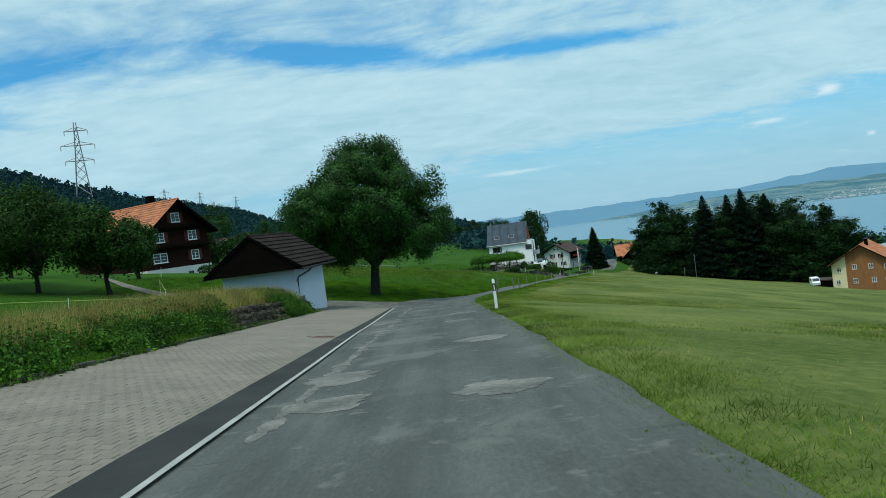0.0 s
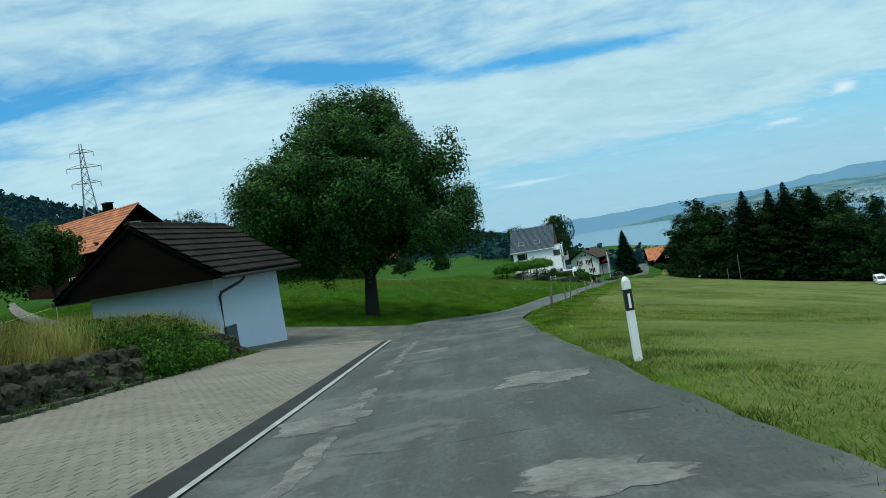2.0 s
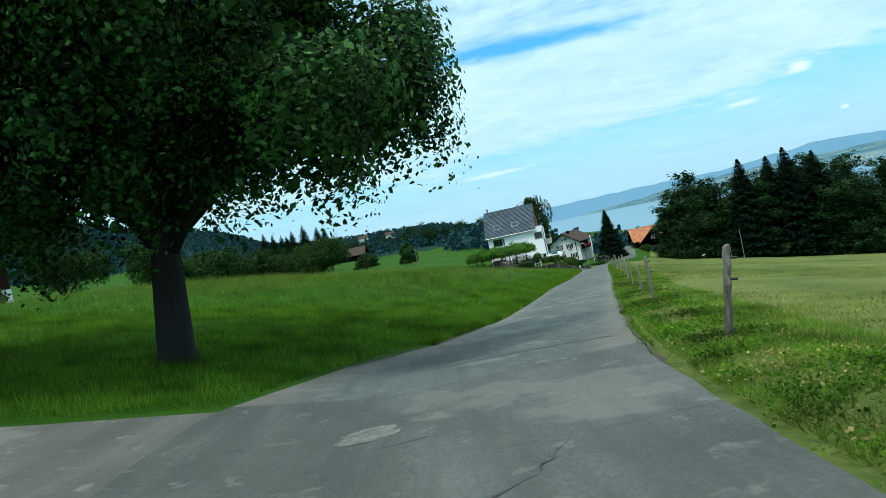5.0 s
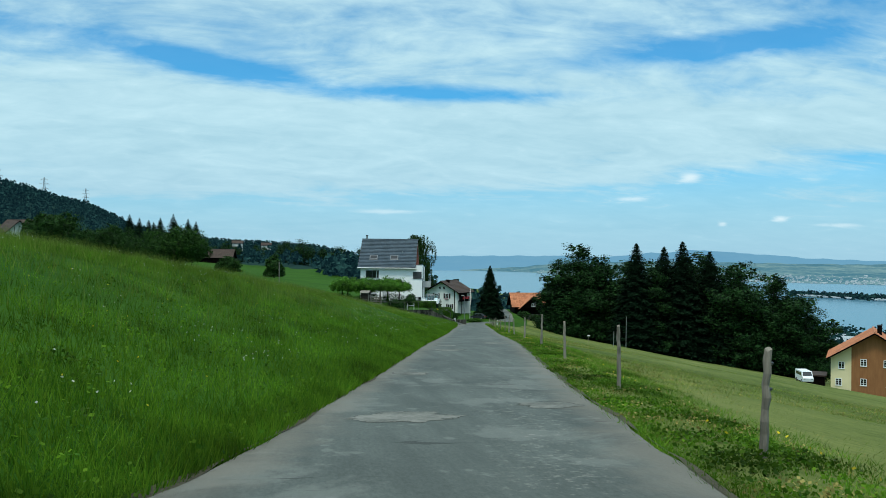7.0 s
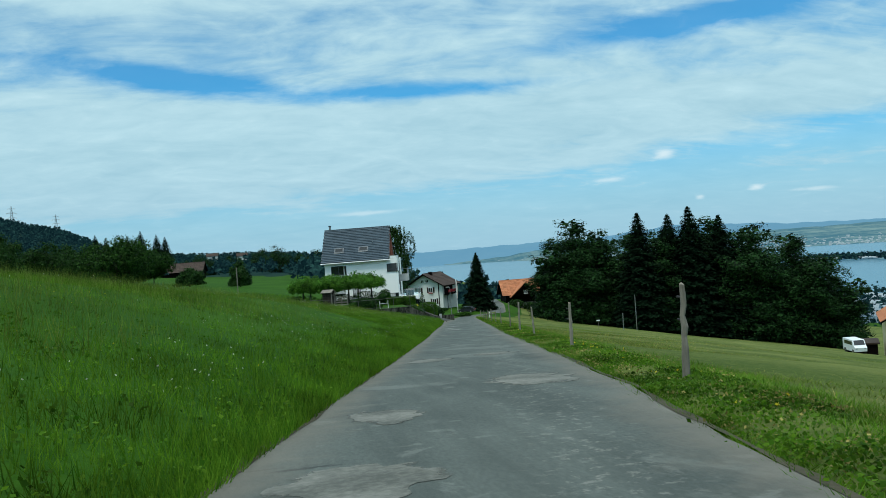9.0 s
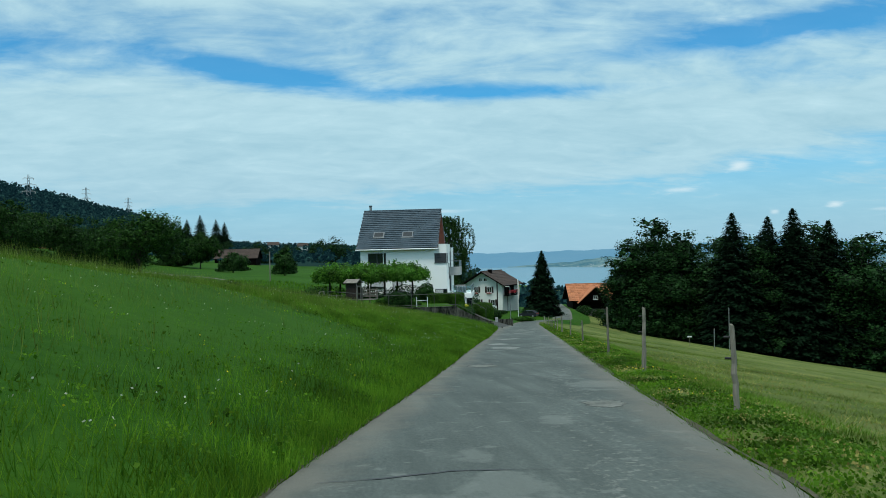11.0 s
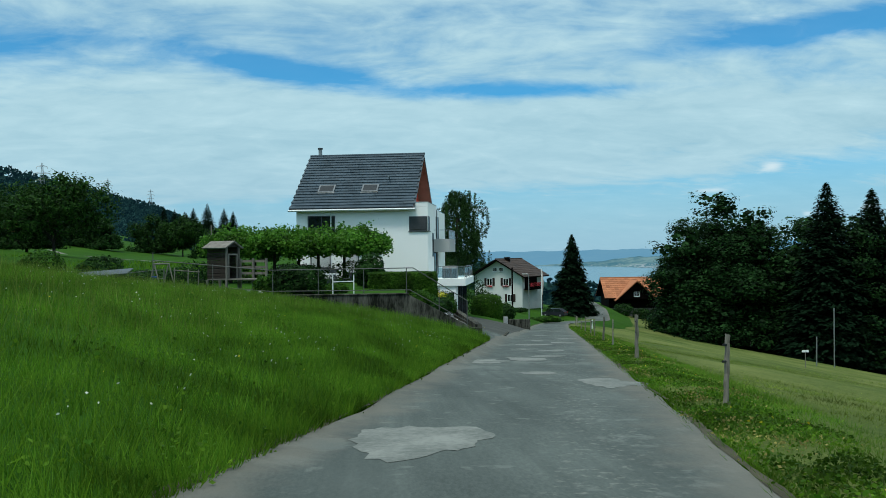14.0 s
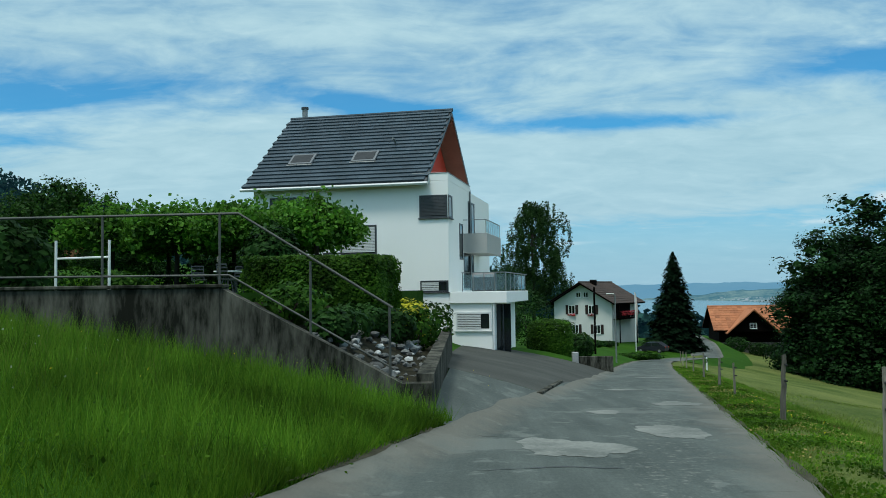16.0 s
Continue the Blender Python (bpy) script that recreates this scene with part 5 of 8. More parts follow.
def shrub(name, place, w, d, h, n, leaf, material, label, seed, group="", square=0.0, turn=0.0, category="shrub"):
    """A bush of leaves with short stems; square: how boxy a clipped one is."""
    rng = np.random.default_rng(seed)
    t = thing(name, pose(*place, 0, 0, turn), label, category, group)
    q = rng.normal(size=(n, 3))
    q /= np.linalg.norm(q, axis=1, keepdims=True)
    if square:
        q = q / np.maximum(np.abs(q).max(1, keepdims=True), 1e-6) * square + q * (1 - square)
    q *= 1 - np.abs(rng.normal(0, 0.05 if square > 0.9 else 0.14, (n, 1))).clip(0, 0.6)
    lump = np.array([noise.noise(Vector(v) * 2.3 + Vector((seed, 0, 0))) for v in q])[:, None]
    q *= 1 + (0.05 if square else 0.28) * lump
    pts = q * (w / 2, d / 2, h / 2) + (0, 0, h / 2)
    pts[:, 2] = np.maximum(pts[:, 2], 0.03)
    face = q / np.linalg.norm(q, axis=1, keepdims=True)
    part("foliage", raw("foliage", leaves(rng, pts, leaf, 0.6, face=face), 4, material), None, t, "dense small leaves")
    bm = bmesh.new()
    pr = random.Random(seed)
    for _ in range(5):
        tube(bm, [(pr.uniform(-0.1, 0.1) * w, pr.uniform(-0.1, 0.1) * d, -0.1), (pr.uniform(-0.3, 0.3) * w, pr.uniform(-0.3, 0.3) * d, h * 0.7)], [0.03, 0.012], 5)
    if square > 0.9:
        q = rng.uniform(-1, 1, (n // 2, 3)) * (w / 2, d / 2, h / 2) * 0.93 + (0, 0, h / 2)
        part("inner_foliage", raw("inner_foliage", leaves(rng, q, leaf * 1.6, 0.8), 4, material), None, t, "shaded inner leaves")
    part("woody_base", bm, BARK, t, "thin woody stems")
    return t


# ---- windows, roofs ----
def window(parent, m, w, h, style="cross", frame_m=None, glass=None, depth=0.05, shutters=None, blind=0.0, blind_m=None, sill=True):
    """A window facing local -y, centred on m: frame, panes, and what hangs on it."""
    fm = frame_m or FRAMEWHITE
    bm = bmesh.new()
    t = min(0.09, w * 0.09)
    corner = ((-1, -1), (1, -1), (1, 1), (-1, 1))
    rings = [[bm.verts.new((sx * (w / 2 - i), y, sz * (h / 2 - i))) for sx, sz in corner] for y, i in ((0.02, 0), (-depth, 0), (-depth, t), (0.02, t))]
    for a, b in zip(rings, rings[1:] + rings[:1]):
        for k in range(4):
            bm.faces.new((a[k], a[(k + 1) % 4], b[(k + 1) % 4], b[k]))
    win = part("window", bm, fm, parent)
    win.matrix_local = m
    if style in ("cross", "double"):
        part("mullion", cube(-t * 0.4, t * 0.4, -depth * 0.8, 0.02, -h / 2 + t, h / 2 - t), fm, win)
    if style == "cross":
        for z in (-h * 0.17, h * 0.17):
            part("glazing_bar", cube(-w / 2 + t, w / 2 - t, -depth * 0.6, 0.01, z - 0.018, z + 0.018), fm, win)
    cols = 2 if style in ("cross", "double") else 1
    for i in range(cols):
        a = -w / 2 + t + i * (w - 2 * t) / cols
        b = a + (w - 2 * t) / cols
        part("pane", cube(a, b, -depth * 0.35, -depth * 0.35 + 0.012, -h / 2 + t, h / 2 - t), glass or GLASS, win)
    if sill:
        part("sill", cube(-w / 2 - 0.06, w / 2 + 0.06, -depth - 0.07, 0.0, -h / 2 - 0.06, -h / 2 - 0.004, 0.008), fm, win)
    if blind:
        n = max(int(h * blind / 0.085), 2)
        for i in range(n):
            z = h / 2 - t - (i + 0.5) * (h - 2 * t) * blind / n
            part("slat", cube(-w / 2 + t, w / 2 - t, -depth * 0.9, -depth * 0.62, z - 0.034, z + 0.03), blind_m or BLIND, win)
    if shutters:
        for s in (-1, 1):
            bm = bmesh.new()
            x0, x1 = sorted((s * (w / 2 + 0.02), s * (w / 2 + w * 0.42)))
            box(bm, x0, x1, -0.06, -0.005, -h / 2 - 0.03, h / 2 + 0.03, 0.006)
            for k in range(5):
                box(bm, x0 + 0.05, x1 - 0.05, -0.075, -0.06, -h / 2 + 0.08 + k * (h - 0.1) / 5, -h / 2 + (k + 0.75) * (h - 0.1) / 5 + 0.08)
            part("shutter", bm, shutters, win)
    return win


def tile_field(parent, name, m, u0, u1, run, cols, rows, material, thick=0.03, whole=300, bow=0.0):
    """Roof tiles on a slope: local x along the eave, local y up the slope, local z out of it. Tiles overlap like steps."""
    tw, th = (u1 - u0) / cols, run / rows
    bm = bmesh.new()
    if bow:
        k = 6
        vs0 = [bm.verts.new((-tw / 2 + tw * i / k, 0, thick + bow * (0.5 - 0.5 * math.cos(6.28319 * i / k)))) for i in range(k + 1)]
        vs1 = [bm.verts.new((-tw / 2 + tw * i / k, th * 1.12, 0.004 + bow * (0.5 - 0.5 * math.cos(6.28319 * i / k)))) for i in range(k + 1)]
        lo = [bm.verts.new((-tw / 2 + tw * i / k, 0, 0)) for i in range(k + 1)]
        for i in range(k):
            bm.faces.new((vs0[i], vs0[i + 1], vs1[i + 1], vs1[i]))
            bm.faces.new((lo[i], lo[i + 1], vs0[i + 1], vs0[i]))
    else:
        g = 0.006
        vs = [bm.verts.new(p) for p in ((-tw / 2 + g, 0, 0), (tw / 2 - g, 0, 0), (tw / 2 - g, th * 1.12, 0), (-tw / 2 + g, th * 1.12, 0), (-tw / 2 + g, 0, thick), (tw / 2 - g, 0, thick), (tw / 2 - g, th * 1.12, 0.005), (-tw / 2 + g, th * 1.12, 0.005))]
        for q in ((4, 5, 6, 7), (0, 1, 5, 4), (1, 2, 6, 5), (3, 0, 4, 7)):
            bm.faces.new([vs[i] for i in q])
    me = finish(bm, name, material)
    co = np.array([v.co[:] for v in me.vertices])
    polys = [list(p.vertices) for p in me.polygons]
    V, F, k = [], [], 0
    pr = random.Random(cols * rows)
    for r in range(rows):
        for c in range(cols):
            x = u0 + (c + 0.5) * tw + (tw * 0.25 * (1 if r % 2 else -1) if not bow else 0)
            x = min(max(x, u0 + tw / 2), u1 - tw / 2)
            loc = (x, r * th, 0.012 + pr.uniform(0, 0.006))
            if k < whole:
                ob = part(name, me, None, parent)
                ob.matrix_local = m @ Matrix.Translation(loc)
            else:
                F += [[i + len(V) * len(co) for i in p] for p in polys]
                V.append(co + np.array(loc))
            k += 1
    if V:
        rest = bpy.data.meshes.new(name[:-5] + "_tiling")
        rest.from_pydata(np.concatenate(V).tolist(), [], F)
        rest.materials.append(material)
        ob = part(name[:-5] + "_tiling", rest, None, parent)
        ob["kind"] = "stuff"
        ob.matrix_local = m
    return me


def slope(ax, ay, az_, turn, pitch):
    """Frame of a roof slope: from the eave's corner, x along the eave, y up the slope."""
    return pose(ax, ay, az_, 0, 0, turn) @ pose(0, 0, 0, pitch, 0, 0)


WINDOWMETAL = surf("pale_roof_window_metal", (0.10, 0.11, 0.115), (0.17, 0.18, 0.185), 3, 30, 0.6, 0.1, 0.002, spec=0.3)
SKYPANE = surf("shaded_roof_pane", (0.022, 0.026, 0.028), (0.036, 0.04, 0.042), 2, 20, 0.6, 0.05, 0.002, spec=0.15)
# ---- the white house ----
wh = thing("house", pose(21.75, 216.2, -14.2, 0, 0, -10), "modern white rendered house with a grey tiled gable roof and balconies", "house")
bm = bmesh.new()
box(bm, -10.9, 0.0, 0.0, 13.0, -1.0, 8.95)
part("wall", bm, WHITE, wh, "smooth white rendered walls")
part("parapet", cube(-1.9, 0.004, -0.004, 6.2, 8.96, 9.32), WHITE, wh)
part("coping", cube(-1.95, 0.03, -0.03, 6.25, 9.324, 9.37, 0.01), STEEL, wh)
# roof: two thick slopes with tiles on the front
RP = math.degrees(math.atan2(5.1, 6.9))
RUN = math.hypot(5.1, 6.9)
for s, (y0, tr, x0) in enumerate(((-0.5, 0, -11.35), (13.3, 180, -1.05))):
    f = slope(x0, y0, 8.9, tr, RP)
    r = part("roof", cube(0, 10.3, -0.05, RUN, -0.22, 0.0), FRAMEGREY, wh, "thick dark roof slope")
    r.matrix_local = f
    part("soffit", cube(0.02, 10.28, 0.0, RUN - 0.1, -0.235, -0.222), ROSYWOOD, r, "brown boarded soffit")
    if s == 0:
        tile_field(r, "roof_tile", Matrix.Identity(4), -0.04, 10.34, RUN + 0.02, 18, 20, SLATE, 0.085)
        part("gutter", cube(-0.1, 10.4, -0.2, -0.06, -0.14, 0.0, 0.02), FRAMEWHITE, r, "white eaves gutter")
        for a, b in ((1.9, 3.3), (5.6, 7.0)):
            sk = part("skylight", cube(a, b, 2.3, 3.45, 0.0, 0.16, 0.01), WINDOWMETAL, r, "roof window with a pale metal frame")
            part("pane", cube(a + 0.13, b - 0.13, 2.44, 3.31, 0.162, 0.17), SKYPANE, sk)
            part("sill", cube(a - 0.05, b + 0.05, 2.20, 2.296, 0.03, 0.12), STEEL, sk, "pale lower frame")
        part("vent", pipe([(7.75, 4.3, 0), (7.75, 4.25, 0.35), (7.75, 3.9, 0.62)], 0.06), STEEL, r, "small metal vent")
bm = bmesh.new()
prism(bm, [(0.3, 8.9), (12.5, 8.9), (6.4, 13.55)], -2.3, -2.2)
part("gable", bm, REDWOOD, wh, "red painted boarded gable under the roof")
for y in (1.2, 1.75, 2.3):
    part("slot", cube(-2.2, -2.17, y, y + 0.22, 9.3, 9.0 + y * 0.72), DARKWOOD, wh)
part("ridge_cap", pipe([(-11.35, 6.4, 14.02), (-1.0, 6.4, 14.02)], 0.11), SLATE, wh)
ch = part("chimney", pipe([(-10.5, 6.6, 13.7), (-10.5, 6.6, 14.65)], 0.17, 12), STEEL, wh, "short steel chimney")
part("cap", pipe([(-10.5, 6.6, 14.65), (-10.5, 6.6, 14.78)], 0.23, 12), FRAMEGREY, ch)
# windows of the front
for u, w, z0, z1, bl, bmt, st in ((-0.79, 1.5, 7.0, 8.19, 0.97, DARKBLIND, "one"), (-0.79, 1.5, 3.12, 3.72, 0.0, None, "double"), (-4.9, 2.0, 5.15, 6.72, 0.97, BLIND, "one"), (-8.8, 2.3, 7.0, 8.35, 0.0, None, "double"), (-8.9, 1.7, 4.0, 5.4, 0.97, BLIND, "one"), (-6.3, 1.2, 3.5, 5.3, 0.97, BLIND, "one")):
    window(wh, pose(u, 0.0, (z0 + z1) / 2), w, z1 - z0, st, FRAMEGREY, None, 0.035, None, bl, bmt)
window(wh, pose(0.0, 0.5, 7.6, 0, 0, 90), 0.95, 1.19, "one", FRAMEGREY, None, 0.035)
window(wh, pose(0.0, 3.3, 5.9, 0, 0, 90), 0.9, 2.0, "one", FRAMEGREY, None, 0.035, sill=False)
window(wh, pose(0.0, 6.5, 7.4, 0, 0, 90), 2.0, 2.0, "double", FRAMEGREY, None, 0.035, sill=False)
window(wh, pose(0.0, 5.5, 4.3, 0, 0, 90), 3.0, 2.0, "double", FRAMEGREY, None, 0.035, sill=False)
part("downpipe", pipe([(0.06, 5.9, 9.0), (0.06, 5.9, 3.2)], 0.05), STEEL, wh)
part("downpipe", pipe([(-8.0, -0.05, 8.7), (-8.0, -0.05, 3.4)], 0.05), FRAMEWHITE, wh)
# garage block and lower terrace
for i in range(5):
    part("slat", cube(-1.46, -0.55, -0.05, -0.036, 3.2 + i * 0.09, 3.265 + i * 0.09), BLIND, wh)
part("garage_block", cube(0.004, 2.2, 0.12, 9.0, -1.0, 2.518), WHITE, wh, "white garage block")
window(wh, pose(1.22, 0.12, 1.6), 1.85, 0.95, "one", FRAMEWHITE, None, 0.04, None, 0.0)
for i in range(10):
    part("slat", cube(0.36, 1.62, 0.055, 0.08, 1.17 + i * 0.088, 1.23 + i * 0.088), BLIND, wh)
part("terrace_slab", cube(0.004, 3.0, -0.02, 9.2, 2.52, 3.12, 0.02), WHITE, wh, "white terrace parapet")
part("downpipe", pipe([(2.3, 0.08, 2.5), (2.3, 0.08, -0.6)], 0.045), FRAMEWHITE, wh)
part("entrance", cube(2.21, 2.95, 1.6, 1.7, -0.6, 2.45), GLASS, wh, "dark glass entrance below the terrace")
part("door_frame", cube(2.55, 2.6, 1.55, 1.598, -0.6, 2.45), FRAMEGREY, wh)
for i in range(5):
    u = 0.7 + i * 0.56
    part("rail_post", cube(u - 0.02, u + 0.02, 0.0, 0.04, 3.12, 4.08), STEEL, wh)
    if i < 4:
        part("rail_pane", cube(u + 0.04, u + 0.52, 0.012, 0.026, 3.2, 4.0), RAILGLASS, wh, "bluish glass rail panel")
part("handrail", cube(0.66, 2.97, -0.01, 0.05, 4.08, 4.12), STEEL, wh)
for i in range(6):
    v = 0.16 + i * 1.6
    part("rail_post", cube(2.92, 2.96, v - 0.02, v + 0.02, 3.12, 4.08), STEEL, wh)
    if i < 5:
        part("rail_pane", cube(2.925, 2.94, v + 0.05, v + 1.55, 3.2, 4.0), RAILGLASS, wh, "bluish glass rail panel")
part("handrail", cube(2.91, 2.97, 0.06, 9.0, 4.08, 4.12), STEEL, wh)
# upper balcony on the lake side
ba = part("balcony", cube(0.004, 1.35, 4.0, 9.2, 5.3, 5.5), BALCONYGREY, wh, "grey balcony with a metal and glass rail")
for q in ((0.004, 1.35, 4.0, 4.1), (1.25, 1.35, 4.1, 9.2)):
    part("parapet", cube(*q, 5.5, 6.4), BALCONYGREY, ba, "smooth grey parapet")
for i in range(8):
    v = 4.05 + i * 0.73
    part("rail_post", cube(1.28, 1.32, v - 0.02, v + 0.02, 6.4, 7.15), STEEL, ba)
    if i < 7:
        part("rail_pane", cube(1.295, 1.305, v + 0.05, v + 0.68, 6.45, 7.1), RAILGLASS, ba)
part("handrail", cube(1.27, 1.33, 4.0, 9.2, 7.15, 7.19), STEEL, ba)
part("handrail", cube(0.0, 1.33, 4.02, 4.07, 7.15, 7.19), STEEL, ba)

# things on the terrace
W = wh.matrix_world.copy()


def covered_grill():
    t = thing("barbecue", W @ pose(1.6, 1.5, 3.13), "barbecue under a dark cover on the terrace", "barbecue")
    bm = bmesh.new()
    prism(bm, [(-0.45, 0), (0.45, 0), (0.42, 0.75), (0.25, 1.0), (-0.25, 1.0), (-0.42, 0.75)], -0.6, 0.6)
    part("cover", bm, FRAMEGREY, t)
    for s in (-0.5, 0.5):
        part("wheel", pipe([(s, -0.3, 0.08), (s + 0.06, -0.3, 0.08)], 0.08, 10), RUBBER, t)


covered_grill()


# ---- the walled garden ----
GX, GY, GZ = 19.25, 185.4, -10.9


def garden_terrace():
    t = thing("garden_terrace", pose(0, 0, 0), "raised lawn terrace held by the old concrete wall", "terrace", kind="structure")
    bm = bmesh.new()
    prism(bm, [(4.0, GY + 0.3), (GX - 0.05, GY + 0.3), (GX + 0.2, 205), (20.4, 216.0), (9, 217.5), (4.0, 214)], -15.0, GZ - 0.08, "z")
    part("lawn", bm, MEADOW, t)
    return t


garden_terrace()
wall = thing("retaining_wall", pose(0, 0, 0), "old stained concrete garden wall stepping down to the drive", "wall", kind="structure")
part("wall_section", cube(13.2, GX, GY, GY + 0.28, -13.2, GZ, 0.015), CONCRETE, wall, "level stretch streaked with dark stains")
bm = bmesh.new()
prism(bm, [(GX + 0.004, -14.5), (22.56, -14.5), (22.56, -12.42), (22.1, -12.42), (GX + 0.004, GZ)], GY, GY + 0.28, "y")
part("wall_section", bm, CONCRETE, wall, "sloping stretch beside the steps")
bm = bmesh.new()
prism(bm, [(22.30, GY + 0.284), (22.58, GY + 0.284), (22.3, 203), (22.02, 203)], -15.0, -12.3, "z")
part("wall_section", bm, CONCRETE, wall, "return along the drive")
part("coping", cube(13.2, GX + 0.05, GY - 0.04, GY + 0.32, GZ + 0.004, GZ + 0.06, 0.012), CONCRETE, wall)
part("wall_section", cube(4.0, 13.196, GY + 0.4, GY + 0.75, -13.0, GZ - 0.12, 0.02), CONCRETE, wall, "low overgrown stretch")

rail = thing("garden_railing", pose(0, 0, 0), "tarnished steel pipe railing on the garden wall", "railing")
ry = GY + 0.14
top = [(7.9, 186.0, -8.95), (8.0, 186.0, -9.25), (13.2, ry, -9.75), (GX + 0.25, ry, -9.72), (21.95, ry, -11.25)]
part("top_rail", pipe(top[1:], 0.021), RAILSTEEL, rail)
part("mid_rail", pipe([(8.0, 186.0, -10.2), (13.2, ry, -10.68), (GX + 0.1, ry, -10.70), (21.95, ry, -12.2)], 0.017), RAILSTEEL, rail)
for x, b, tp in ((8.0, -11.4, -8.9), (10.6, -11.0, -9.45), (13.3, GZ, -9.74), (15.3, GZ, -9.74), (17.3, GZ, -9.73), (GX - 0.05, GZ, -9.72), (20.65, -11.65, -10.5), (21.9, -12.4, -11.22)):
    part("post", pipe([(x, ry + (0.5 if x < 13 else 0), b), (x, ry + (0.5 if x < 13 else 0), tp)], 0.021), RAILSTEEL, rail)

# rockery between the sloping wall and the drive
rk = thing("rockery", pose(0, 0, 0), "rockery of pale and grey stones beside the drive", "rocks")
pr = random.Random(5)
for i in range(230):
    x, y = pr.uniform(20.5, 22.2), 186.0 + 13 * pr.random() ** 1.5
    s = pr.uniform(0.04, 0.12) * (2.0 if i % 19 == 0 else 1.0)
    bm = bmesh.new()
    bmesh.ops.create_icosphere(bm, subdivisions=1 + (s > 0.12), radius=s)
    turn = Euler((pr.uniform(0, 6), pr.uniform(0, 6), pr.uniform(0, 6))).to_matrix()
    for v in bm.verts:
        v.co = turn @ (v.co * (1 + 0.7 * noise.noise(v.co * 7 + Vector((i * 3.1, 0, 0)))))
        v.co.z *= 0.65
    bmesh.ops.translate(bm, verts=bm.verts, vec=(x, y, -12.6 + (22.1 - x) * 0.55 + pr.uniform(-0.07, 0.03)))
    part("stone", bm, PALESTONE if i % 4 == 0 else GREYSTONE, rk)
bm = bmesh.new()
prism(bm, [(19.3, -15), (22.28, -15), (22.28, -12.62), (21.8, -12.55), (19.3, -11.15)], 185.70, 203, "y")
solid("rockery_bank", bm, SOIL, "dark planted bank beside the drive", "bank", kind="structure")

# clipped hedge, shrubs
shrub("hedge", (19.25, 194.3, -11.75), 3.65, 2.6, 1.68, 30000, 0.085, LEAF_BOX, "clipped box-shaped garden hedge behind the wall", 1, square=0.97, turn=-6, category="hedge")
shrub("yellow_shrub", (21.3, 196.6, -12.75), 1.3, 1.3, 1.5, 1500, 0.12, LEAF_YELLOW, "yellow-leaved garden shrub on the rockery", 2)
for i, (x, y, w, h, z) in enumerate(((20.4, 189.6, 1.5, 0.7, -12.0), (21.7, 199.5, 1.6, 1.4, -12.7), (21.2, 192.4, 1.2, 0.9, -12.3), (19.9, 187.6, 1.3, 0.8, -11.6), (20.5, 192.0, 1.5, 0.75, -12.0), (21.6, 194.6, 1.3, 1.2, -12.6), (20.7, 187.2, 0.9, 0.6, -11.9))):
    shrub("rockery_shrub", (x, y, z), w, w, h, 1100, 0.13, LEAF_HEDGE if i % 2 else LEAF_DARK, "low dark green shrub on the rockery", 20 + i, group="rockery shrubs")
shrub("garden_shrub", (14.2, 187.2, GZ - 0.35), 2.7, 1.9, 1.75, 4200, 0.15, LEAF_DARK, "dark shrub hanging over the garden wall", 30)
for i, (x, y, w, d, h) in enumerate(((7.0, 209, 5.0, 1.6, 1.7), (11.8, 208.5, 5.0, 1.6, 1.5), (16.0, 208, 4.0, 1.6, 1.6), (9.0, 190.6, 1.5, 1.2, 0.9), (12.9, 187.6, 1.6, 1.2, 1.1), (6.3, 189, 2.2, 1.6, 1.2), (15.8, 189.6, 1.2, 1.0, 0.6))):
    shrub("garden_shrub", (x, y, GZ - 0.2), w, d, h, 1700, 0.15, LEAF_DARK if i % 2 else LEAF_HEDGE, "dark leafy shrub in the walled garden", 80 + i, group="garden shrubs")
shrub("garden_shrub", (17.4, 199, GZ - 0.2), 2.0, 2.0, 1.2, 2000, 0.18, LEAF_DARK, "leafy dark garden shrub by the house", 31)
shrub("garden_shrub", (17.45, 195.9, GZ - 0.2), 1.7, 1.6, 2.0, 3600, 0.15, LEAF_DARK, "tall dark leafy bush beside the clipped hedge", 33)
shrub("garden_shrub", (-6.0, 222, ground_at(-6, 222)), 3.8, 2.6, 2.5, 2400, 0.25, LEAF_DARK, "wide dark shrub at the garden's corner", 32)


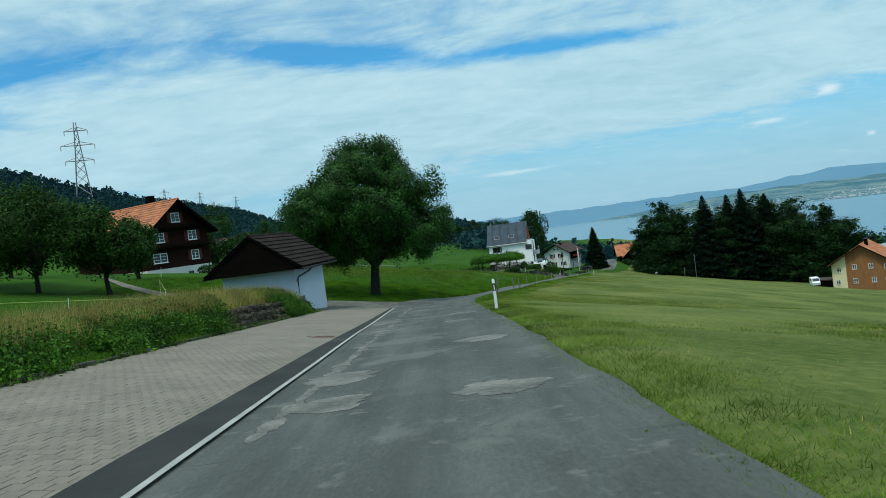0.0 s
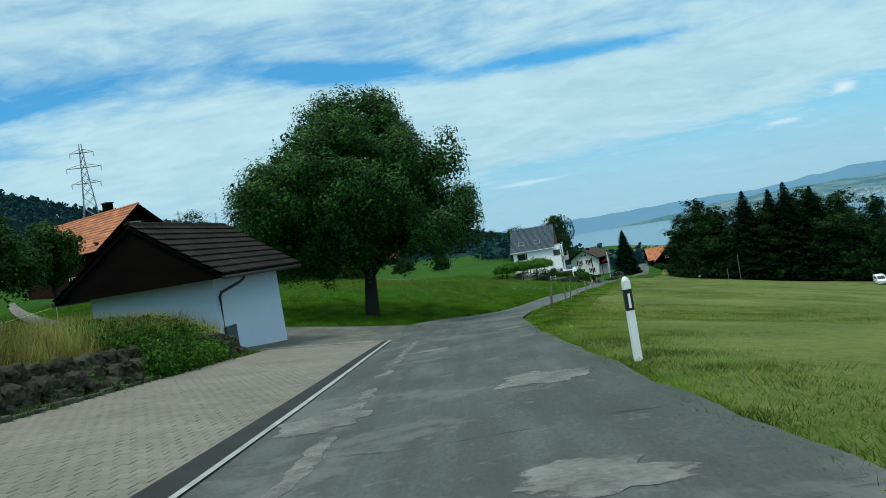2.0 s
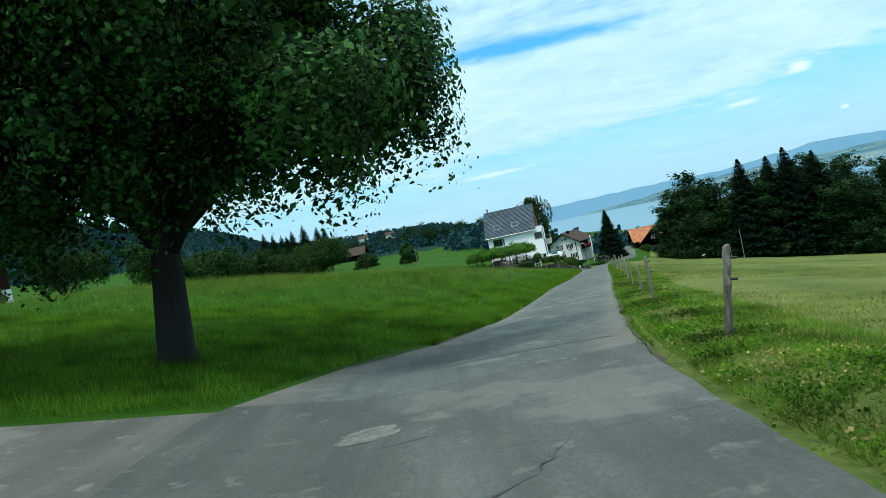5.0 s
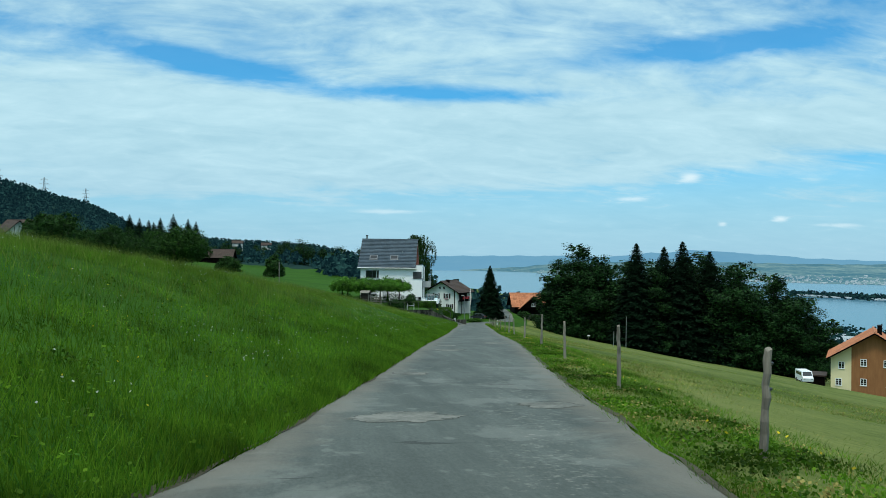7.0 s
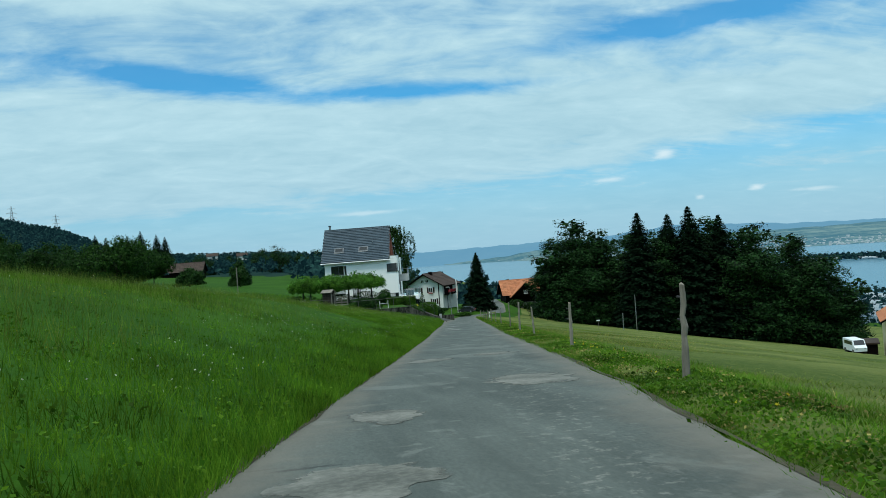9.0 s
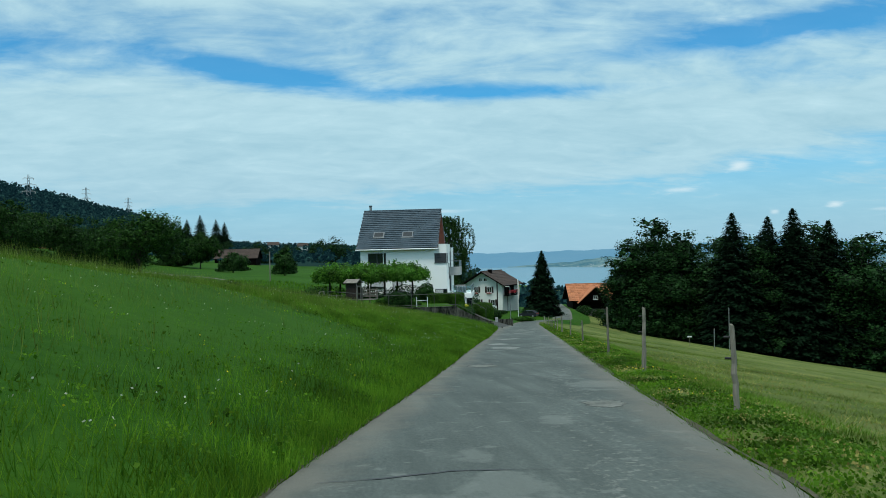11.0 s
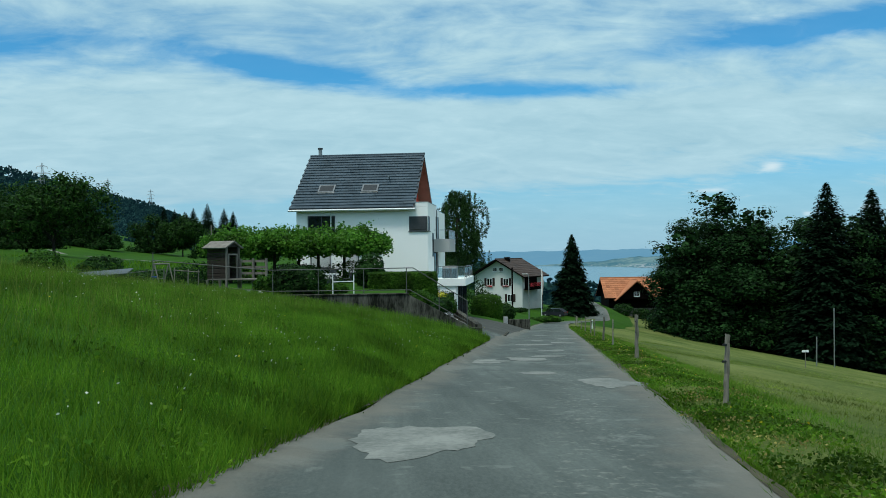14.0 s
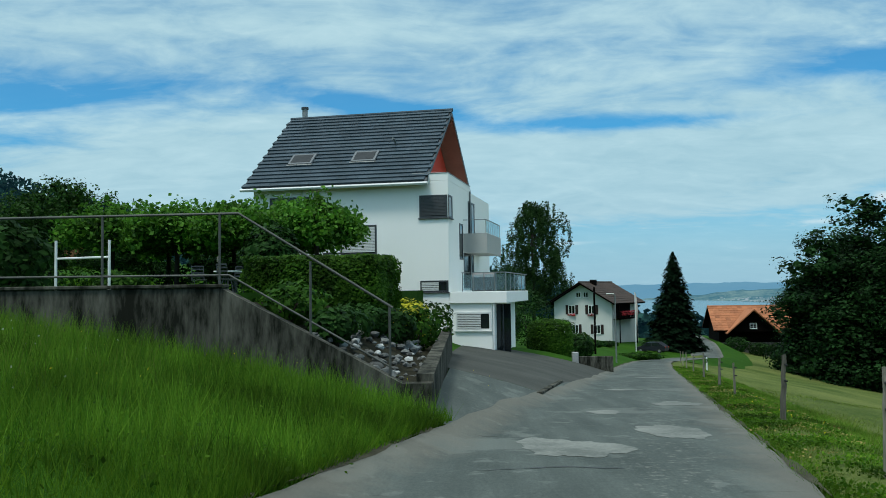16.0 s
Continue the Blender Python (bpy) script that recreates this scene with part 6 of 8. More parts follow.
# plane trees trained flat into a leafy roof
def trained_tree(x, y, sx, sy, seed):
    rng = np.random.default_rng(seed)
    t = thing("plane_tree", pose(x, y, GZ + 0.4), "plane tree trained into a flat leafy roof", "tree", "trained plane trees")
    bm = bmesh.new()
    tube(bm, [(0, 0, -0.8), (0.05, 0, 1.2), (0, 0.05, 2.2)], [0.13, 0.1, 0.09], 8)
    pr = random.Random(seed)
    for i in range(9):
        a = 6.28319 * i / 9 + pr.uniform(-0.2, 0.2)
        tube(bm, [(0, 0, 2.0), (math.cos(a) * sx * 0.25, math.sin(a) * sy * 0.25, 2.35), (math.cos(a) * sx * 0.5, math.sin(a) * sy * 0.5, 2.45)], [0.06, 0.04, 0.015], 5)
    part("trunk", bm, BARK, t, "bare dark trunk and trained limbs", True)
    n = 11000
    k = n // 22
    q = rng.uniform(-1, 1, (k, 2))
    q = q[(np.abs(q) ** 2.6).sum(1) < 1.15]
    lump = np.array([noise.noise((v[0] * 2.2 + seed, v[1] * 2.2, 0)) for v in q])
    rim = np.clip(np.sqrt((q ** 2).sum(1)), 0, 1.2)
    z = 2.45 + 0.6 * lump - 0.45 * rim ** 2 + rng.choice([0.38, 0.38, -0.1, -0.5], len(q)) * (1 - 0.5 * rim)
    shoot = rng.random(len(q)) < 0.14
    z = np.where(shoot, z + rng.uniform(0.2, 0.65, len(q)), z)
    mid = np.concatenate([q * (sx / 2, sy / 2), z[:, None]], 1)
    pts = np.repeat(mid, 22, 0) + rng.normal(0, 1, (len(q) * 22, 3)) * (0.2, 0.2, 0.17)
    part("crown", raw("crown", leaves(rng, pts, 0.18, 0.85, 0.1), 4, LEAF_BRIGHT), None, t, "flat roof of large bright leaves")


for i, (x, y) in enumerate(((16.7, 206.3), (13.6, 206.9), (10.5, 207.6), (7.4, 208.3), (15.2, 210.9), (11.8, 211.5), (8.5, 212))):
    trained_tree(x, y, 3.5, 4.6, 70 + i)


def garden_chair(x, y, turn):
    t = thing("garden_chair", pose(x, y, GZ - 0.08, 0, 0, turn), "slim dark metal garden chair under the leafy roof", "chair", "garden chairs")
    part("seat", cube(-0.22, 0.22, -0.21, 0.21, 0.43, 0.455, 0.01), FRAMEGREY, t)
    for sx in (-0.2, 0.2):
        for sy in (-0.19, 0.19):
            part("leg", pipe([(sx, sy, 0.0), (sx * 0.95, sy * 0.95, 0.43)], 0.014, 6), FRAMEGREY, t)
        part("back_post", pipe([(sx, 0.2, 0.455), (sx, 0.29, 0.92)], 0.014, 6), FRAMEGREY, t)
    for z in (0.58, 0.7, 0.82, 0.92):
        part("slat", cube(-0.2, 0.2, 0.2 + (z - 0.455) * 0.19, 0.215 + (z - 0.455) * 0.19, z - 0.03, z + 0.02), FRAMEGREY, t)
    return t


for x, y, turn in ((13.9, 200.4, 30), (14.9, 201.2, -20), (15.9, 200.3, -70), (15.2, 199.2, 160)):
    garden_chair(x, y, turn)
tb = thing("garden_table", pose(14.95, 200.2, GZ - 0.08), "pale round garden table under the leafy roof", "table")
bm = bmesh.new()
bmesh.ops.create_cone(bm, cap_ends=True, segments=20, radius1=0.48, radius2=0.48, depth=0.035, matrix=pose(0, 0, 0.72))
part("tabletop", bm, FRAMEWHITE, tb)
for k in range(4):
    part("leg", pipe([(0.34 * math.cos(k * 1.571 + 0.78), 0.34 * math.sin(k * 1.571 + 0.78), 0), (0.1 * math.cos(k * 1.571 + 0.78), 0.1 * math.sin(k * 1.571 + 0.78), 0.7)], 0.016, 6), FRAMEGREY, tb)


# wooden play house on stilts
def play_house(x, y, z):
    t = thing("play_house", pose(x, y, z, 0, 0, -24), "weathered wooden play house on posts", "play house")
    w, d, f, h = 1.12, 1.05, 0.78, 1.75
    for sx in (-1, 1):
        for sy in (-1, 1):
            part("post", cube(sx * w / 2 - 0.05, sx * w / 2 + 0.05, sy * d / 2 - 0.05, sy * d / 2 + 0.05, -0.3, f + 0.0), GREYWOOD, t)
    part("floor", cube(-w / 2, w / 2, -d / 2, d / 2, f, f + 0.06), GREYWOOD, t)
    for k in range(12):
        z0 = f + 0.07 + k * 0.13
        lap = 0.012 * math.sin(k * 2.7)
        part("board", cube(-w / 2, w / 2, -d / 2 + lap, -d / 2 + 0.03 + lap, z0 + 0.006, z0 + 0.108), SHEDWOOD, t)
        part("board", cube(-w / 2, w / 2, d / 2 - 0.03, d / 2, z0, z0 + 0.122), SHEDWOOD, t)
        part("board", cube(-w / 2 - 0.004, -w / 2 + 0.026, -d / 2 + 0.03, d / 2 - 0.03, z0, z0 + 0.122), SHEDWOOD, t)
        part("board", cube(w / 2 - 0.026, w / 2 + 0.004, -d / 2 + 0.03, -0.4, z0, z0 + 0.122), SHEDWOOD, t)
        part("board", cube(w / 2 - 0.026, w / 2 + 0.004, 0.4, d / 2 - 0.03, z0, z0 + 0.122), SHEDWOOD, t)
    part("door_frame", cube(w / 2 - 0.03, w / 2 + 0.03, -0.4, -0.32, f, f + 1.3), GREYWOOD, t)
    part("door_frame", cube(w / 2 - 0.03, w / 2 + 0.03, 0.32, 0.4, f, f + 1.3), GREYWOOD, t)
    part("door_frame", cube(w / 2 - 0.03, w / 2 + 0.03, -0.32, 0.32, f + 1.22, f + 1.3), GREYWOOD, t)
    for s in (-1, 1):
        r = part("roof", cube(-w / 2 - 0.12, w / 2 + 0.12, 0, 0.82, 0, 0.04), GREYWOOD, t)
        r.matrix_local = pose(0, -s * 0.745, f + h - 0.21, 0, 0, 0 if s > 0 else 180) @ pose(0, 0, 0, 24, 0, 0)
        for k in range(6):
            part("roof_board", cube(-w / 2 - 0.13 + k * 0.232, -w / 2 + 0.09 + k * 0.232, -0.02, 0.83, 0.042, 0.062), GREYWOOD, r)
    for s in (-1, 1):
        bm = bmesh.new()
        prism(bm, [(-d / 2, f + 1.63), (d / 2, f + 1.63), (0, f + 1.63 + d / 2 * 0.42)], s * w / 2 - 0.015, s * w / 2 + 0.015, "x")
        part("gable", bm, SHEDWOOD, t)
    for sy in (-1, 1):
        part("corner_board", cube(w / 2 - 0.03, w / 2 + 0.034, sy * d / 2 - 0.045, sy * d / 2 + 0.045, f, f + 1.62), GREYWOOD, t)
    # its small deck with a rail
    part("deck", cube(w / 2 + 0.03, w / 2 + 1.7, -d / 2, d / 2, f, f + 0.06), GREYWOOD, t)
    for k in range(3):
        part("rail_board", cube(w / 2 + 0.04, w / 2 + 1.7, d / 2 - 0.03, d / 2, f + 0.25 + k * 0.3, f + 0.37 + k * 0.3), GREYWOOD, t)
    for k in range(3):
        part("post", cube(w / 2 + 0.1 + k * 0.75, w / 2 + 0.19 + k * 0.75, d / 2 - 0.121, d / 2 - 0.031, -0.3, f + 1.05), GREYWOOD, t)
    return t


play_house(10.2, 190.6, -11.05)


def post_and_wire(name, pts, h, label, category, material, r=0.03, rails=2):
    t = thing(name, pose(0, 0, 0), label, category)
    for x, y, z in pts:
        part("post", pipe([(x, y, z - 0.3), (x, y, z + h)], r, 6), material, t)
    for k in range(rails):
        zz = h * (0.95 - 0.4 * k)
        part("rail", pipe([(x, y, z + zz) for x, y, z in pts], r * 0.5, 5), material, t)
    return t


post_and_wire("garden_fence", [(-9 + i * 2.6, 221.0 - i * 4.6, ground_at(-9 + i * 2.6, 221.0 - i * 4.6)) for i in range(7)], 1.15, "thin old fence along the garden's upper side", "fence", RAILSTEEL, 0.035)
vf = thing("garden_fence", pose(0, 0, 0), "pale thin stakes with rails beside the swing", "fence")
for x in (7.95, 8.6, 9.1):
    part("post", pipe([(x, 190.0, ground_at(x, 190) - 0.3), (x + 0.03, 190.0, ground_at(x, 190) + 1.12)], 0.028, 6), GREYWOOD, vf)
part("rail", pipe([(7.9, 189.97, ground_at(7.9, 190) + 1.0), (9.2, 189.97, ground_at(9.2, 190) + 1.0)], 0.02, 6), GREYWOOD, vf)
# netting frames and a swing
fr = thing("goal_frame", pose(16.33, 186.9, GZ - 0.06), "pale wooden frame on the terrace", "frame")
for x in (-0.48, 0.48):
    part("post", pipe([(x, 0, -0.1), (x, 0, 0.94)], 0.026, 6), FRAMEWHITE, fr)
part("crossbar", pipe([(-0.48, 0, 0.62), (0.48, 0, 0.64)], 0.02, 6), FRAMEWHITE, fr)
sw = thing("swing_frame", pose(7.25, 190.4, GZ + 0.25, 0, 0, 72) @ Matrix.Diagonal((0.7, 0.7, 0.78, 1)), "grey wooden swing frame with a blue brace in the garden", "swing")
for s in (-0.9, 0.9):
    for d in (-0.55, 0.55):
        part("leg", pipe([(s, d, -0.2), (s, 0, 1.55)], 0.045, 6), GREYWOOD, sw)
part("crossbar", pipe([(-1.0, 0, 1.55), (1.0, 0, 1.55)], 0.045, 6), GREYWOOD, sw)
part("brace", pipe([(-0.9, -0.27, 0.75), (-0.9, 0.27, 0.75)], 0.035, 6), BLUEPAINT, sw, "blue cross brace")
cf = thing("cold_frame", pose(4.7, 189.6, ground_at(4.7, 189.6) - 0.05, 0, 0, 4), "low timber cold frame with a grey sheet cover by the railing", "cold frame")
part("box", cube(-1.15, 1.15, -0.6, 0.6, -0.5, 0.55, 0.02), SHEDWOOD, cf)
r_ = part("cover", cube(-1.25, 1.25, -0.72, 0.72, 0.0, 0.05), FRAMEGREY, cf, "grey sheet cover")
r_.matrix_local = pose(0, 0, 0.66, 9, -4, 0)
pf = thing("picket_fence", pose(2.5, 225.5, ground_at(2.5, 225.5), 0, 0, -8), "dark wooden picket fence round the vegetable plot", "fence")
for k in range(24):
    part("picket", cube(-3.6 + k * 0.3, -3.46 + k * 0.3, -0.02, 0.02, -0.2, 1.35 + 0.05 * (k % 3)), SHEDWOOD, pf)
for zz in (0.35, 1.05):
    part("rail", cube(-3.7, 3.6, 0.021, 0.06, zz, zz + 0.08), SHEDWOOD, pf)

# driveway
drive = tagged(new("driveway"), "brownish grey asphalt drive up to the garage", "driveway", kind="structure")
dm = np.linspace(0, 1, 24)[:, None]
fm = np.linspace(0, 1, 8)[None]
DY = 194.9 + (221.9 - 194.9) * dm
DXl = np.interp(DY, [184, 203, 215.5, 216.5, 222], [22.5, 22.2, 22.4, 24.2, 24.6]) + 0 * fm
DXr = np.interp(DY, [194, 201, 206, 222], [24.9, 26.0, road_x(206) - 2.25, road_x(222) - 2.1])
X_ = DXl * (1 - fm) + DXr * fm
drive_slab = new("drive_surface", sheet("drive_surface", X_, DY + 0 * fm, land(X_, DY + 0 * fm) + 0.026, DRIVE))
drive_slab.parent = drive
AY = 184.7 + (194.9 - 184.7) * dm
AX = 22.5 * (1 - fm) + (road_x(AY) - 2.2) * fm
apron = new("drive_apron", sheet("drive_apron", AX, AY + 0 * fm, land(AX, AY + 0 * fm) + 0.024, OLD_ASPHALT))
apron.parent = drive
BY = 194.9 + (208 - 194.9) * dm
BX = (np.interp(BY, [194, 201, 206, 209], [24.9, 26.0, road_x(206) - 2.25, road_x(209) - 2.2]) - 0.05) * (1 - fm) + (road_x(BY) - 2.1) * fm
bell = new("drive_apron", sheet("drive_apron", BX, BY + 0 * fm, land(BX, BY + 0 * fm) + 0.022, OLD_ASPHALT))
bell.parent = drive
wl_ = thing("low_wall", pose(0, 0, 0), "low concrete wall ending the drive", "wall")
part("wall_section", cube(29.0, 31.0, 222.0, 222.3, -17.2, -14.95, 0.015, pose(0, 0, 0)), CONCRETE, wl_)
part("pier", cube(28.65, 28.996, 221.9, 222.4, -17.2, -14.7, 0.02), PALESTONE, wl_)
shrub("round_hedge", (27.8, 227.5, -15.8), 3.0, 3.0, 2.9, 14000, 0.13, LEAF_BOX, "rounded green hedge beside the drive", 50, square=0.55, category="hedge")
shrub("flower_bed", (40.6, 268, ground_at(40.6, 268)), 5, 2.4, 0.75, 1600, 0.25, LEAF_HEDGE, "low planted bed before the old house", 52)
shrub("flower_bed", (42.2, 271, ground_at(42.2, 271)), 4, 2.4, 0.8, 1500, 0.25, LEAF_DARK, "dark low planting at the bend of the lane", 53)
for i, (x, y, w, h) in enumerate(((30.6, 234, 1.8, 1.7), (31.6, 243, 2.2, 1.9), (33.0, 255, 2.6, 1.6), (35.4, 270, 2.4, 0.7), (37.6, 279, 2.8, 0.8), (40.2, 286, 2.8, 0.8), (24.9, 231, 2.6, 3.2), (27.2, 240, 4.0, 4.6), (26.0, 250, 5.0, 6.5), (34.4, 288, 4.0, 2.8), (47.6, 294, 3.0, 1.6))):
    shrub("front_garden_shrub", (x, y, ground_at(x, y) - 0.1), w, w * 0.9, h, 1500, 0.2, LEAF_HEDGE if i == 1 else LEAF_DARK, "dark leafy shrub in the old house's front garden", 120 + i, group="front garden shrubs")
curb = tagged(new("trim"), "pale curb stones where the drive meets the lane", "curb", kind="structure")
cs = finish(cube(-0.08, 0.08, -0.48, 0.48, -0.12, 0.05, 0.015), "curb_stone", CONCRETE)
for k in range(7):
    x, y = 24.9 + 1.05 * k / 6, 194.9 + 6.1 * k / 6
    part("curb_stone", cs, None, curb).matrix_world = pose(x, y, ground_at(x, y) + 0.02, -4, 0, -9.8)
for i, (x, y, w, h) in enumerate(((1.5, 190.4, 2.3, 1.85), (3.0, 198, 3.0, 0.8), (6.0, 203, 3.4, 1.8), (-4.0, 203, 3.4, 1.5), (0.5, 209, 3.0, 1.6))):
    z = max(ground_at(x, y), GZ - 0.2 if x > 4.2 else -99)
    shrub("garden_shrub", (x, y, z - 0.1), w, w * 0.8, h, 1700, 0.15, LEAF_DARK if i % 3 else LEAF_HEDGE, "dark leafy shrub on the garden's upper side", 160 + i, group="garden shrubs")
for i, (x, y, w, h) in enumerate(((-4.0, 215, 4.4, 1.7), (0.5, 214, 4.6, 1.8), (5.0, 216, 4.2, 1.7), (-9.0, 212, 4.0, 1.6))):
    shrub("garden_shrub", (x, y, ground_at(x, y) - 0.1), w, w * 0.7, h, 2400, 0.2, LEAF_DARK, "tall dark bush closing the garden", 180 + i, group="garden shrubs")
for i, (x, y, w, h) in enumerate(((67.0, 319, 4.4, 2.8), (71.0, 320, 4.0, 2.4), (75, 321, 5, 3.0))):
    shrub("farm_shrub", (x, y, ground_at(x, y) - 0.1), w, w * 0.8, h, 1500, 0.28, LEAF_DARK, "dark bushes before the orange-roofed farmhouse", 200 + i, group="farmhouse bushes")
rb = thing("rubble_wall", pose(0, 0, 0), "loose rubble and pale stones below the play house", "rocks")
pr = random.Random(77)
for i in range(80):
    x, s = pr.uniform(10.3, 13.2), pr.uniform(0.04, 0.1)
    bm = bmesh.new()
    bmesh.ops.create_icosphere(bm, subdivisions=2, radius=s)
    for v in bm.verts:
        v.co = v.co * (1 + 0.9 * noise.noise(v.co * 11 + Vector((i * 2.3, 0, 0))))
        v.co.z *= 0.65
    y = 185.55 + pr.uniform(-0.1, 0.25)
    bmesh.ops.translate(bm, verts=bm.verts, vec=(x, y, max(ground_at(x, y), -12.2) + 0.02 + pr.uniform(0, 0.3)))
    part("stone", bm, PALESTONE if i % 6 == 0 else STONE, rb)


# ---- houses ----
def gabled(name, m, w, d, wall_h, ridge_h, wall_m, roof_m, label, over=0.6, gable_over=0.7, cols=16, rows=12, bow=0.0, base=2.0, gable_m=None, whole=120, soffit=None, plinth=0.0, plinth_m=None, group=""):
    """A house with a gable facing local -y: walls, gables and two tiled slopes. Origin: middle of the front wall at the ground."""
    t = thing(name, m, label, "house", group)
    part("wall", cube(-w / 2, w / 2, 0, d, -base, wall_h), wall_m, t)
    if plinth:
        part("plinth", cube(-w / 2 - 0.03, w / 2 + 0.03, -0.03, d + 0.03, -base, plinth), plinth_m, t, "pale rendered ground floor")
    for y in (0.0, d - 0.2):
        bm = bmesh.new()
        prism(bm, [(-w / 2, wall_h + 0.003), (w / 2, wall_h + 0.003), (0, ridge_h - 0.12)], y, y + 0.2, "y")
        part("gable", bm, gable_m or wall_m, t)
    p = math.degrees(math.atan2(ridge_h - wall_h, w / 2))
    run = math.hypot(ridge_h - wall_h, w / 2) + over
    ez = wall_h - over * math.sin(radians(p))
    ex = w / 2 + over * math.cos(radians(p))
    ln = d + 2 * gable_over
    for s in (1, -1):
        f = slope(s * ex, -gable_over if s > 0 else d + gable_over, ez, 90 if s > 0 else -90, p)
        r = part("roof", cube(0, ln, -0.02, run, -0.2, 0.0), soffit or DARKWOOD, t, "roof slope on dark rafters")
        r.matrix_local = f
        tile_field(r, "roof_tile", Matrix.Identity(4), -0.05, ln + 0.05, run + 0.03, cols, rows, roof_m, 0.05, whole, bow)
    part("ridge", pipe([(0, -gable_over - 0.05, ridge_h + 0.05), (0, d + gable_over + 0.05, ridge_h + 0.05)], 0.13), roof_m, t, "ridge tiles")
    return t


def chimney(parent, x, y, z0, z1, s=0.35):
    c = part("chimney", cube(x - s, x + s, y - s, y + s, z0, z1, 0.02), DARKWOOD, parent, "dark chimney")
    part("cap", cube(x - s - 0.08, x + s + 0.08, y - s - 0.08, y + s + 0.08, z1 + 0.002, z1 + 0.1), FRAMEGREY, c)


# old white house with dark shutters by the bend
h2 = gabled("old_house", pose(38.7, 300.6, -19.2, 0, 0, -30), 9.3, 11, 6.4, 9.1, OLDWHITE, OLDTILE, "old white house with dark shutters and a brown tiled roof", 1.0, 1.2, 20, 10, 0.03, whole=140)
for x, z, w in ((-1.7, 5.0, 1.0), (1.5, 5.0, 1.0), (2.3, 2.1, 1.0), (-1.2, 2.1, 1.0), (-0.6, 7.25, 0.75), (0.6, 7.25, 0.75)):
    win = window(h2, pose(x, 0, z), w * 1.1, 1.35 if z < 6 else 0.8, "double", FRAMEWHITE, None, 0.06, SHUTTER if z < 6 else None)
    if 3 < z < 6:
        rg_ = np.random.default_rng(int(z * 10 + x * 3 + 20))
        pts = np.stack([rg_.uniform(-w * 0.6, w * 0.6, 160), rg_.uniform(-0.35, -0.1, 160), rg_.uniform(-0.95, -0.6, 160)], -1)
        part("flower_box", raw("flower_box", leaves(rg_, pts, 0.12, 0.8), 4, FLOWER_R), None, win, "box of red flowers")
window(h2, pose(-3.2, 0, 2.1), 0.8, 0.9, "cross", FRAMEWHITE, None, 0.06)
window(h2, pose(2.6, 0, -0.2), 1.2, 0.5, "double", FRAMEWHITE, None, 0.05)
chimney(h2, 0.6, 3.0, 7.4, 9.4, 0.4)
# its balconied side
sb = part("balcony", cube(4.654, 5.7, 0.6, 8.0, 3.5, 3.65), DARKWOOD, h2, "dark wooden side balcony")
for k in range(14):
    part("baluster", cube(5.6, 5.66, 0.65 + k * 0.5, 0.95 + k * 0.5, 3.65, 4.55), DARKWOOD, sb)
rg_ = np.random.default_rng(77)
pts = np.stack([rg_.uniform(5.4, 6.0, 420), rg_.uniform(0.6, 8, 420), rg_.uniform(4.1, 4.75, 420)], -1)
part("flower_box", raw("flower_box", leaves(rg_, pts, 0.16, 0.8), 4, FLOWER_R), None, sb, "red balcony flowers")
part("balcony_post", cube(5.55, 5.67, 0.6, 0.72, -1.5, 6.0), DARKWOOD, sb)
# Dark panel just proud of the side wall, above the balcony floor.
part("dark_panel", cube(4.652, 4.69, 1.2, 7.6, 3.66, 5.9), DARKWOOD, h2, "dark wood panel on the wall behind the balcony")
part("balcony_post", cube(5.55, 5.67, 7.9, 8.02, -1.5, 6.0), DARKWOOD, sb)

# farmhouse with the orange roof beyond the lane
oh = gabled("farmhouse", pose(74.0, 327, ground_at(70, 327) - 0.6, 0, 0, -28), 11, 17, 5.2, 8.6, DARKWOOD, ORANGETILE, "dark wooden farmhouse with an orange tiled roof", 1.4, 1.0, 22, 10, 0.04, base=3, plinth=2.3, plinth_m=GREYWOOD, whole=100)
oh.matrix_world = pose(66.3, 331, ground_at(70, 331) - 0.4, 0, 0, -96)
bm = bmesh.new()
prism(bm, [(1.7, 4.3), (9.5, 4.3), (5.6, 7.9)], 1.0, 7.1, "x")
dorm = part("dormer", bm, DARKWOOD, oh, "dark cross gable in the roof")
for s in (-1, 1):
    bm = bmesh.new()
    prism(bm, [(5.6, 8.25), (5.6 + s * 4.6, 4.1), (5.6 + s * 4.6, 3.9), (5.6, 8.0)], 0.8, 8.1, "x")
    part("dormer_roof", bm, ORANGETILE, dorm)
window(oh, pose(7.1, 5.6, 5.3, 0, 0, 90), 1.2, 1.0, "cross", FRAMEWHITE)
window(oh, pose(5.5, 13.5, 3.4, 0, 0, 90), 1.2, 1.2, "cross", FRAMEWHITE)

# cream and brown house below the meadow
ch_ = gabled("chalet", pose(93.6, 193.0, -27.6, 0, 0, -35), 13, 12, 8.5, 12.6, CREAM, ORANGETILE, "cream and brown clad house with an orange tiled roof", 0.8, 1.2, 20, 10, 0.04, base=3, gable_m=CREAM, whole=100)
part("cladding", cube(-3.4, 6.53, -0.06, -0.002, 1.6, 8.5), BROWNWOOD, ch_, "orange-brown wooden cladding")
bm = bmesh.new()
prism(bm, [(-3.4, 8.505), (6.4, 8.505), (0, 12.4), (-3.4, 10.3)], -0.06, -0.002, "y")
part("cladding", bm, BROWNWOOD, ch_, "orange-brown wooden cladding")
part("plinth", cube(-3.42, 6.56, -0.09, -0.062, -2.5, 1.6), WHITE, ch_, "white plinth")
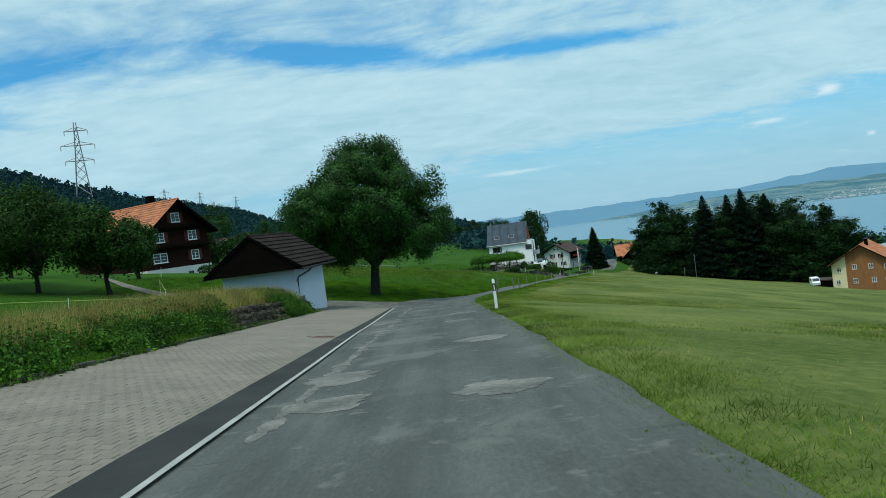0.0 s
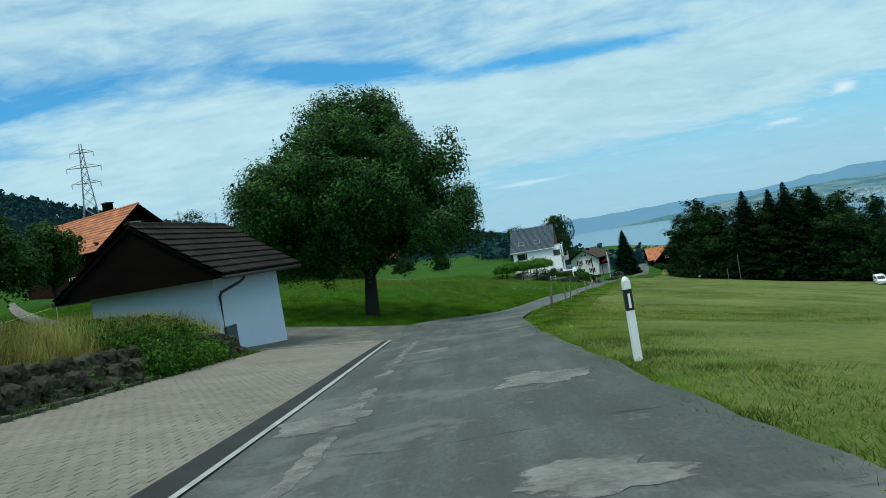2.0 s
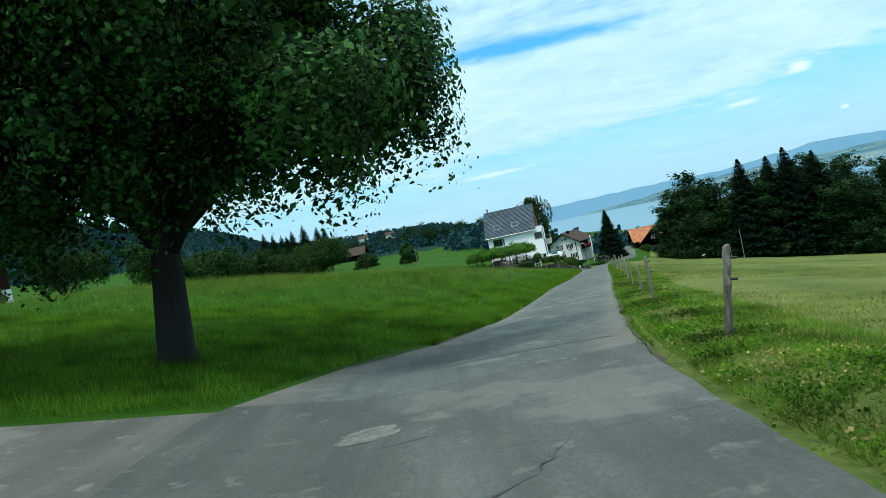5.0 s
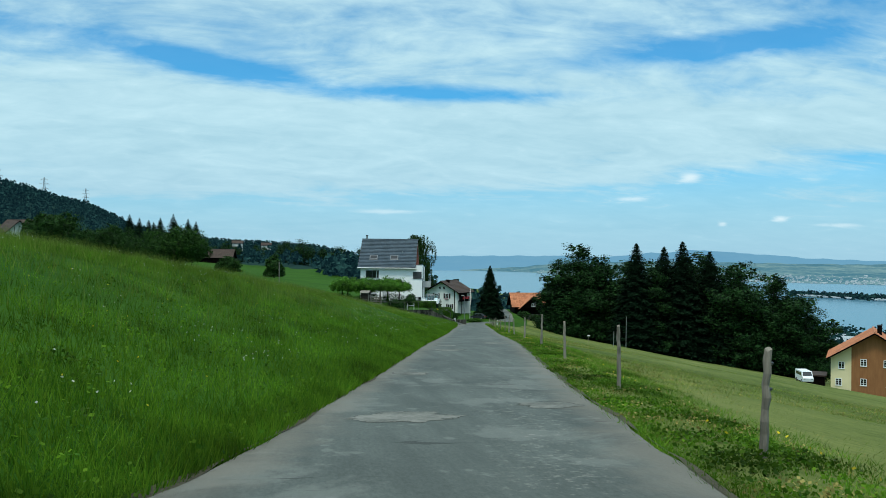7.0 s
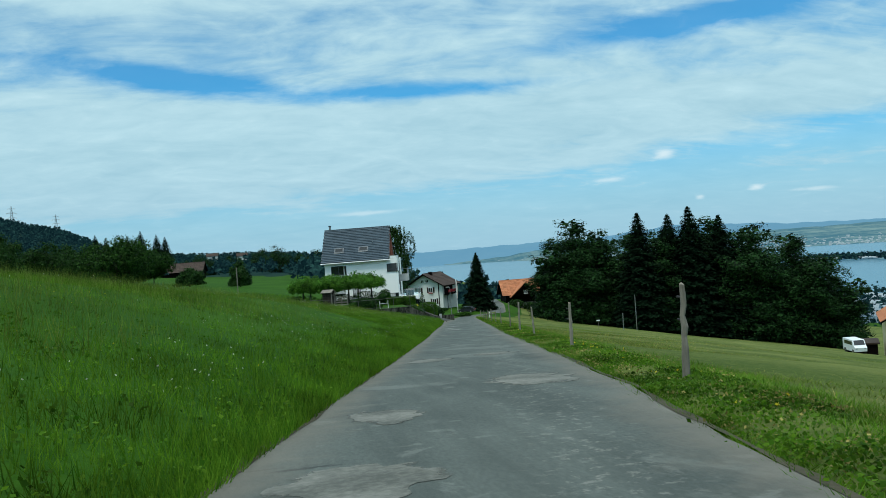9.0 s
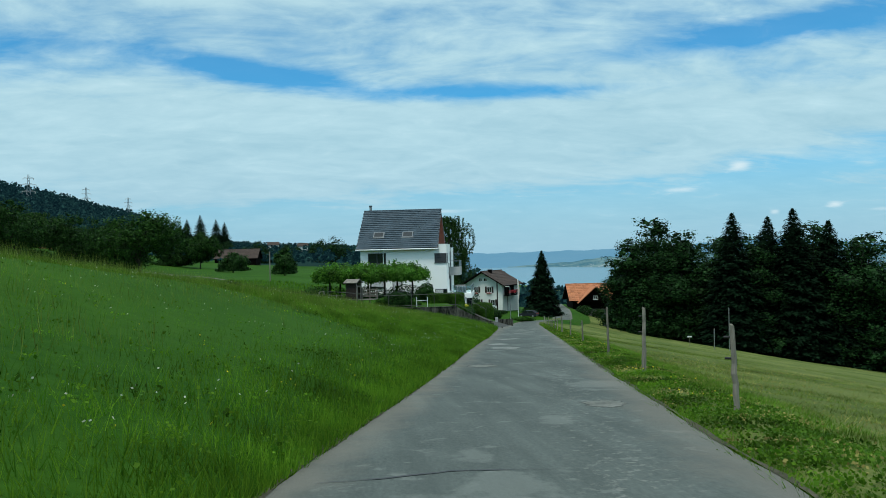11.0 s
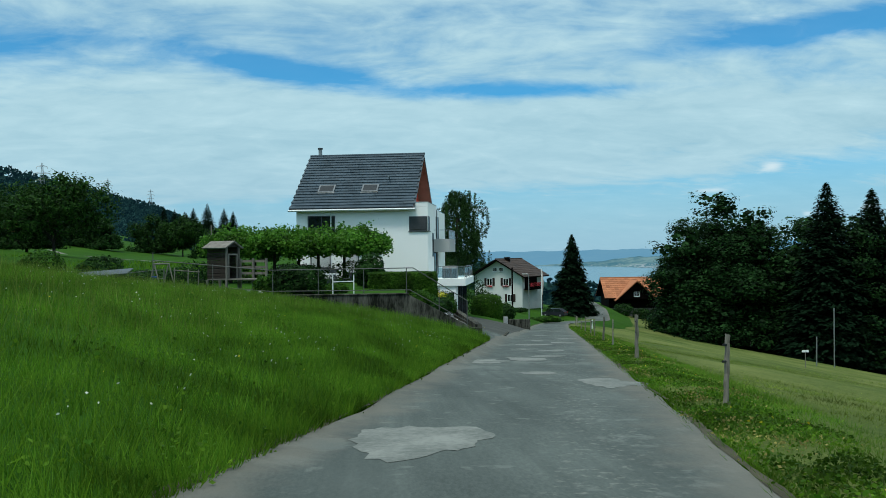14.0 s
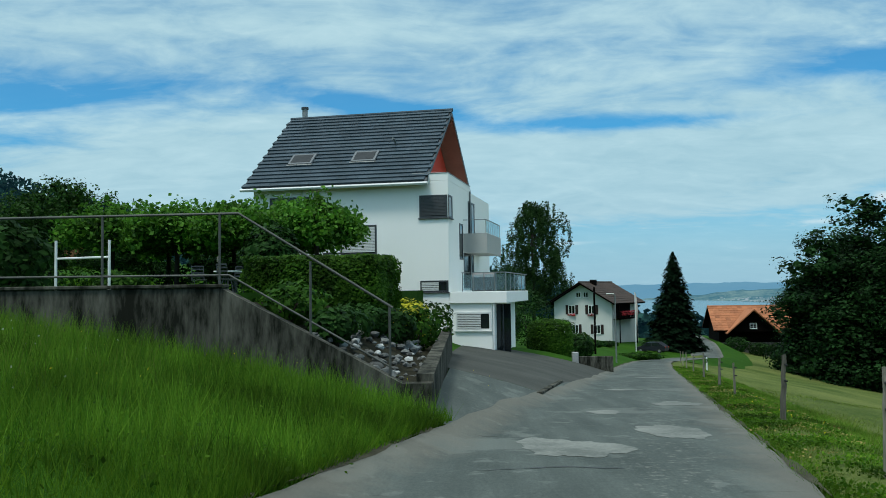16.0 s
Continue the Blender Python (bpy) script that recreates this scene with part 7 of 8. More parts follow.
for x, z in ((-4.9, 7.0), (-5.3, 4.2), (-4.7, 1.4), (-1.6, 7.6), (1.8, 7.6), (5.0, 7.4), (-1.6, 4.4), (2.2, 4.4), (5.0, 4.2), (-1.2, 0.6), (2.8, 0.6)):
    window(ch_, pose(x, -0.06 if x > -3 else 0, z), 0.95, 1.15 if z > 1 else 0.7, "cross", FRAMEWHITE, None, 0.06)
chimney(ch_, 0.8, 3.5, 11.4, 13.6)
ax = thing("garage_annex", pose(88.0, 201.5, -25.6, 0, 0, -35), "small brown annex beside the cream house", "annex")
part("wall", cube(-2.2, 1.9, 0, 5, -2, 2.4), DARKWOOD, ax)
part("roof", cube(-2.5, 2.2, -0.3, 5.3, 2.4, 2.65, 0.02), OLDTILE, ax)


def van(m, paint, label):
    t = thing("van", m, label, "van")
    bm = bmesh.new()
    prism(bm, [(-2.2, 0.35), (2.1, 0.35), (2.2, 0.9), (1.75, 1.25), (1.3, 1.95), (-2.1, 2.0), (-2.25, 1.7)], -0.85, 0.85, "x")
    part("body", bm, paint, t)
    for s in (-1, 1):
        part("side_window", cube(s * 0.855 - 0.008, s * 0.855 + 0.008, -1.6, 1.2, 1.25, 1.75), GLASS, t)
        for y in (-1.45, 1.45):
            wh_ = part("wheel", pipe([(s * 0.7, y, 0.33), (s * 0.87, y, 0.33)], 0.33, 14), RUBBER, t)
            part("rim", pipe([(s * 0.872, y, 0.33), (s * 0.885, y, 0.33)], 0.19, 12), STEEL, wh_)
    bm = bmesh.new()
    vs = [bm.verts.new(p) for p in ((-0.75, 1.78, 1.27), (0.75, 1.78, 1.27), (0.7, 1.36, 1.9), (-0.7, 1.36, 1.9))]
    bm.faces.new(vs)
    part("windscreen", bm, GLASS, t)
    for s in (-1, 1):
        part("headlight", cube(s * 0.6 - 0.14, s * 0.6 + 0.14, 2.12, 2.19, 0.72, 0.9, 0.01), STEEL, t)
    return t


van(pose(85.4, 199.8, ground_at(85.4, 199.8) + 0.1, 0, 0, 165), WHITEPAINT, "small white van parked by the annex")


def car(m, paint, label):
    t = thing("car", m, label, "car")
    bm = bmesh.new()
    prism(bm, [(-2.05, 0.3), (2.05, 0.3), (2.1, 0.75), (1.2, 0.9), (0.5, 1.42), (-1.1, 1.45), (-1.9, 0.95), (-2.1, 0.85)], -0.86, 0.86, "x")
    part("body", bm, paint, t)
    for s in (-1, 1):
        bm = bmesh.new()
        prism(bm, [(-1.5, 0.95), (1.0, 0.92), (0.42, 1.36), (-1.05, 1.38)], s * 0.862, s * 0.872, "x")
        part("side_window", bm, GLASS, t)
        for y in (-1.3, 1.3):
            wh_ = part("wheel", pipe([(s * 0.7, y, 0.31), (s * 0.88, y, 0.31)], 0.31, 14), RUBBER, t)
            part("rim", pipe([(s * 0.882, y, 0.31), (s * 0.892, y, 0.31)], 0.18, 12), STEEL, wh_)
        part("tail_light", cube(s * 0.65 - 0.15, s * 0.65 + 0.15, -2.13, -2.06, 0.7, 0.85, 0.01), REDWOOD, t)
    return t


car(pose(46.8, 290, ground_at(46.8, 290) + 0.05, 0, 0, 60), DARKPAINT, "dark parked car below the spruce")
van(pose(-31.5, 50.5, ground_at(-31.5, 50.5) + 0.05, 0, 0, 70), BLUEPAINT, "blue vehicle parked under the apple trees")

# the dark farmhouse
DH = pose(-32.1, 102.4, -1.4, 0, 0, 52)
dh = gabled("dark_farmhouse", DH, 9.0, 15, 6.4, 10.0, FARMWOOD, ORANGETILE, "tall dark wooden farmhouse with white windows and an orange roof", 0.9, 1.3, 22, 14, 0.04, base=2.5, plinth=1.9, plinth_m=OLDWHITE, whole=150)
for x, z, w in ((-2.6, 3.2, 1.9), (2.3, 3.2, 1.1), (-2.4, 5.6, 1.3), (2.2, 5.6, 1.2), (0.1, 7.9, 1.2)):
    window(dh, pose(x, -0.01, z), w, 1.15, "cross", FRAMEWHITE, None, 0.09, REDSHUTTER if w < 1.4 else None)
for z in (4.5, 6.75):
    r = part("eaves_board", cube(-4.6, 4.6, -0.75, -0.02, 0, 0.09), DARKWOOD, dh, "small roof over the windows")
    r.matrix_local = pose(0, 0, z, 20, 0, 0)
for x in (-1.6, 1.4):
    window(dh, pose(x, -0.04, 0.9), 0.7, 0.7, "double", FRAMEGREY, None, 0.05)
window(dh, pose(-4.54, 5, 3.4, 0, 0, -90), 1.2, 1.1, "cross", FRAMEWHITE, None, 0.08)
chimney(dh, 0.4, 5.0, 9.4, 11.0, 0.4)
shrub("farm_shrub", (-27.2, 98.0, ground_at(-27.2, 98.0)), 3.2, 1.6, 1.2, 900, 0.22, LEAF_DARK, "dark shrubs along the farmhouse wall", 60)

# farm buildings on the upper slope
f3 = gabled("farm_barn", pose(-40, 553, -9.0, 0, 0, 84), 11, 21, 4.4, 8.6, DARKWOOD, OLDTILE, "low brown-roofed farm building on the upper meadow", 1.0, 1.0, 16, 8, 0.04, base=8, whole=60)
part("plinth_wall", cube(5.504, 5.6, 0, 21, -6, 1.8), OLDWHITE, f3)
f4 = gabled("farm_barn", pose(-106.5, 408, ground_at(-106.5, 408) - 0.5, 0, 0, 34), 9, 13, 4.2, 8.4, OLDWHITE, OLDTILE, "white and dark timbered farmhouse high on the slope", 1.1, 1.1, 16, 8, 0.04, whole=60, plinth=1.6, plinth_m=OLDWHITE)
window(f4, pose(-1.5, 0, 3.0), 1.2, 1.1, "cross", FRAMEWHITE)
window(f4, pose(1.5, 0, 3.0), 1.2, 1.1, "cross", FRAMEWHITE, None, 0.06, SHUTTER)
for k in range(5):
    part("timber", cube(-3.2 + k * 1.6 - 0.1, -3.2 + k * 1.6 + 0.1, -0.04, -0.003, 4.2, 7.6 - abs(-3.2 + k * 1.6) * 0.95), DARKWOOD, f4)
gabled("farm_barn", pose(-101, 426, ground_at(-101, 426) + 0.5, 0, 0, 70), 10, 18, 6.0, 9.4, BROWNWOOD, OLDTILE, "orange-brown boarded barn behind the timbered house", 1.0, 1.0, 16, 8, 0.04, base=5, whole=60)
for i, (a, d, z, w) in enumerate(((-3.9, 920, 3.5, 10), (-2.2, 900, 1.5, 9))):
    x, y = math.sin(radians(a)) * d, math.cos(radians(a)) * d
    t = gabled("hilltop_house", pose(x, y, z, 0, 0, 90 - a), 9, w, 4.5, 7.0, OLDWHITE, OLDTILE, "pale house far up on the hill", 0.6, 0.6, 8, 5, 0, base=12, whole=0, group="houses on the hill")
    for k in range(int(w // 4)):
        window(t, pose(4.52, 2 + k * 4, 2.8, 0, 0, 90), 1.6, 1.6, "one", FRAMEWHITE)

# ---- the garage at the roadside ----
gg = thing("garage", pose(-9.97, 45.56, -2.36, 0, 0, -5.2), "pale rendered garage with a dark gable and brown tiled roof", "garage")
part("wall", cube(-1.97, 1.97, -0.75, 5.55, -0.9, 2.75), BLUEWHITE, gg, "pale bluish rendered walls")
bm = bmesh.new()
prism(bm, [(-2.6, 2.36), (2.55, 2.36), (0, 4.22)], -1.5, -0.77, "y")
part("gable", bm, DARKWOOD, gg, "black-stained boarded gable that juts out")
bm = bmesh.new()
prism(bm, [(-1.97, 2.752), (1.97, 2.752), (0, 4.2)], 5.35, 5.55, "y")
part("gable", bm, DARKWOOD, gg)
GP = math.degrees(math.atan2(1.88, 2.63))
GRUN = math.hypot(1.88, 2.63)
for s in (1, -1):
    r = part("roof", cube(0, 7.9, -0.02, GRUN + 0.06, -0.1, 0.0), DARKWOOD, gg, "roof slope on dark boards")
    r.matrix_local = slope(s * 2.65, -1.57 if s > 0 else 6.33, 2.45, 90 if s > 0 else -90, GP)
    tile_field(r, "roof_tile", Matrix.Identity(4), -0.05, 7.95, GRUN + 0.06, 26, 9, BROWNTILE, 0.06, 234, 0.03)
    part("gutter", pipe([(-0.05, -0.08, -0.05), (7.95, -0.08, -0.05)], 0.06), DARKPIPE, r, "dark half-round gutter")
for k in range(17):
    part("ridge_tile", pipe([(0, -1.57 + k * 0.46, 4.36), (0, -1.07 + k * 0.46, 4.34)], 0.11), BROWNTILE, gg)
part("downpipe", pipe([(2.62, 0.28, 2.38), (2.6, 0.28, 2.26), (2.5, 0.16, 2.16), (2.1, -0.5, 1.93), (2.05, -0.56, 1.8), (2.05, -0.56, 0.2), (2.05, -0.56, -0.3)], 0.045), DARKPIPE, gg, "dark bent downpipe")
part("cabinet", cube(1.974, 2.08, -0.48, 0.36, -0.15, 0.86, 0.01), FRAMEGREY, gg, "grey meter cabinet on the wall")

# ---- the bank with its boulder wall ----
def bank_at(y, f):
    """Place on the bank at a distance along the lane; f: 0 at the kerb, 1 at the meadow."""
    h = np.interp(y, [6, 14, 24, 30, 42, 44.4], [0.06, 0.22, 0.5, 0.66, 0.7, 0.5])
    prof = np.interp(f, [0, 0.05, 0.2, 0.36, 0.6, 1.0], [0, 0.12, 0.75, 1.0, 0.95, 0.35])
    x = road_x(y) - 5.9 - 0.008 * y - f * 4.2
    return x, land(x, y) + h * prof


def bank():
    """Raised bank behind the kerb: an earth strip from the kerb up to the meadow."""
    ys = np.arange(6, 44.5, 0.5)[:, None] + np.zeros((1, 13))
    f = np.linspace(0, 1, 13)[None] + 0 * ys
    X, Z = bank_at(ys, f)
    Z = Z - 0.04 + np.array([[noise.noise((a, b, 3)) * 0.12 for a, b in zip(r1, r2)] for r1, r2 in zip(X, ys)]) * (f > 0.05)
    return tagged(new("bank", sheet("bank", X, ys, Z, MEADOW)), "overgrown grassy bank above the boulder wall", "bank", kind="structure")


bank()
bw = thing("boulder_wall", pose(0, 0, 0), "dark rough boulder wall overgrown with ivy", "wall", kind="structure")
pr = random.Random(9)
for row, (back, lift) in enumerate(((0.0, 0.06), (0.1, 0.31), (0.24, 0.55))):
    y = 26.5 + row * 0.9
    while y < 43.6:
        s = pr.uniform(0.2, 0.4)
        bm = bmesh.new()
        bmesh.ops.create_icosphere(bm, subdivisions=3, radius=1.0)
        sh = Vector((pr.uniform(0, 50), 0, 0))
        for v in bm.verts:
            block = v.co / max(abs(v.co.x), abs(v.co.y), abs(v.co.z))
            k = 1 + 0.3 * noise.noise(v.co * 1.3 + sh) + 0.2 * noise.noise(v.co * 3.1 + sh) + 0.08 * noise.noise(v.co * 7 + sh)
            v.co = (v.co * 0.55 + block * 0.4) * k
            v.co = Vector((v.co.x * 0.24, v.co.y * s * 1.05, v.co.z * 0.19))
        x, z = bank_at(y, 0.0)
        bmesh.ops.translate(bm, verts=bm.verts, vec=(float(x) - 0.14 - back + pr.uniform(-0.06, 0.06), y, float(z) + lift * float(np.interp(y, [26, 30, 42, 44], [0.7, 1, 1, 0.8])) + pr.uniform(-0.03, 0.03)))
        part("boulder", bm, STONE, bw)
        y += s * 1.95


def creepers():
    """Ivy and brambles that hang over the bank: leaves in clumps on its face."""
    rng = np.random.default_rng(23)
    k = 5200
    y = np.concatenate([rng.uniform(5, 44.3, 3700), rng.uniform(36.2, 41.8, 1500)])
    f = rng.random(k) ** 1.2 * 0.62
    keep = np.array([noise.noise((a * 0.45, b * 7, 2)) for a, b in zip(y, f)]) + rng.normal(0, 0.15, k) + np.interp(y, [6, 25, 28, 35.6, 36.8, 40.6, 41.6, 44], [0.05, 0.1, -0.42, -0.45, 0.6, 0.6, -0.45, -0.4]) > 0.0
    y, f = y[keep], f[keep]
    x, z = bank_at(y, f)
    c = np.stack([x + rng.uniform(0, 0.22, len(y)), y, z + rng.uniform(0.02, 0.3, len(y))], -1)
    pts = np.repeat(c, 60, 0) + rng.normal(0, 1, (len(c) * 60, 3)).clip(-1.8, 1.8) * (0.17, 0.2, 0.13)
    half = rng.random(len(pts)) < 0.55
    tagged(new("ivy", raw("ivy", leaves(rng, pts[half], 0.06, 0.8, 0.2), 4, LEAF_IVY)), "green ivy and brambles over the bank", "ivy", kind="stuff")
    tagged(new("ivy", raw("ivy", leaves(rng, pts[~half], 0.055, 0.8, 0.2), 4, LEAF_HEDGE)), "dark ivy over the boulders", "ivy", kind="stuff")


creepers()
pr = random.Random(19)
for i in range(8):
    y = 9 + i * 2.9
    x, z = bank_at(y, pr.uniform(0.12, 0.45))
    shrub("bramble", (float(x), y, float(z) - 0.15), pr.uniform(0.7, 1.3), pr.uniform(0.7, 1.2), pr.uniform(0.35, 0.65), 1100, 0.085, LEAF_IVY if i % 2 else LEAF_HEDGE, "leafy brambles growing over the bank", 500 + i, group="brambles on the bank")

# ---- roadside posts ----
def delineator(x, y, h=1.0):
    t = thing("delineator_post", pose(x, y, ground_at(x, y), 0, 0, 12) @ Matrix.Diagonal((0.8, 0.8, 1, 1)), "white plastic roadside post with a black band", "road post", "delineator posts")
    bm = bmesh.new()
    prism(bm, [(-0.06, -0.05), (0.06, -0.05), (0.045, 0.06), (-0.045, 0.06)], -0.2, h * 0.60, "z")
    part("shaft", bm, POSTWHITE, t)
    bm = bmesh.new()
    prism(bm, [(-0.062, -0.052), (0.062, -0.052), (0.047, 0.062), (-0.047, 0.062)], h * 0.602, h * 0.85, "z")
    band = part("band", bm, POSTBLACK, t, "black band")
    part("reflector", cube(-0.02, 0.02, -0.058, -0.053, h * 0.63, h * 0.80), POSTWHITE, band, "pale reflector strip")
    bm = bmesh.new()
    prism(bm, [(-0.06, -0.05), (0.06, -0.05), (0.045, 0.06), (-0.045, 0.06)], h * 0.852, h * 0.95, "z")
    bmesh.ops.create_uvsphere(bm, u_segments=10, v_segments=6, radius=0.056, matrix=pose(0, 0, h * 0.95))
    part("cap", bm, POSTWHITE, t)


delineator(1.5, 29.8, 1.07)
delineator(40.0, 236, 1.0)

POSTS = ((57.4, 1.1, 9, 0.07), (69, 1.1, 2, 0.06), (73.7, 0.95, 1, 0.055), (80.8, 1.1, -2, 0.05), (90, 1.05, 1, 0.05), (99.1, 1.2, -2, 0.055), (110, 1.1, 0, 0.06), (121, 1.1, 2, 0.05), (129, 1.42, -1, 0.06), (136.6, 1.48, 1, 0.05), (147.8, 0.95, 1, 0.05),
         (158.6, 0.92, -4, 0.05), (170.7, 1.2, -1, 0.078), (180.6, 1.05, 0, 0.04), (187.3, 1.15, 2, 0.065), (196.3, 0.9, 0, 0.045), (202, 1.0, 1, 0.06), (211, 1.15, 0, 0.06), (221, 1.0, 1, 0.05), (231, 1.1, -2, 0.05), (241, 1.1, 1, 0.05), (251, 1.1, 0, 0.05))
for i, (y, h, ln, r) in enumerate(POSTS):
    x = float(road_x(y)) + 2.72
    t = thing("fence_post", pose(x, y, ground_at(x, y), random.Random(i).uniform(-2, 2), ln, 20 * i), "weathered grey wooden pasture post on the verge", "fence post", "pasture fence posts")
    bm = bmesh.new()
    tube(bm, [(0, 0, -0.3)] + [(0.35 * r * noise.noise((i, k * 0.9, 1)), 0.35 * r * noise.noise((i, k * 0.9, 5)), h * k / 9) for k in range(10)], [r * 0.78] + [r * (0.76 - 0.018 * k + 0.14 * noise.noise((i, k * 1.7, 9))) for k in range(10)], 11)
    for v in bm.verts:
        a_ = math.atan2(v.co.y, v.co.x)
        v.co += Vector((v.co.x, v.co.y, 0)) * 0.35 * noise.noise((math.cos(a_) * 2.5, math.sin(a_) * 2.5 + i, v.co.z * 1.2))
        if v.co.z > h * 0.97:
            v.co.z += 0.5 * v.co.x + 0.3 * r * noise.noise((a_ * 2, i, 0))
    part("stake", bm, STAKEWOOD, t)
    for z in (h * 0.62, h * 0.86):
        ins = part("insulator", pipe([(r * 0.65, 0, z), (r + 0.06, 0, z)], 0.016, 6), POSTBLACK, t, "black wire insulator")
for x, y, h in ((70.5, 243.5, 7.0), (66.0, 239.0, 3.2)):
    t = thing("meadow_pole", pose(x, y, ground_at(x, y)), "thin pale pole at the meadow's lower edge", "pole", "poles below the meadow")
    part("pole", pipe([(0, 0, -0.3), (0.05, 0, h)], 0.07, 7), STEEL, t)
for x, y in ((52.0, 214.0),):
    t = thing("meadow_stake", pose(x, y, ground_at(x, y)), "short stake with a small white board in the meadow", "stake")
    part("stake", pipe([(0, 0, -0.2), (0, 0, 1.25)], 0.03, 6), GREYWOOD, t)
    part("board", cube(-0.28, 0.28, -0.015, 0.015, 1.2, 1.38), POSTWHITE, t)

# electric fence tape on the farm meadow
ef = thing("pasture_tape", pose(0, 0, 0), "white electric pasture tape on thin stakes", "fence")
line = [(-11.6, 16), (-10.9, 24), (-10.7, 30), (-12.5, 37), (-15.5, 46), (-20.5, 60), (-25, 74)]
pts = []
for x, y in line:
    z = ground_at(x, y) + 0.35
    part("stake", pipe([(x, y, z - 0.6), (x + 0.09, y, z + 0.65)], 0.012, 6), POSTWHITE, ef)
    pts.append((x + 0.085, y, z + 0.58))
part("tape", pipe(pts, 0.006, 5), TAPE, ef, "thin yellow tape")

# ---- lamp, flagpole, pylons ----
lp = thing("street_lamp", pose(34.7, 244.3, ground_at(34.7, 244.3)), "slim grey street lamp at the bend of the lane", "street lamp")
part("pole", tube(bmesh.new(), [(0, 0, -0.3), (0, 0, 3.2), (0, 0, 5.7)], [0.07, 0.06, 0.045], 8), STEEL, lp)
part("arm", pipe([(0, 0, 5.6), (-0.15, -0.05, 5.74), (-0.4, -0.15, 5.76)], 0.03), STEEL, lp)
part("head", cube(-0.75, -0.12, -0.26, -0.02, 5.73, 5.82, 0.03), OLDWHITE, lp, "flat pale lamp head")
fp = thing("flagpole", pose(44.1, 287, ground_at(44.1, 287)), "white pole with a furled cloth beside the old house", "flagpole")
part("pole", pipe([(0, 0, -0.3), (0, 0, 7.8)], 0.06), POSTWHITE, fp)
part("cloth", tube(bmesh.new(), [(0.1, 0, 7.6), (0.18, 0, 5.5), (0.12, 0, 3.4)], [0.05, 0.2, 0.08], 6), FLAG, fp, "furled faded cloth")
tp = thing("telegraph_pole", pose(34.4, 255, ground_at(34.4, 255)), "dark wooden telegraph pole by the lane", "pole")
part("pole", pipe([(0, 0, -0.3), (0, 0, 6.4)], 0.1), DARKWOOD, tp)
tp2 = thing("telegraph_pole", pose(-4.7, 262, ground_at(-4.7, 262)), "grey wooden pole on the upper meadow", "pole")
part("pole", pipe([(0, 0, -0.3), (0, 0, 5.2)], 0.1), GREYWOOD, tp2)


def pylon(x, y, z, h, turn):
    """A lattice mast with three pairs of arms."""
    t = thing("pylon", pose(x, y, z, 0, 0, turn), "grey steel lattice power pylon on the hill", "pylon", "power pylons")
    b, tw = h * 0.085, h * 0.012
    r = h * 0.0045
    wid = lambda f: b * (1 - f) ** 1.3 + tw
    for sx in (-1, 1):
        for sy in (-1, 1):
            part("leg", tube(bmesh.new(), [(sx * wid(f), sy * wid(f), h * f) for f in (0, 0.35, 0.7, 1)], [r] * 4, 4), STEEL, t)
    bm = bmesh.new()
    lv = [0, 0.14, 0.27, 0.39, 0.5, 0.6, 0.69, 0.78, 0.87, 0.95]
    for f0, f1 in zip(lv, lv[1:]):
        for s in (-1, 1):
            w0, w1 = wid(f0), wid(f1)
            for p in (((-w0, s * w0), (w1, s * w1)), ((w0, s * w0), (-w1, s * w1)), ((s * w0, -w0), (s * w1, w1)), ((s * w0, w0), (s * w1, -w1))):
                tube(bm, [(*p[0], h * f0), (*p[1], h * f1)], [r * 0.6] * 2, 3)
    part("bracing", bm, STEEL, t)
    for f, a in ((0.55, 0.16), (0.73, 0.19), (0.90, 0.13)):
        for s in (-1, 1):
            arm = part("arm", tube(bmesh.new(), [(s * tw, 0, h * (f + 0.045)), (s * h * a, 0, h * f)], [r, r * 0.7], 4), STEEL, t)
            for q in (-1, 1):
                part("strut", tube(bmesh.new(), [(0, q * tw, h * f), (s * h * a, 0, h * f)], [r, r * 0.7], 4), STEEL, arm)
            part("insulator", pipe([(s * h * a * 0.97, 0, h * f), (s * h * a * 0.97, 0, h * (f - 0.05))], r * 1.4, 5), OLDWHITE, arm)
    return t


def at_dir(a, d):
    return math.sin(radians(a)) * d, math.cos(radians(a)) * d


x, y = at_dir(-22.5, 590)
pylon(x, y, 43, 55, 20)
pylon(-475, 1699, 88, 46, 25)
pylon(-346, 1079, 52, 42, 25)
x, y = at_dir(-13.4, 1900)
pylon(x, y, 86, 40, 25)


# ---- grass ----
def grass(name, sample, n, h, w, material, label, seed, lean=0.35):
    """Loose blades over an area. sample(rng, n) gives x and y."""
    rng = np.random.default_rng(seed)
    x, y, *given = sample(rng, n)
    z = given[0] if given else land(x, y)
    hh = h * (0.55 + 0.9 * rng.random(n))
    a = rng.uniform(0, 6.28319, n)
    b = rng.normal(0, lean, (n, 2)) * hh[:, None]
    ww = w * (0.6 + 0.8 * rng.random(n))
    p = np.stack([x, y, z - 0.03], -1)
    s = np.stack([np.cos(a), np.sin(a), 0 * a], -1) * ww[:, None]
    tip = p + np.concatenate([b, hh[:, None]], 1)
    return tagged(new(name, raw(name, np.stack([p - s, p + s, tip], 1), 3, material)), label, "grass", kind="stuff")


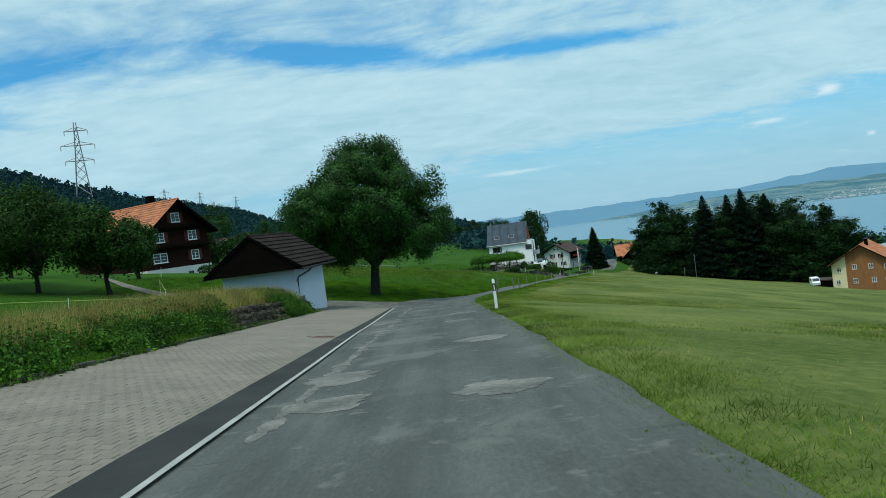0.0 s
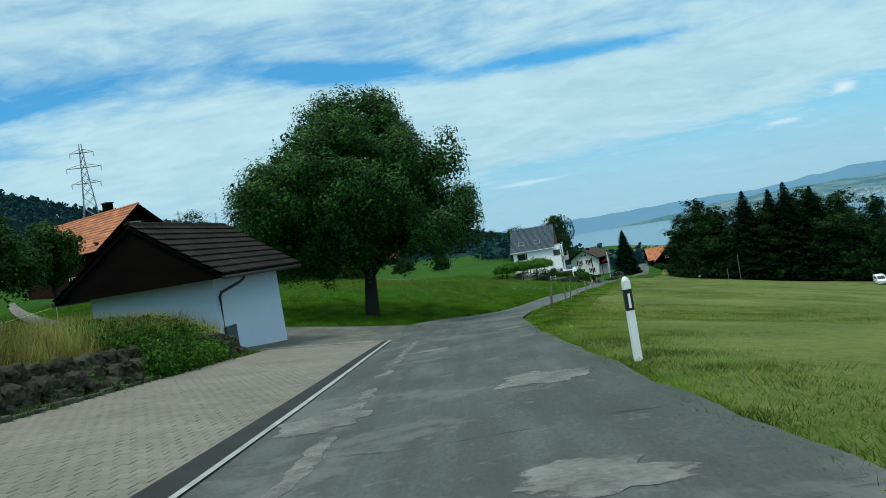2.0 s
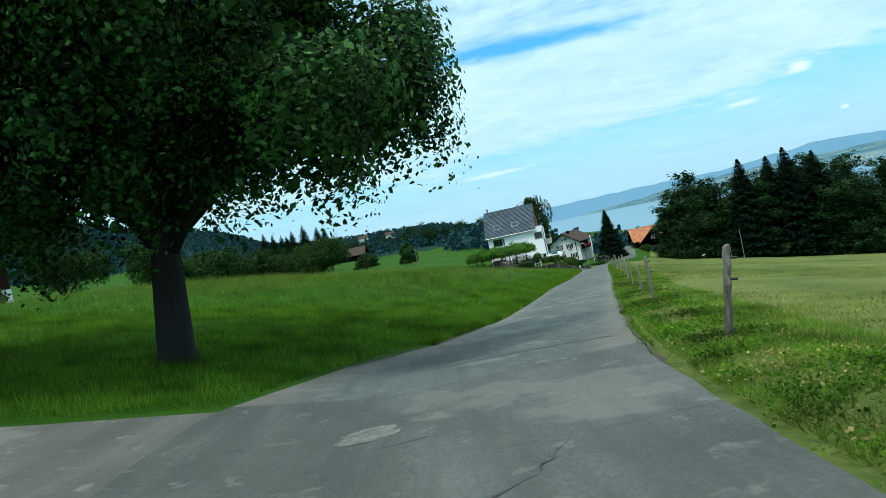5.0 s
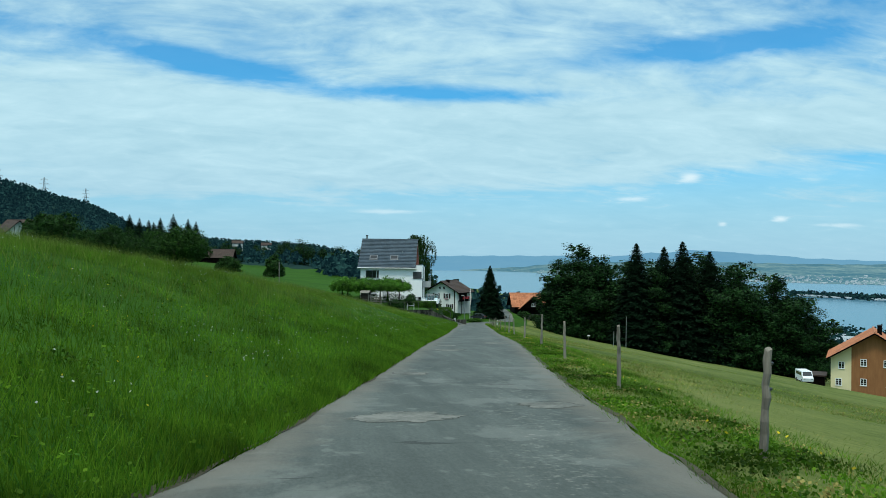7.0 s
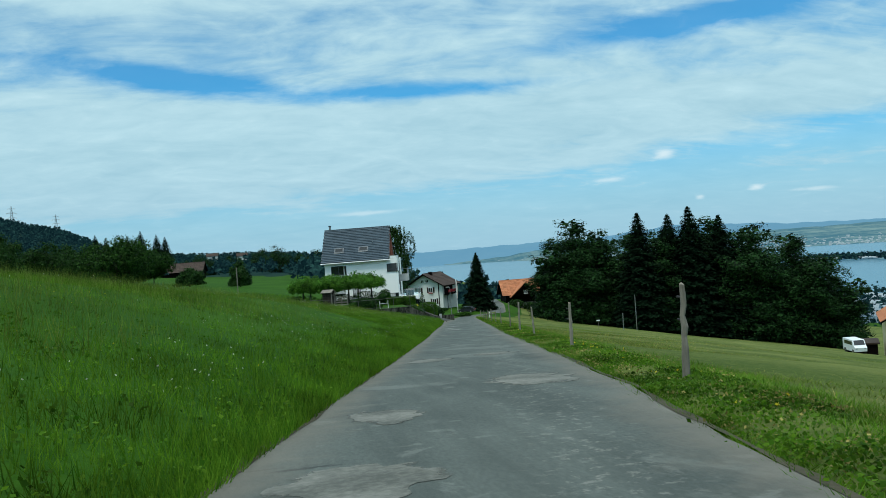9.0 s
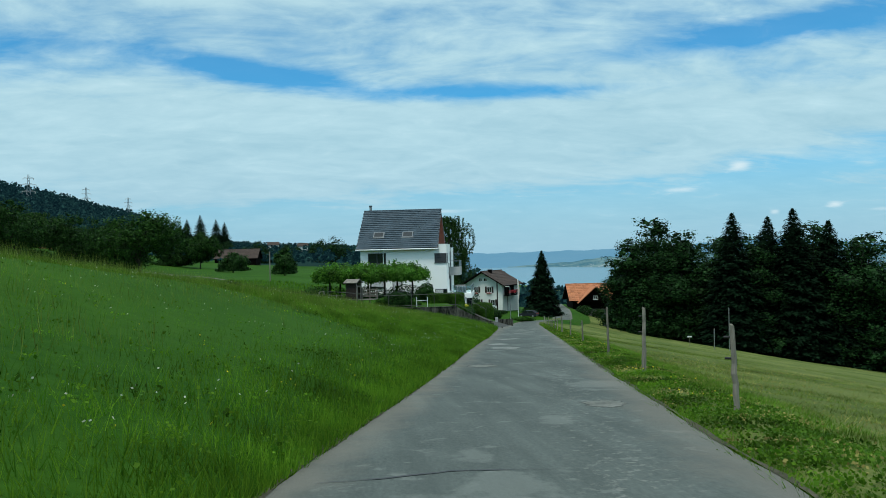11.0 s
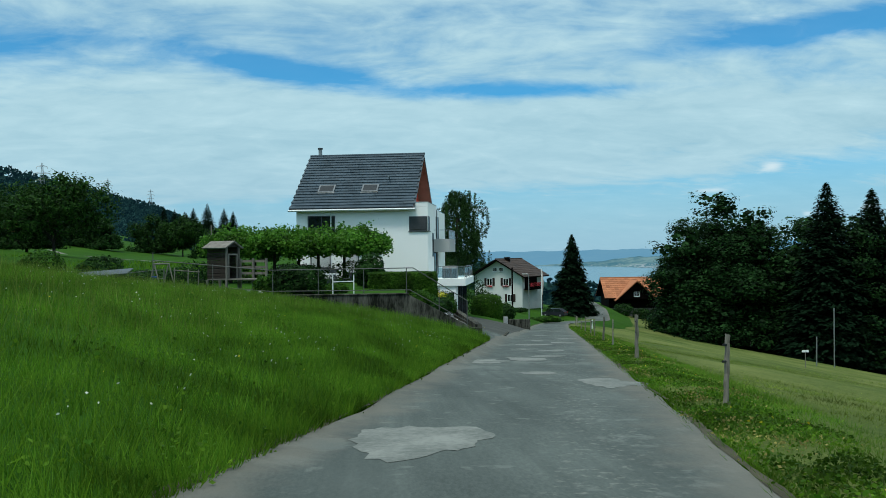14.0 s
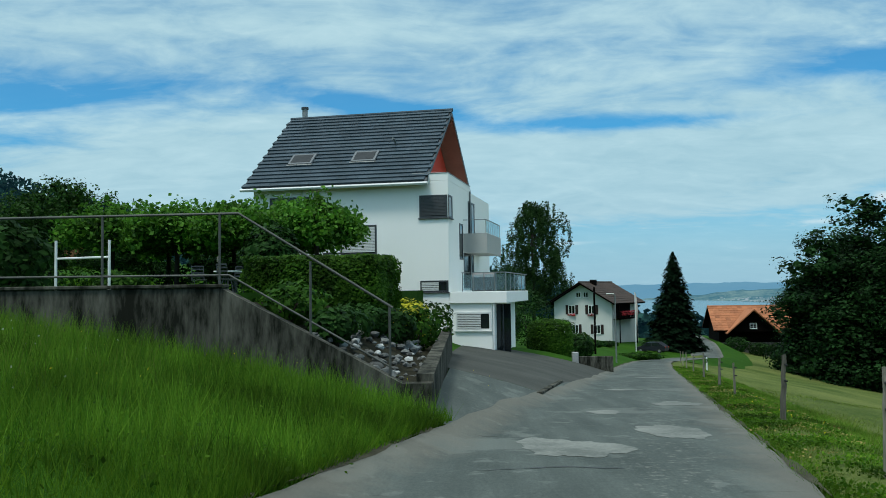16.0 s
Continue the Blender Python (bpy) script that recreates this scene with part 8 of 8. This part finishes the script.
def beside(y0, y1, o0, o1, power=1.0):
    """Places beside the lane, denser towards o0."""
    def sample(rng, n):
        y = rng.uniform(y0, y1, n)
        e = np.minimum(o0, np.interp(y, [66, 75, 110, 160, 190, 210], [-2.5, -1.9, -1.9, -2.1, -2.62, -2.4])) if o0 < 0 else o0
        o = e + (o1 - e) * rng.random(n) ** power
        return road_x(y) + o, y
    return sample


def patchy(sample, scale, cut, seed):
    """Keeps only places where a slow noise is high."""
    def keep(rng, n):
        x, y = sample(rng, n * 3)
        v = np.array([noise.noise((a * scale, b * scale, seed)) for a, b in zip(x, y)])
        k = np.argsort(-(v + rng.normal(0, 0.12, len(v))))[:n]
        return x[k], y[k]
    return keep


grass("meadow_grass", beside(66, 185.2, -1.75, -26, 2.0), 330000, 0.22, 0.0065, BLADE, "tall green meadow grass beside the lane", 1)
grass("meadow_grass", beside(140, 185.2, -1.8, -16, 1.2), 170000, 0.23, 0.005, BLADE_FRESH, "tall green meadow grass before the garden wall", 14)
grass("meadow_grass", beside(186, 262, -22, -70, 1.0), 20000, 0.4, 0.05, BLADE, "green grass of the upper meadow", 12)
grass("meadow_grass", beside(178, 185.3, -2.4, -15, 1.0), 26000, 0.36, 0.006, BLADE_FRESH, "uncut grass along the foot of the garden wall", 15, 0.3)
grass("verge_grass", beside(66, 184, -1.7, -2.6, 1.0), 30000, 0.12, 0.006, BLADE, "ragged grass hanging over the lane's edge", 2)
grass("seed_grass", patchy(beside(80, 186, -5, -24, 1.0), 0.12, 0, 4), 20000, 0.45, 0.006, BLADE_LIGHT, "pale seeding stalks over the meadow", 3, 0.2)
grass("seed_grass", beside(84, 186, -7, -26, 1.0), 80000, 0.42, 0.004, BLADE_LIGHT, "pale seeding stalks on the meadow's crest", 21, 0.3)
grass("yard_meadow_grass", lambda rng, n: (lambda y, f: (-26 + f * (road_x(y) - np.interp(y, [58, 62, 66, 75], [4.4, 3.7, 2.7, 2.1]) + 26), y))(rng.uniform(59, 76, n), rng.random(n) ** 0.8), 110000, 0.16, 0.008, BLADE, "green meadow grass under the great tree", 4)
grass("farm_meadow_grass", lambda rng, n: (rng.uniform(-34, -9.5, n), rng.uniform(8, 58, n)), 50000, 0.12, 0.015, BLADE, "short green grass of the farm meadow", 5)
def on_bank(y0, y1, f0, f1):
    def sample(rng, n):
        y = rng.uniform(y0, y1, n)
        f = rng.uniform(f0, f1, n)
        x, z = bank_at(y, f)
        return x, y, z
    return sample


grass("bank_grass", on_bank(6, 43.8, 0.16, 0.55), 34000, 0.58, 0.007, BLADE_DRY, "dry yellow grass on the bank", 6, 0.28)
grass("bank_grass", on_bank(5, 44.2, 0.2, 1.0), 60000, 0.42, 0.008, BLADE_RANK, "rank green grass on the bank", 7, 0.35)
grass("bank_grass", on_bank(-4, 44.2, -0.06, 0.05), 9000, 0.16, 0.008, BLADE, "ragged grass growing over the kerb", 17, 0.6)
YS = np.arange(56.0, 240.0, 0.5)
grass("right_verge_grass", lambda rng, n: (lambda y: (road_x(y) + np.interp(y, YS, [float(right_edge(v)) for v in YS]) + rng.uniform(-0.04, 0.14, n), y))(rng.uniform(58, 235, n)), 26000, 0.09, 0.007, BLADE, "ragged grass creeping over the asphalt edge", 19, 0.7)
grass("right_verge_grass", beside(-5, 240, 1.95, 3.6, 1.3), 70000, 0.06, 0.007, BLADE, "short green verge grass", 8, 0.8)
grass("right_verge_grass", patchy(beside(0, 240, 1.95, 4.6, 1.0), 0.6, 0, 2), 90000, 0.07, 0.007, BLADE_LIGHT, "pale cut grass along the verge", 9, 0.8)
grass("mown_grass", beside(-2, 200, 2.2, 16, 1.6), 170000, 0.05, 0.0045, BLADE_LIGHT, "pale cut stubble on the mown meadow", 10, 0.9)
grass("right_verge_grass", beside(54, 240, 2.75, 4.3, 1.0), 80000, 0.10, 0.006, BLADE_FRESH, "bright uncut grass along the pasture fence", 20, 0.6)
grass("right_verge_grass", beside(-5, 56, 1.95, 5.0, 1.2), 60000, 0.07, 0.006, BLADE_RANK, "bright short grass along the lane", 22, 0.9)
swath = lambda y0, y1, o0, o1, cut: (lambda rng, n: (lambda y, o: (lambda v: (lambda k: (road_x(y[k]) + o[k], y[k]))(np.argsort(-(v + rng.normal(0, 0.16, len(v))))[:n]))(np.array([noise.noise((a * 0.16, b * 0.85, cut)) + 0.6 * noise.noise((a * 0.9, b * 2.2, cut)) for a, b in zip(o, y)])))(rng.uniform(y0, y1, n * 3), o0 + (o1 - o0) * rng.random(n * 3) ** 1.5))
grass("cut_swaths", swath(-2, 60, 2.6, 26, 3), 70000, 0.085, 0.008, BLADE_LIGHT, "pale tufts in rows on the mown meadow", 71, 0.9)
grass("cut_swaths", swath(60, 210, 3.2, 24, 5), 60000, 0.08, 0.009, BLADE_LIGHT, "pale tufts in rows on the mown meadow", 72, 0.9)
grass("cut_swaths", swath(-2, 150, 2.8, 20, 9), 36000, 0.07, 0.007, BLADE_DRY, "dry hay wisps on the mown meadow", 73, 1.0)
grass("mown_grass", beside(-2, 200, 2.2, 14, 1.6), 90000, 0.05, 0.004, BLADE_LIGHT, "green stubble on the mown meadow", 11, 0.9)


def flowers(name, sample, n, size, h, material, label, seed):
    rng = np.random.default_rng(seed)
    x, y = sample(rng, n)
    p = np.stack([x, y, land(x, y) + h * (0.6 + 0.7 * rng.random(n))], -1)
    d = rng.normal(size=(n, 2))
    d = np.concatenate([d / np.linalg.norm(d, axis=1, keepdims=True), rng.normal(0, 0.4, (n, 1))], 1) * size
    u = np.concatenate([rng.normal(0, 0.3, (n, 2)), np.ones((n, 1))], 1) * size
    return tagged(new(name, raw(name, np.stack([p - d, p - u * 0.7, p + d, p + u * 0.7], 1), 4, material)), label, "flowers", kind="stuff")


flowers("meadow_flowers", patchy(beside(66, 184, -3, -16, 1.4), 0.25, 0, 31), 1400, 0.014, 0.26, FLOWER, "small white meadow flowers", 41)
flowers("verge_flowers", patchy(beside(70, 200, 2.4, 3.6, 1.0), 0.5, 0, 33), 160, 0.02, 0.09, FLOWER_Y, "small yellow flowers on the verge", 42)
flowers("clover_flowers", patchy(beside(70, 200, -2.6, -9, 1.0), 0.3, 0, 35), 300, 0.013, 0.24, FLOWER_Y, "small yellow flowers in the meadow", 43)


def clover(name, sample, n, size, h, material, label, seed):
    """Low flat leaves in tufts."""
    rng = np.random.default_rng(seed)
    x, y = sample(rng, n // 12)
    x, y = np.repeat(x, 12) + rng.normal(0, 0.07, len(x) * 12), np.repeat(y, 12) + rng.normal(0, 0.09, len(y) * 12)
    pts = np.stack([x, y, land(x, y) + rng.uniform(0.0, h, len(x))], -1)
    return tagged(new(name, raw(name, leaves(rng, pts, size, 0.8, 0.1), 4, material)), label, "plants", kind="stuff")


clover("verge_clover", patchy(beside(52, 235, 2.1, 3.5, 1.2), 0.7, 0, 51), 90000, 0.036, 0.07, HERB, "broad dark plantain and clover along the verge", 61)
clover("verge_clover", patchy(beside(40, 235, 2.05, 3.2, 1.2), 0.9, 0, 53), 60000, 0.034, 0.09, BLADE, "green clover along the verge", 65)
clover("dry_cuttings", patchy(beside(50, 235, 2.0, 3.6, 1.0), 0.8, 0, 55), 16000, 0.03, 0.08, BLADE_DRY, "pale dry cuttings lying on the verge", 66)
clover("verge_clover", beside(-4, 235, 1.85, 2.15, 1.0), 12000, 0.022, 0.03, BLADE, "weeds creeping over the lane's edge", 62)
clover("meadow_herbs", beside(67, 185, -2.0, -12, 1.5), 40000, 0.04, 0.2, BLADE, "broad-leaved herbs in the meadow", 63)
clover("meadow_herbs", patchy(beside(67, 185, -2.0, -10, 1.5), 0.5, 0, 57), 18000, 0.04, 0.16, HERB, "darker docks and herbs in the meadow", 64)


# ---- the pavers of the parking strip, laid piece by piece ----
PW, PL = 0.16, 0.21
bm = bmesh.new()
vs = [bm.verts.new((sx * (PW / 2 - i), sy * (PL / 2 - i), z)) for z, i in ((0.0, 0.004), (0.028, 0.004), (0.032, 0.010)) for sx, sy in ((-1, -1), (1, -1), (1, 1), (-1, 1))]
for b in (0, 4):
    for i in range(4):
        bm.faces.new((vs[b + i], vs[b + (i + 1) % 4], vs[b + 4 + (i + 1) % 4], vs[b + 4 + i]))
bm.faces.new(vs[8:12])
paver = finish(bm, "paver", PAVER)
pc = np.array([v.co[:] for v in paver.vertices])
pf_ = np.array([list(p.vertices) for p in paver.polygons])
pr = random.Random(3)
V, F, made = [], [], 0
rows_ = int((46.9 + 6) / PL)
for r in range(rows_):
    y = -6 + (r + 0.5) * PL
    a, b = -5.7 - 0.008 * y, verge_at(y) - 0.01
    n = int((b - a) / PW)
    for c in range(n):
        o = b - (c + (0.5 if r % 2 else 0.0)) * PW
        x = road_x(y) + o
        if o < a + 0.08 or y > 46.8 + (o + 2.66) * 0.6 or math.hypot(x + 3.55, y - 22.55) < 0.41:
            continue
        z = ground_at(x, y) + 0.002 + pr.uniform(0, 0.004)
        if 17.0 < y < 23.4 and made < 300:
            ob = part("paver", paver, None, paving)
            tilt_y = math.degrees(math.atan((ground_at(x, y + 0.3) - ground_at(x, y - 0.3)) / 0.6))
            tilt_x = math.degrees(math.atan((ground_at(x + 0.3, y) - ground_at(x - 0.3, y)) / 0.6))
            ob.matrix_local = pose(x, y, z, tilt_y, -tilt_x, pr.uniform(-1, 1))
            made += 1
        else:
            F.append(pf_ + len(V) * len(pc))
            V.append(pc + (x, y, z - ground_at(x, y)))
V, F = np.concatenate(V), np.concatenate(F)
V[:, 2] += land(V[:, 0], V[:, 1])
me = bpy.data.meshes.new("paver_rows")
me.from_pydata(V.tolist(), [], F.tolist())
me.materials.append(PAVER)
rest = part("paver_rows", me, None, paving)
rest["kind"] = "stuff"
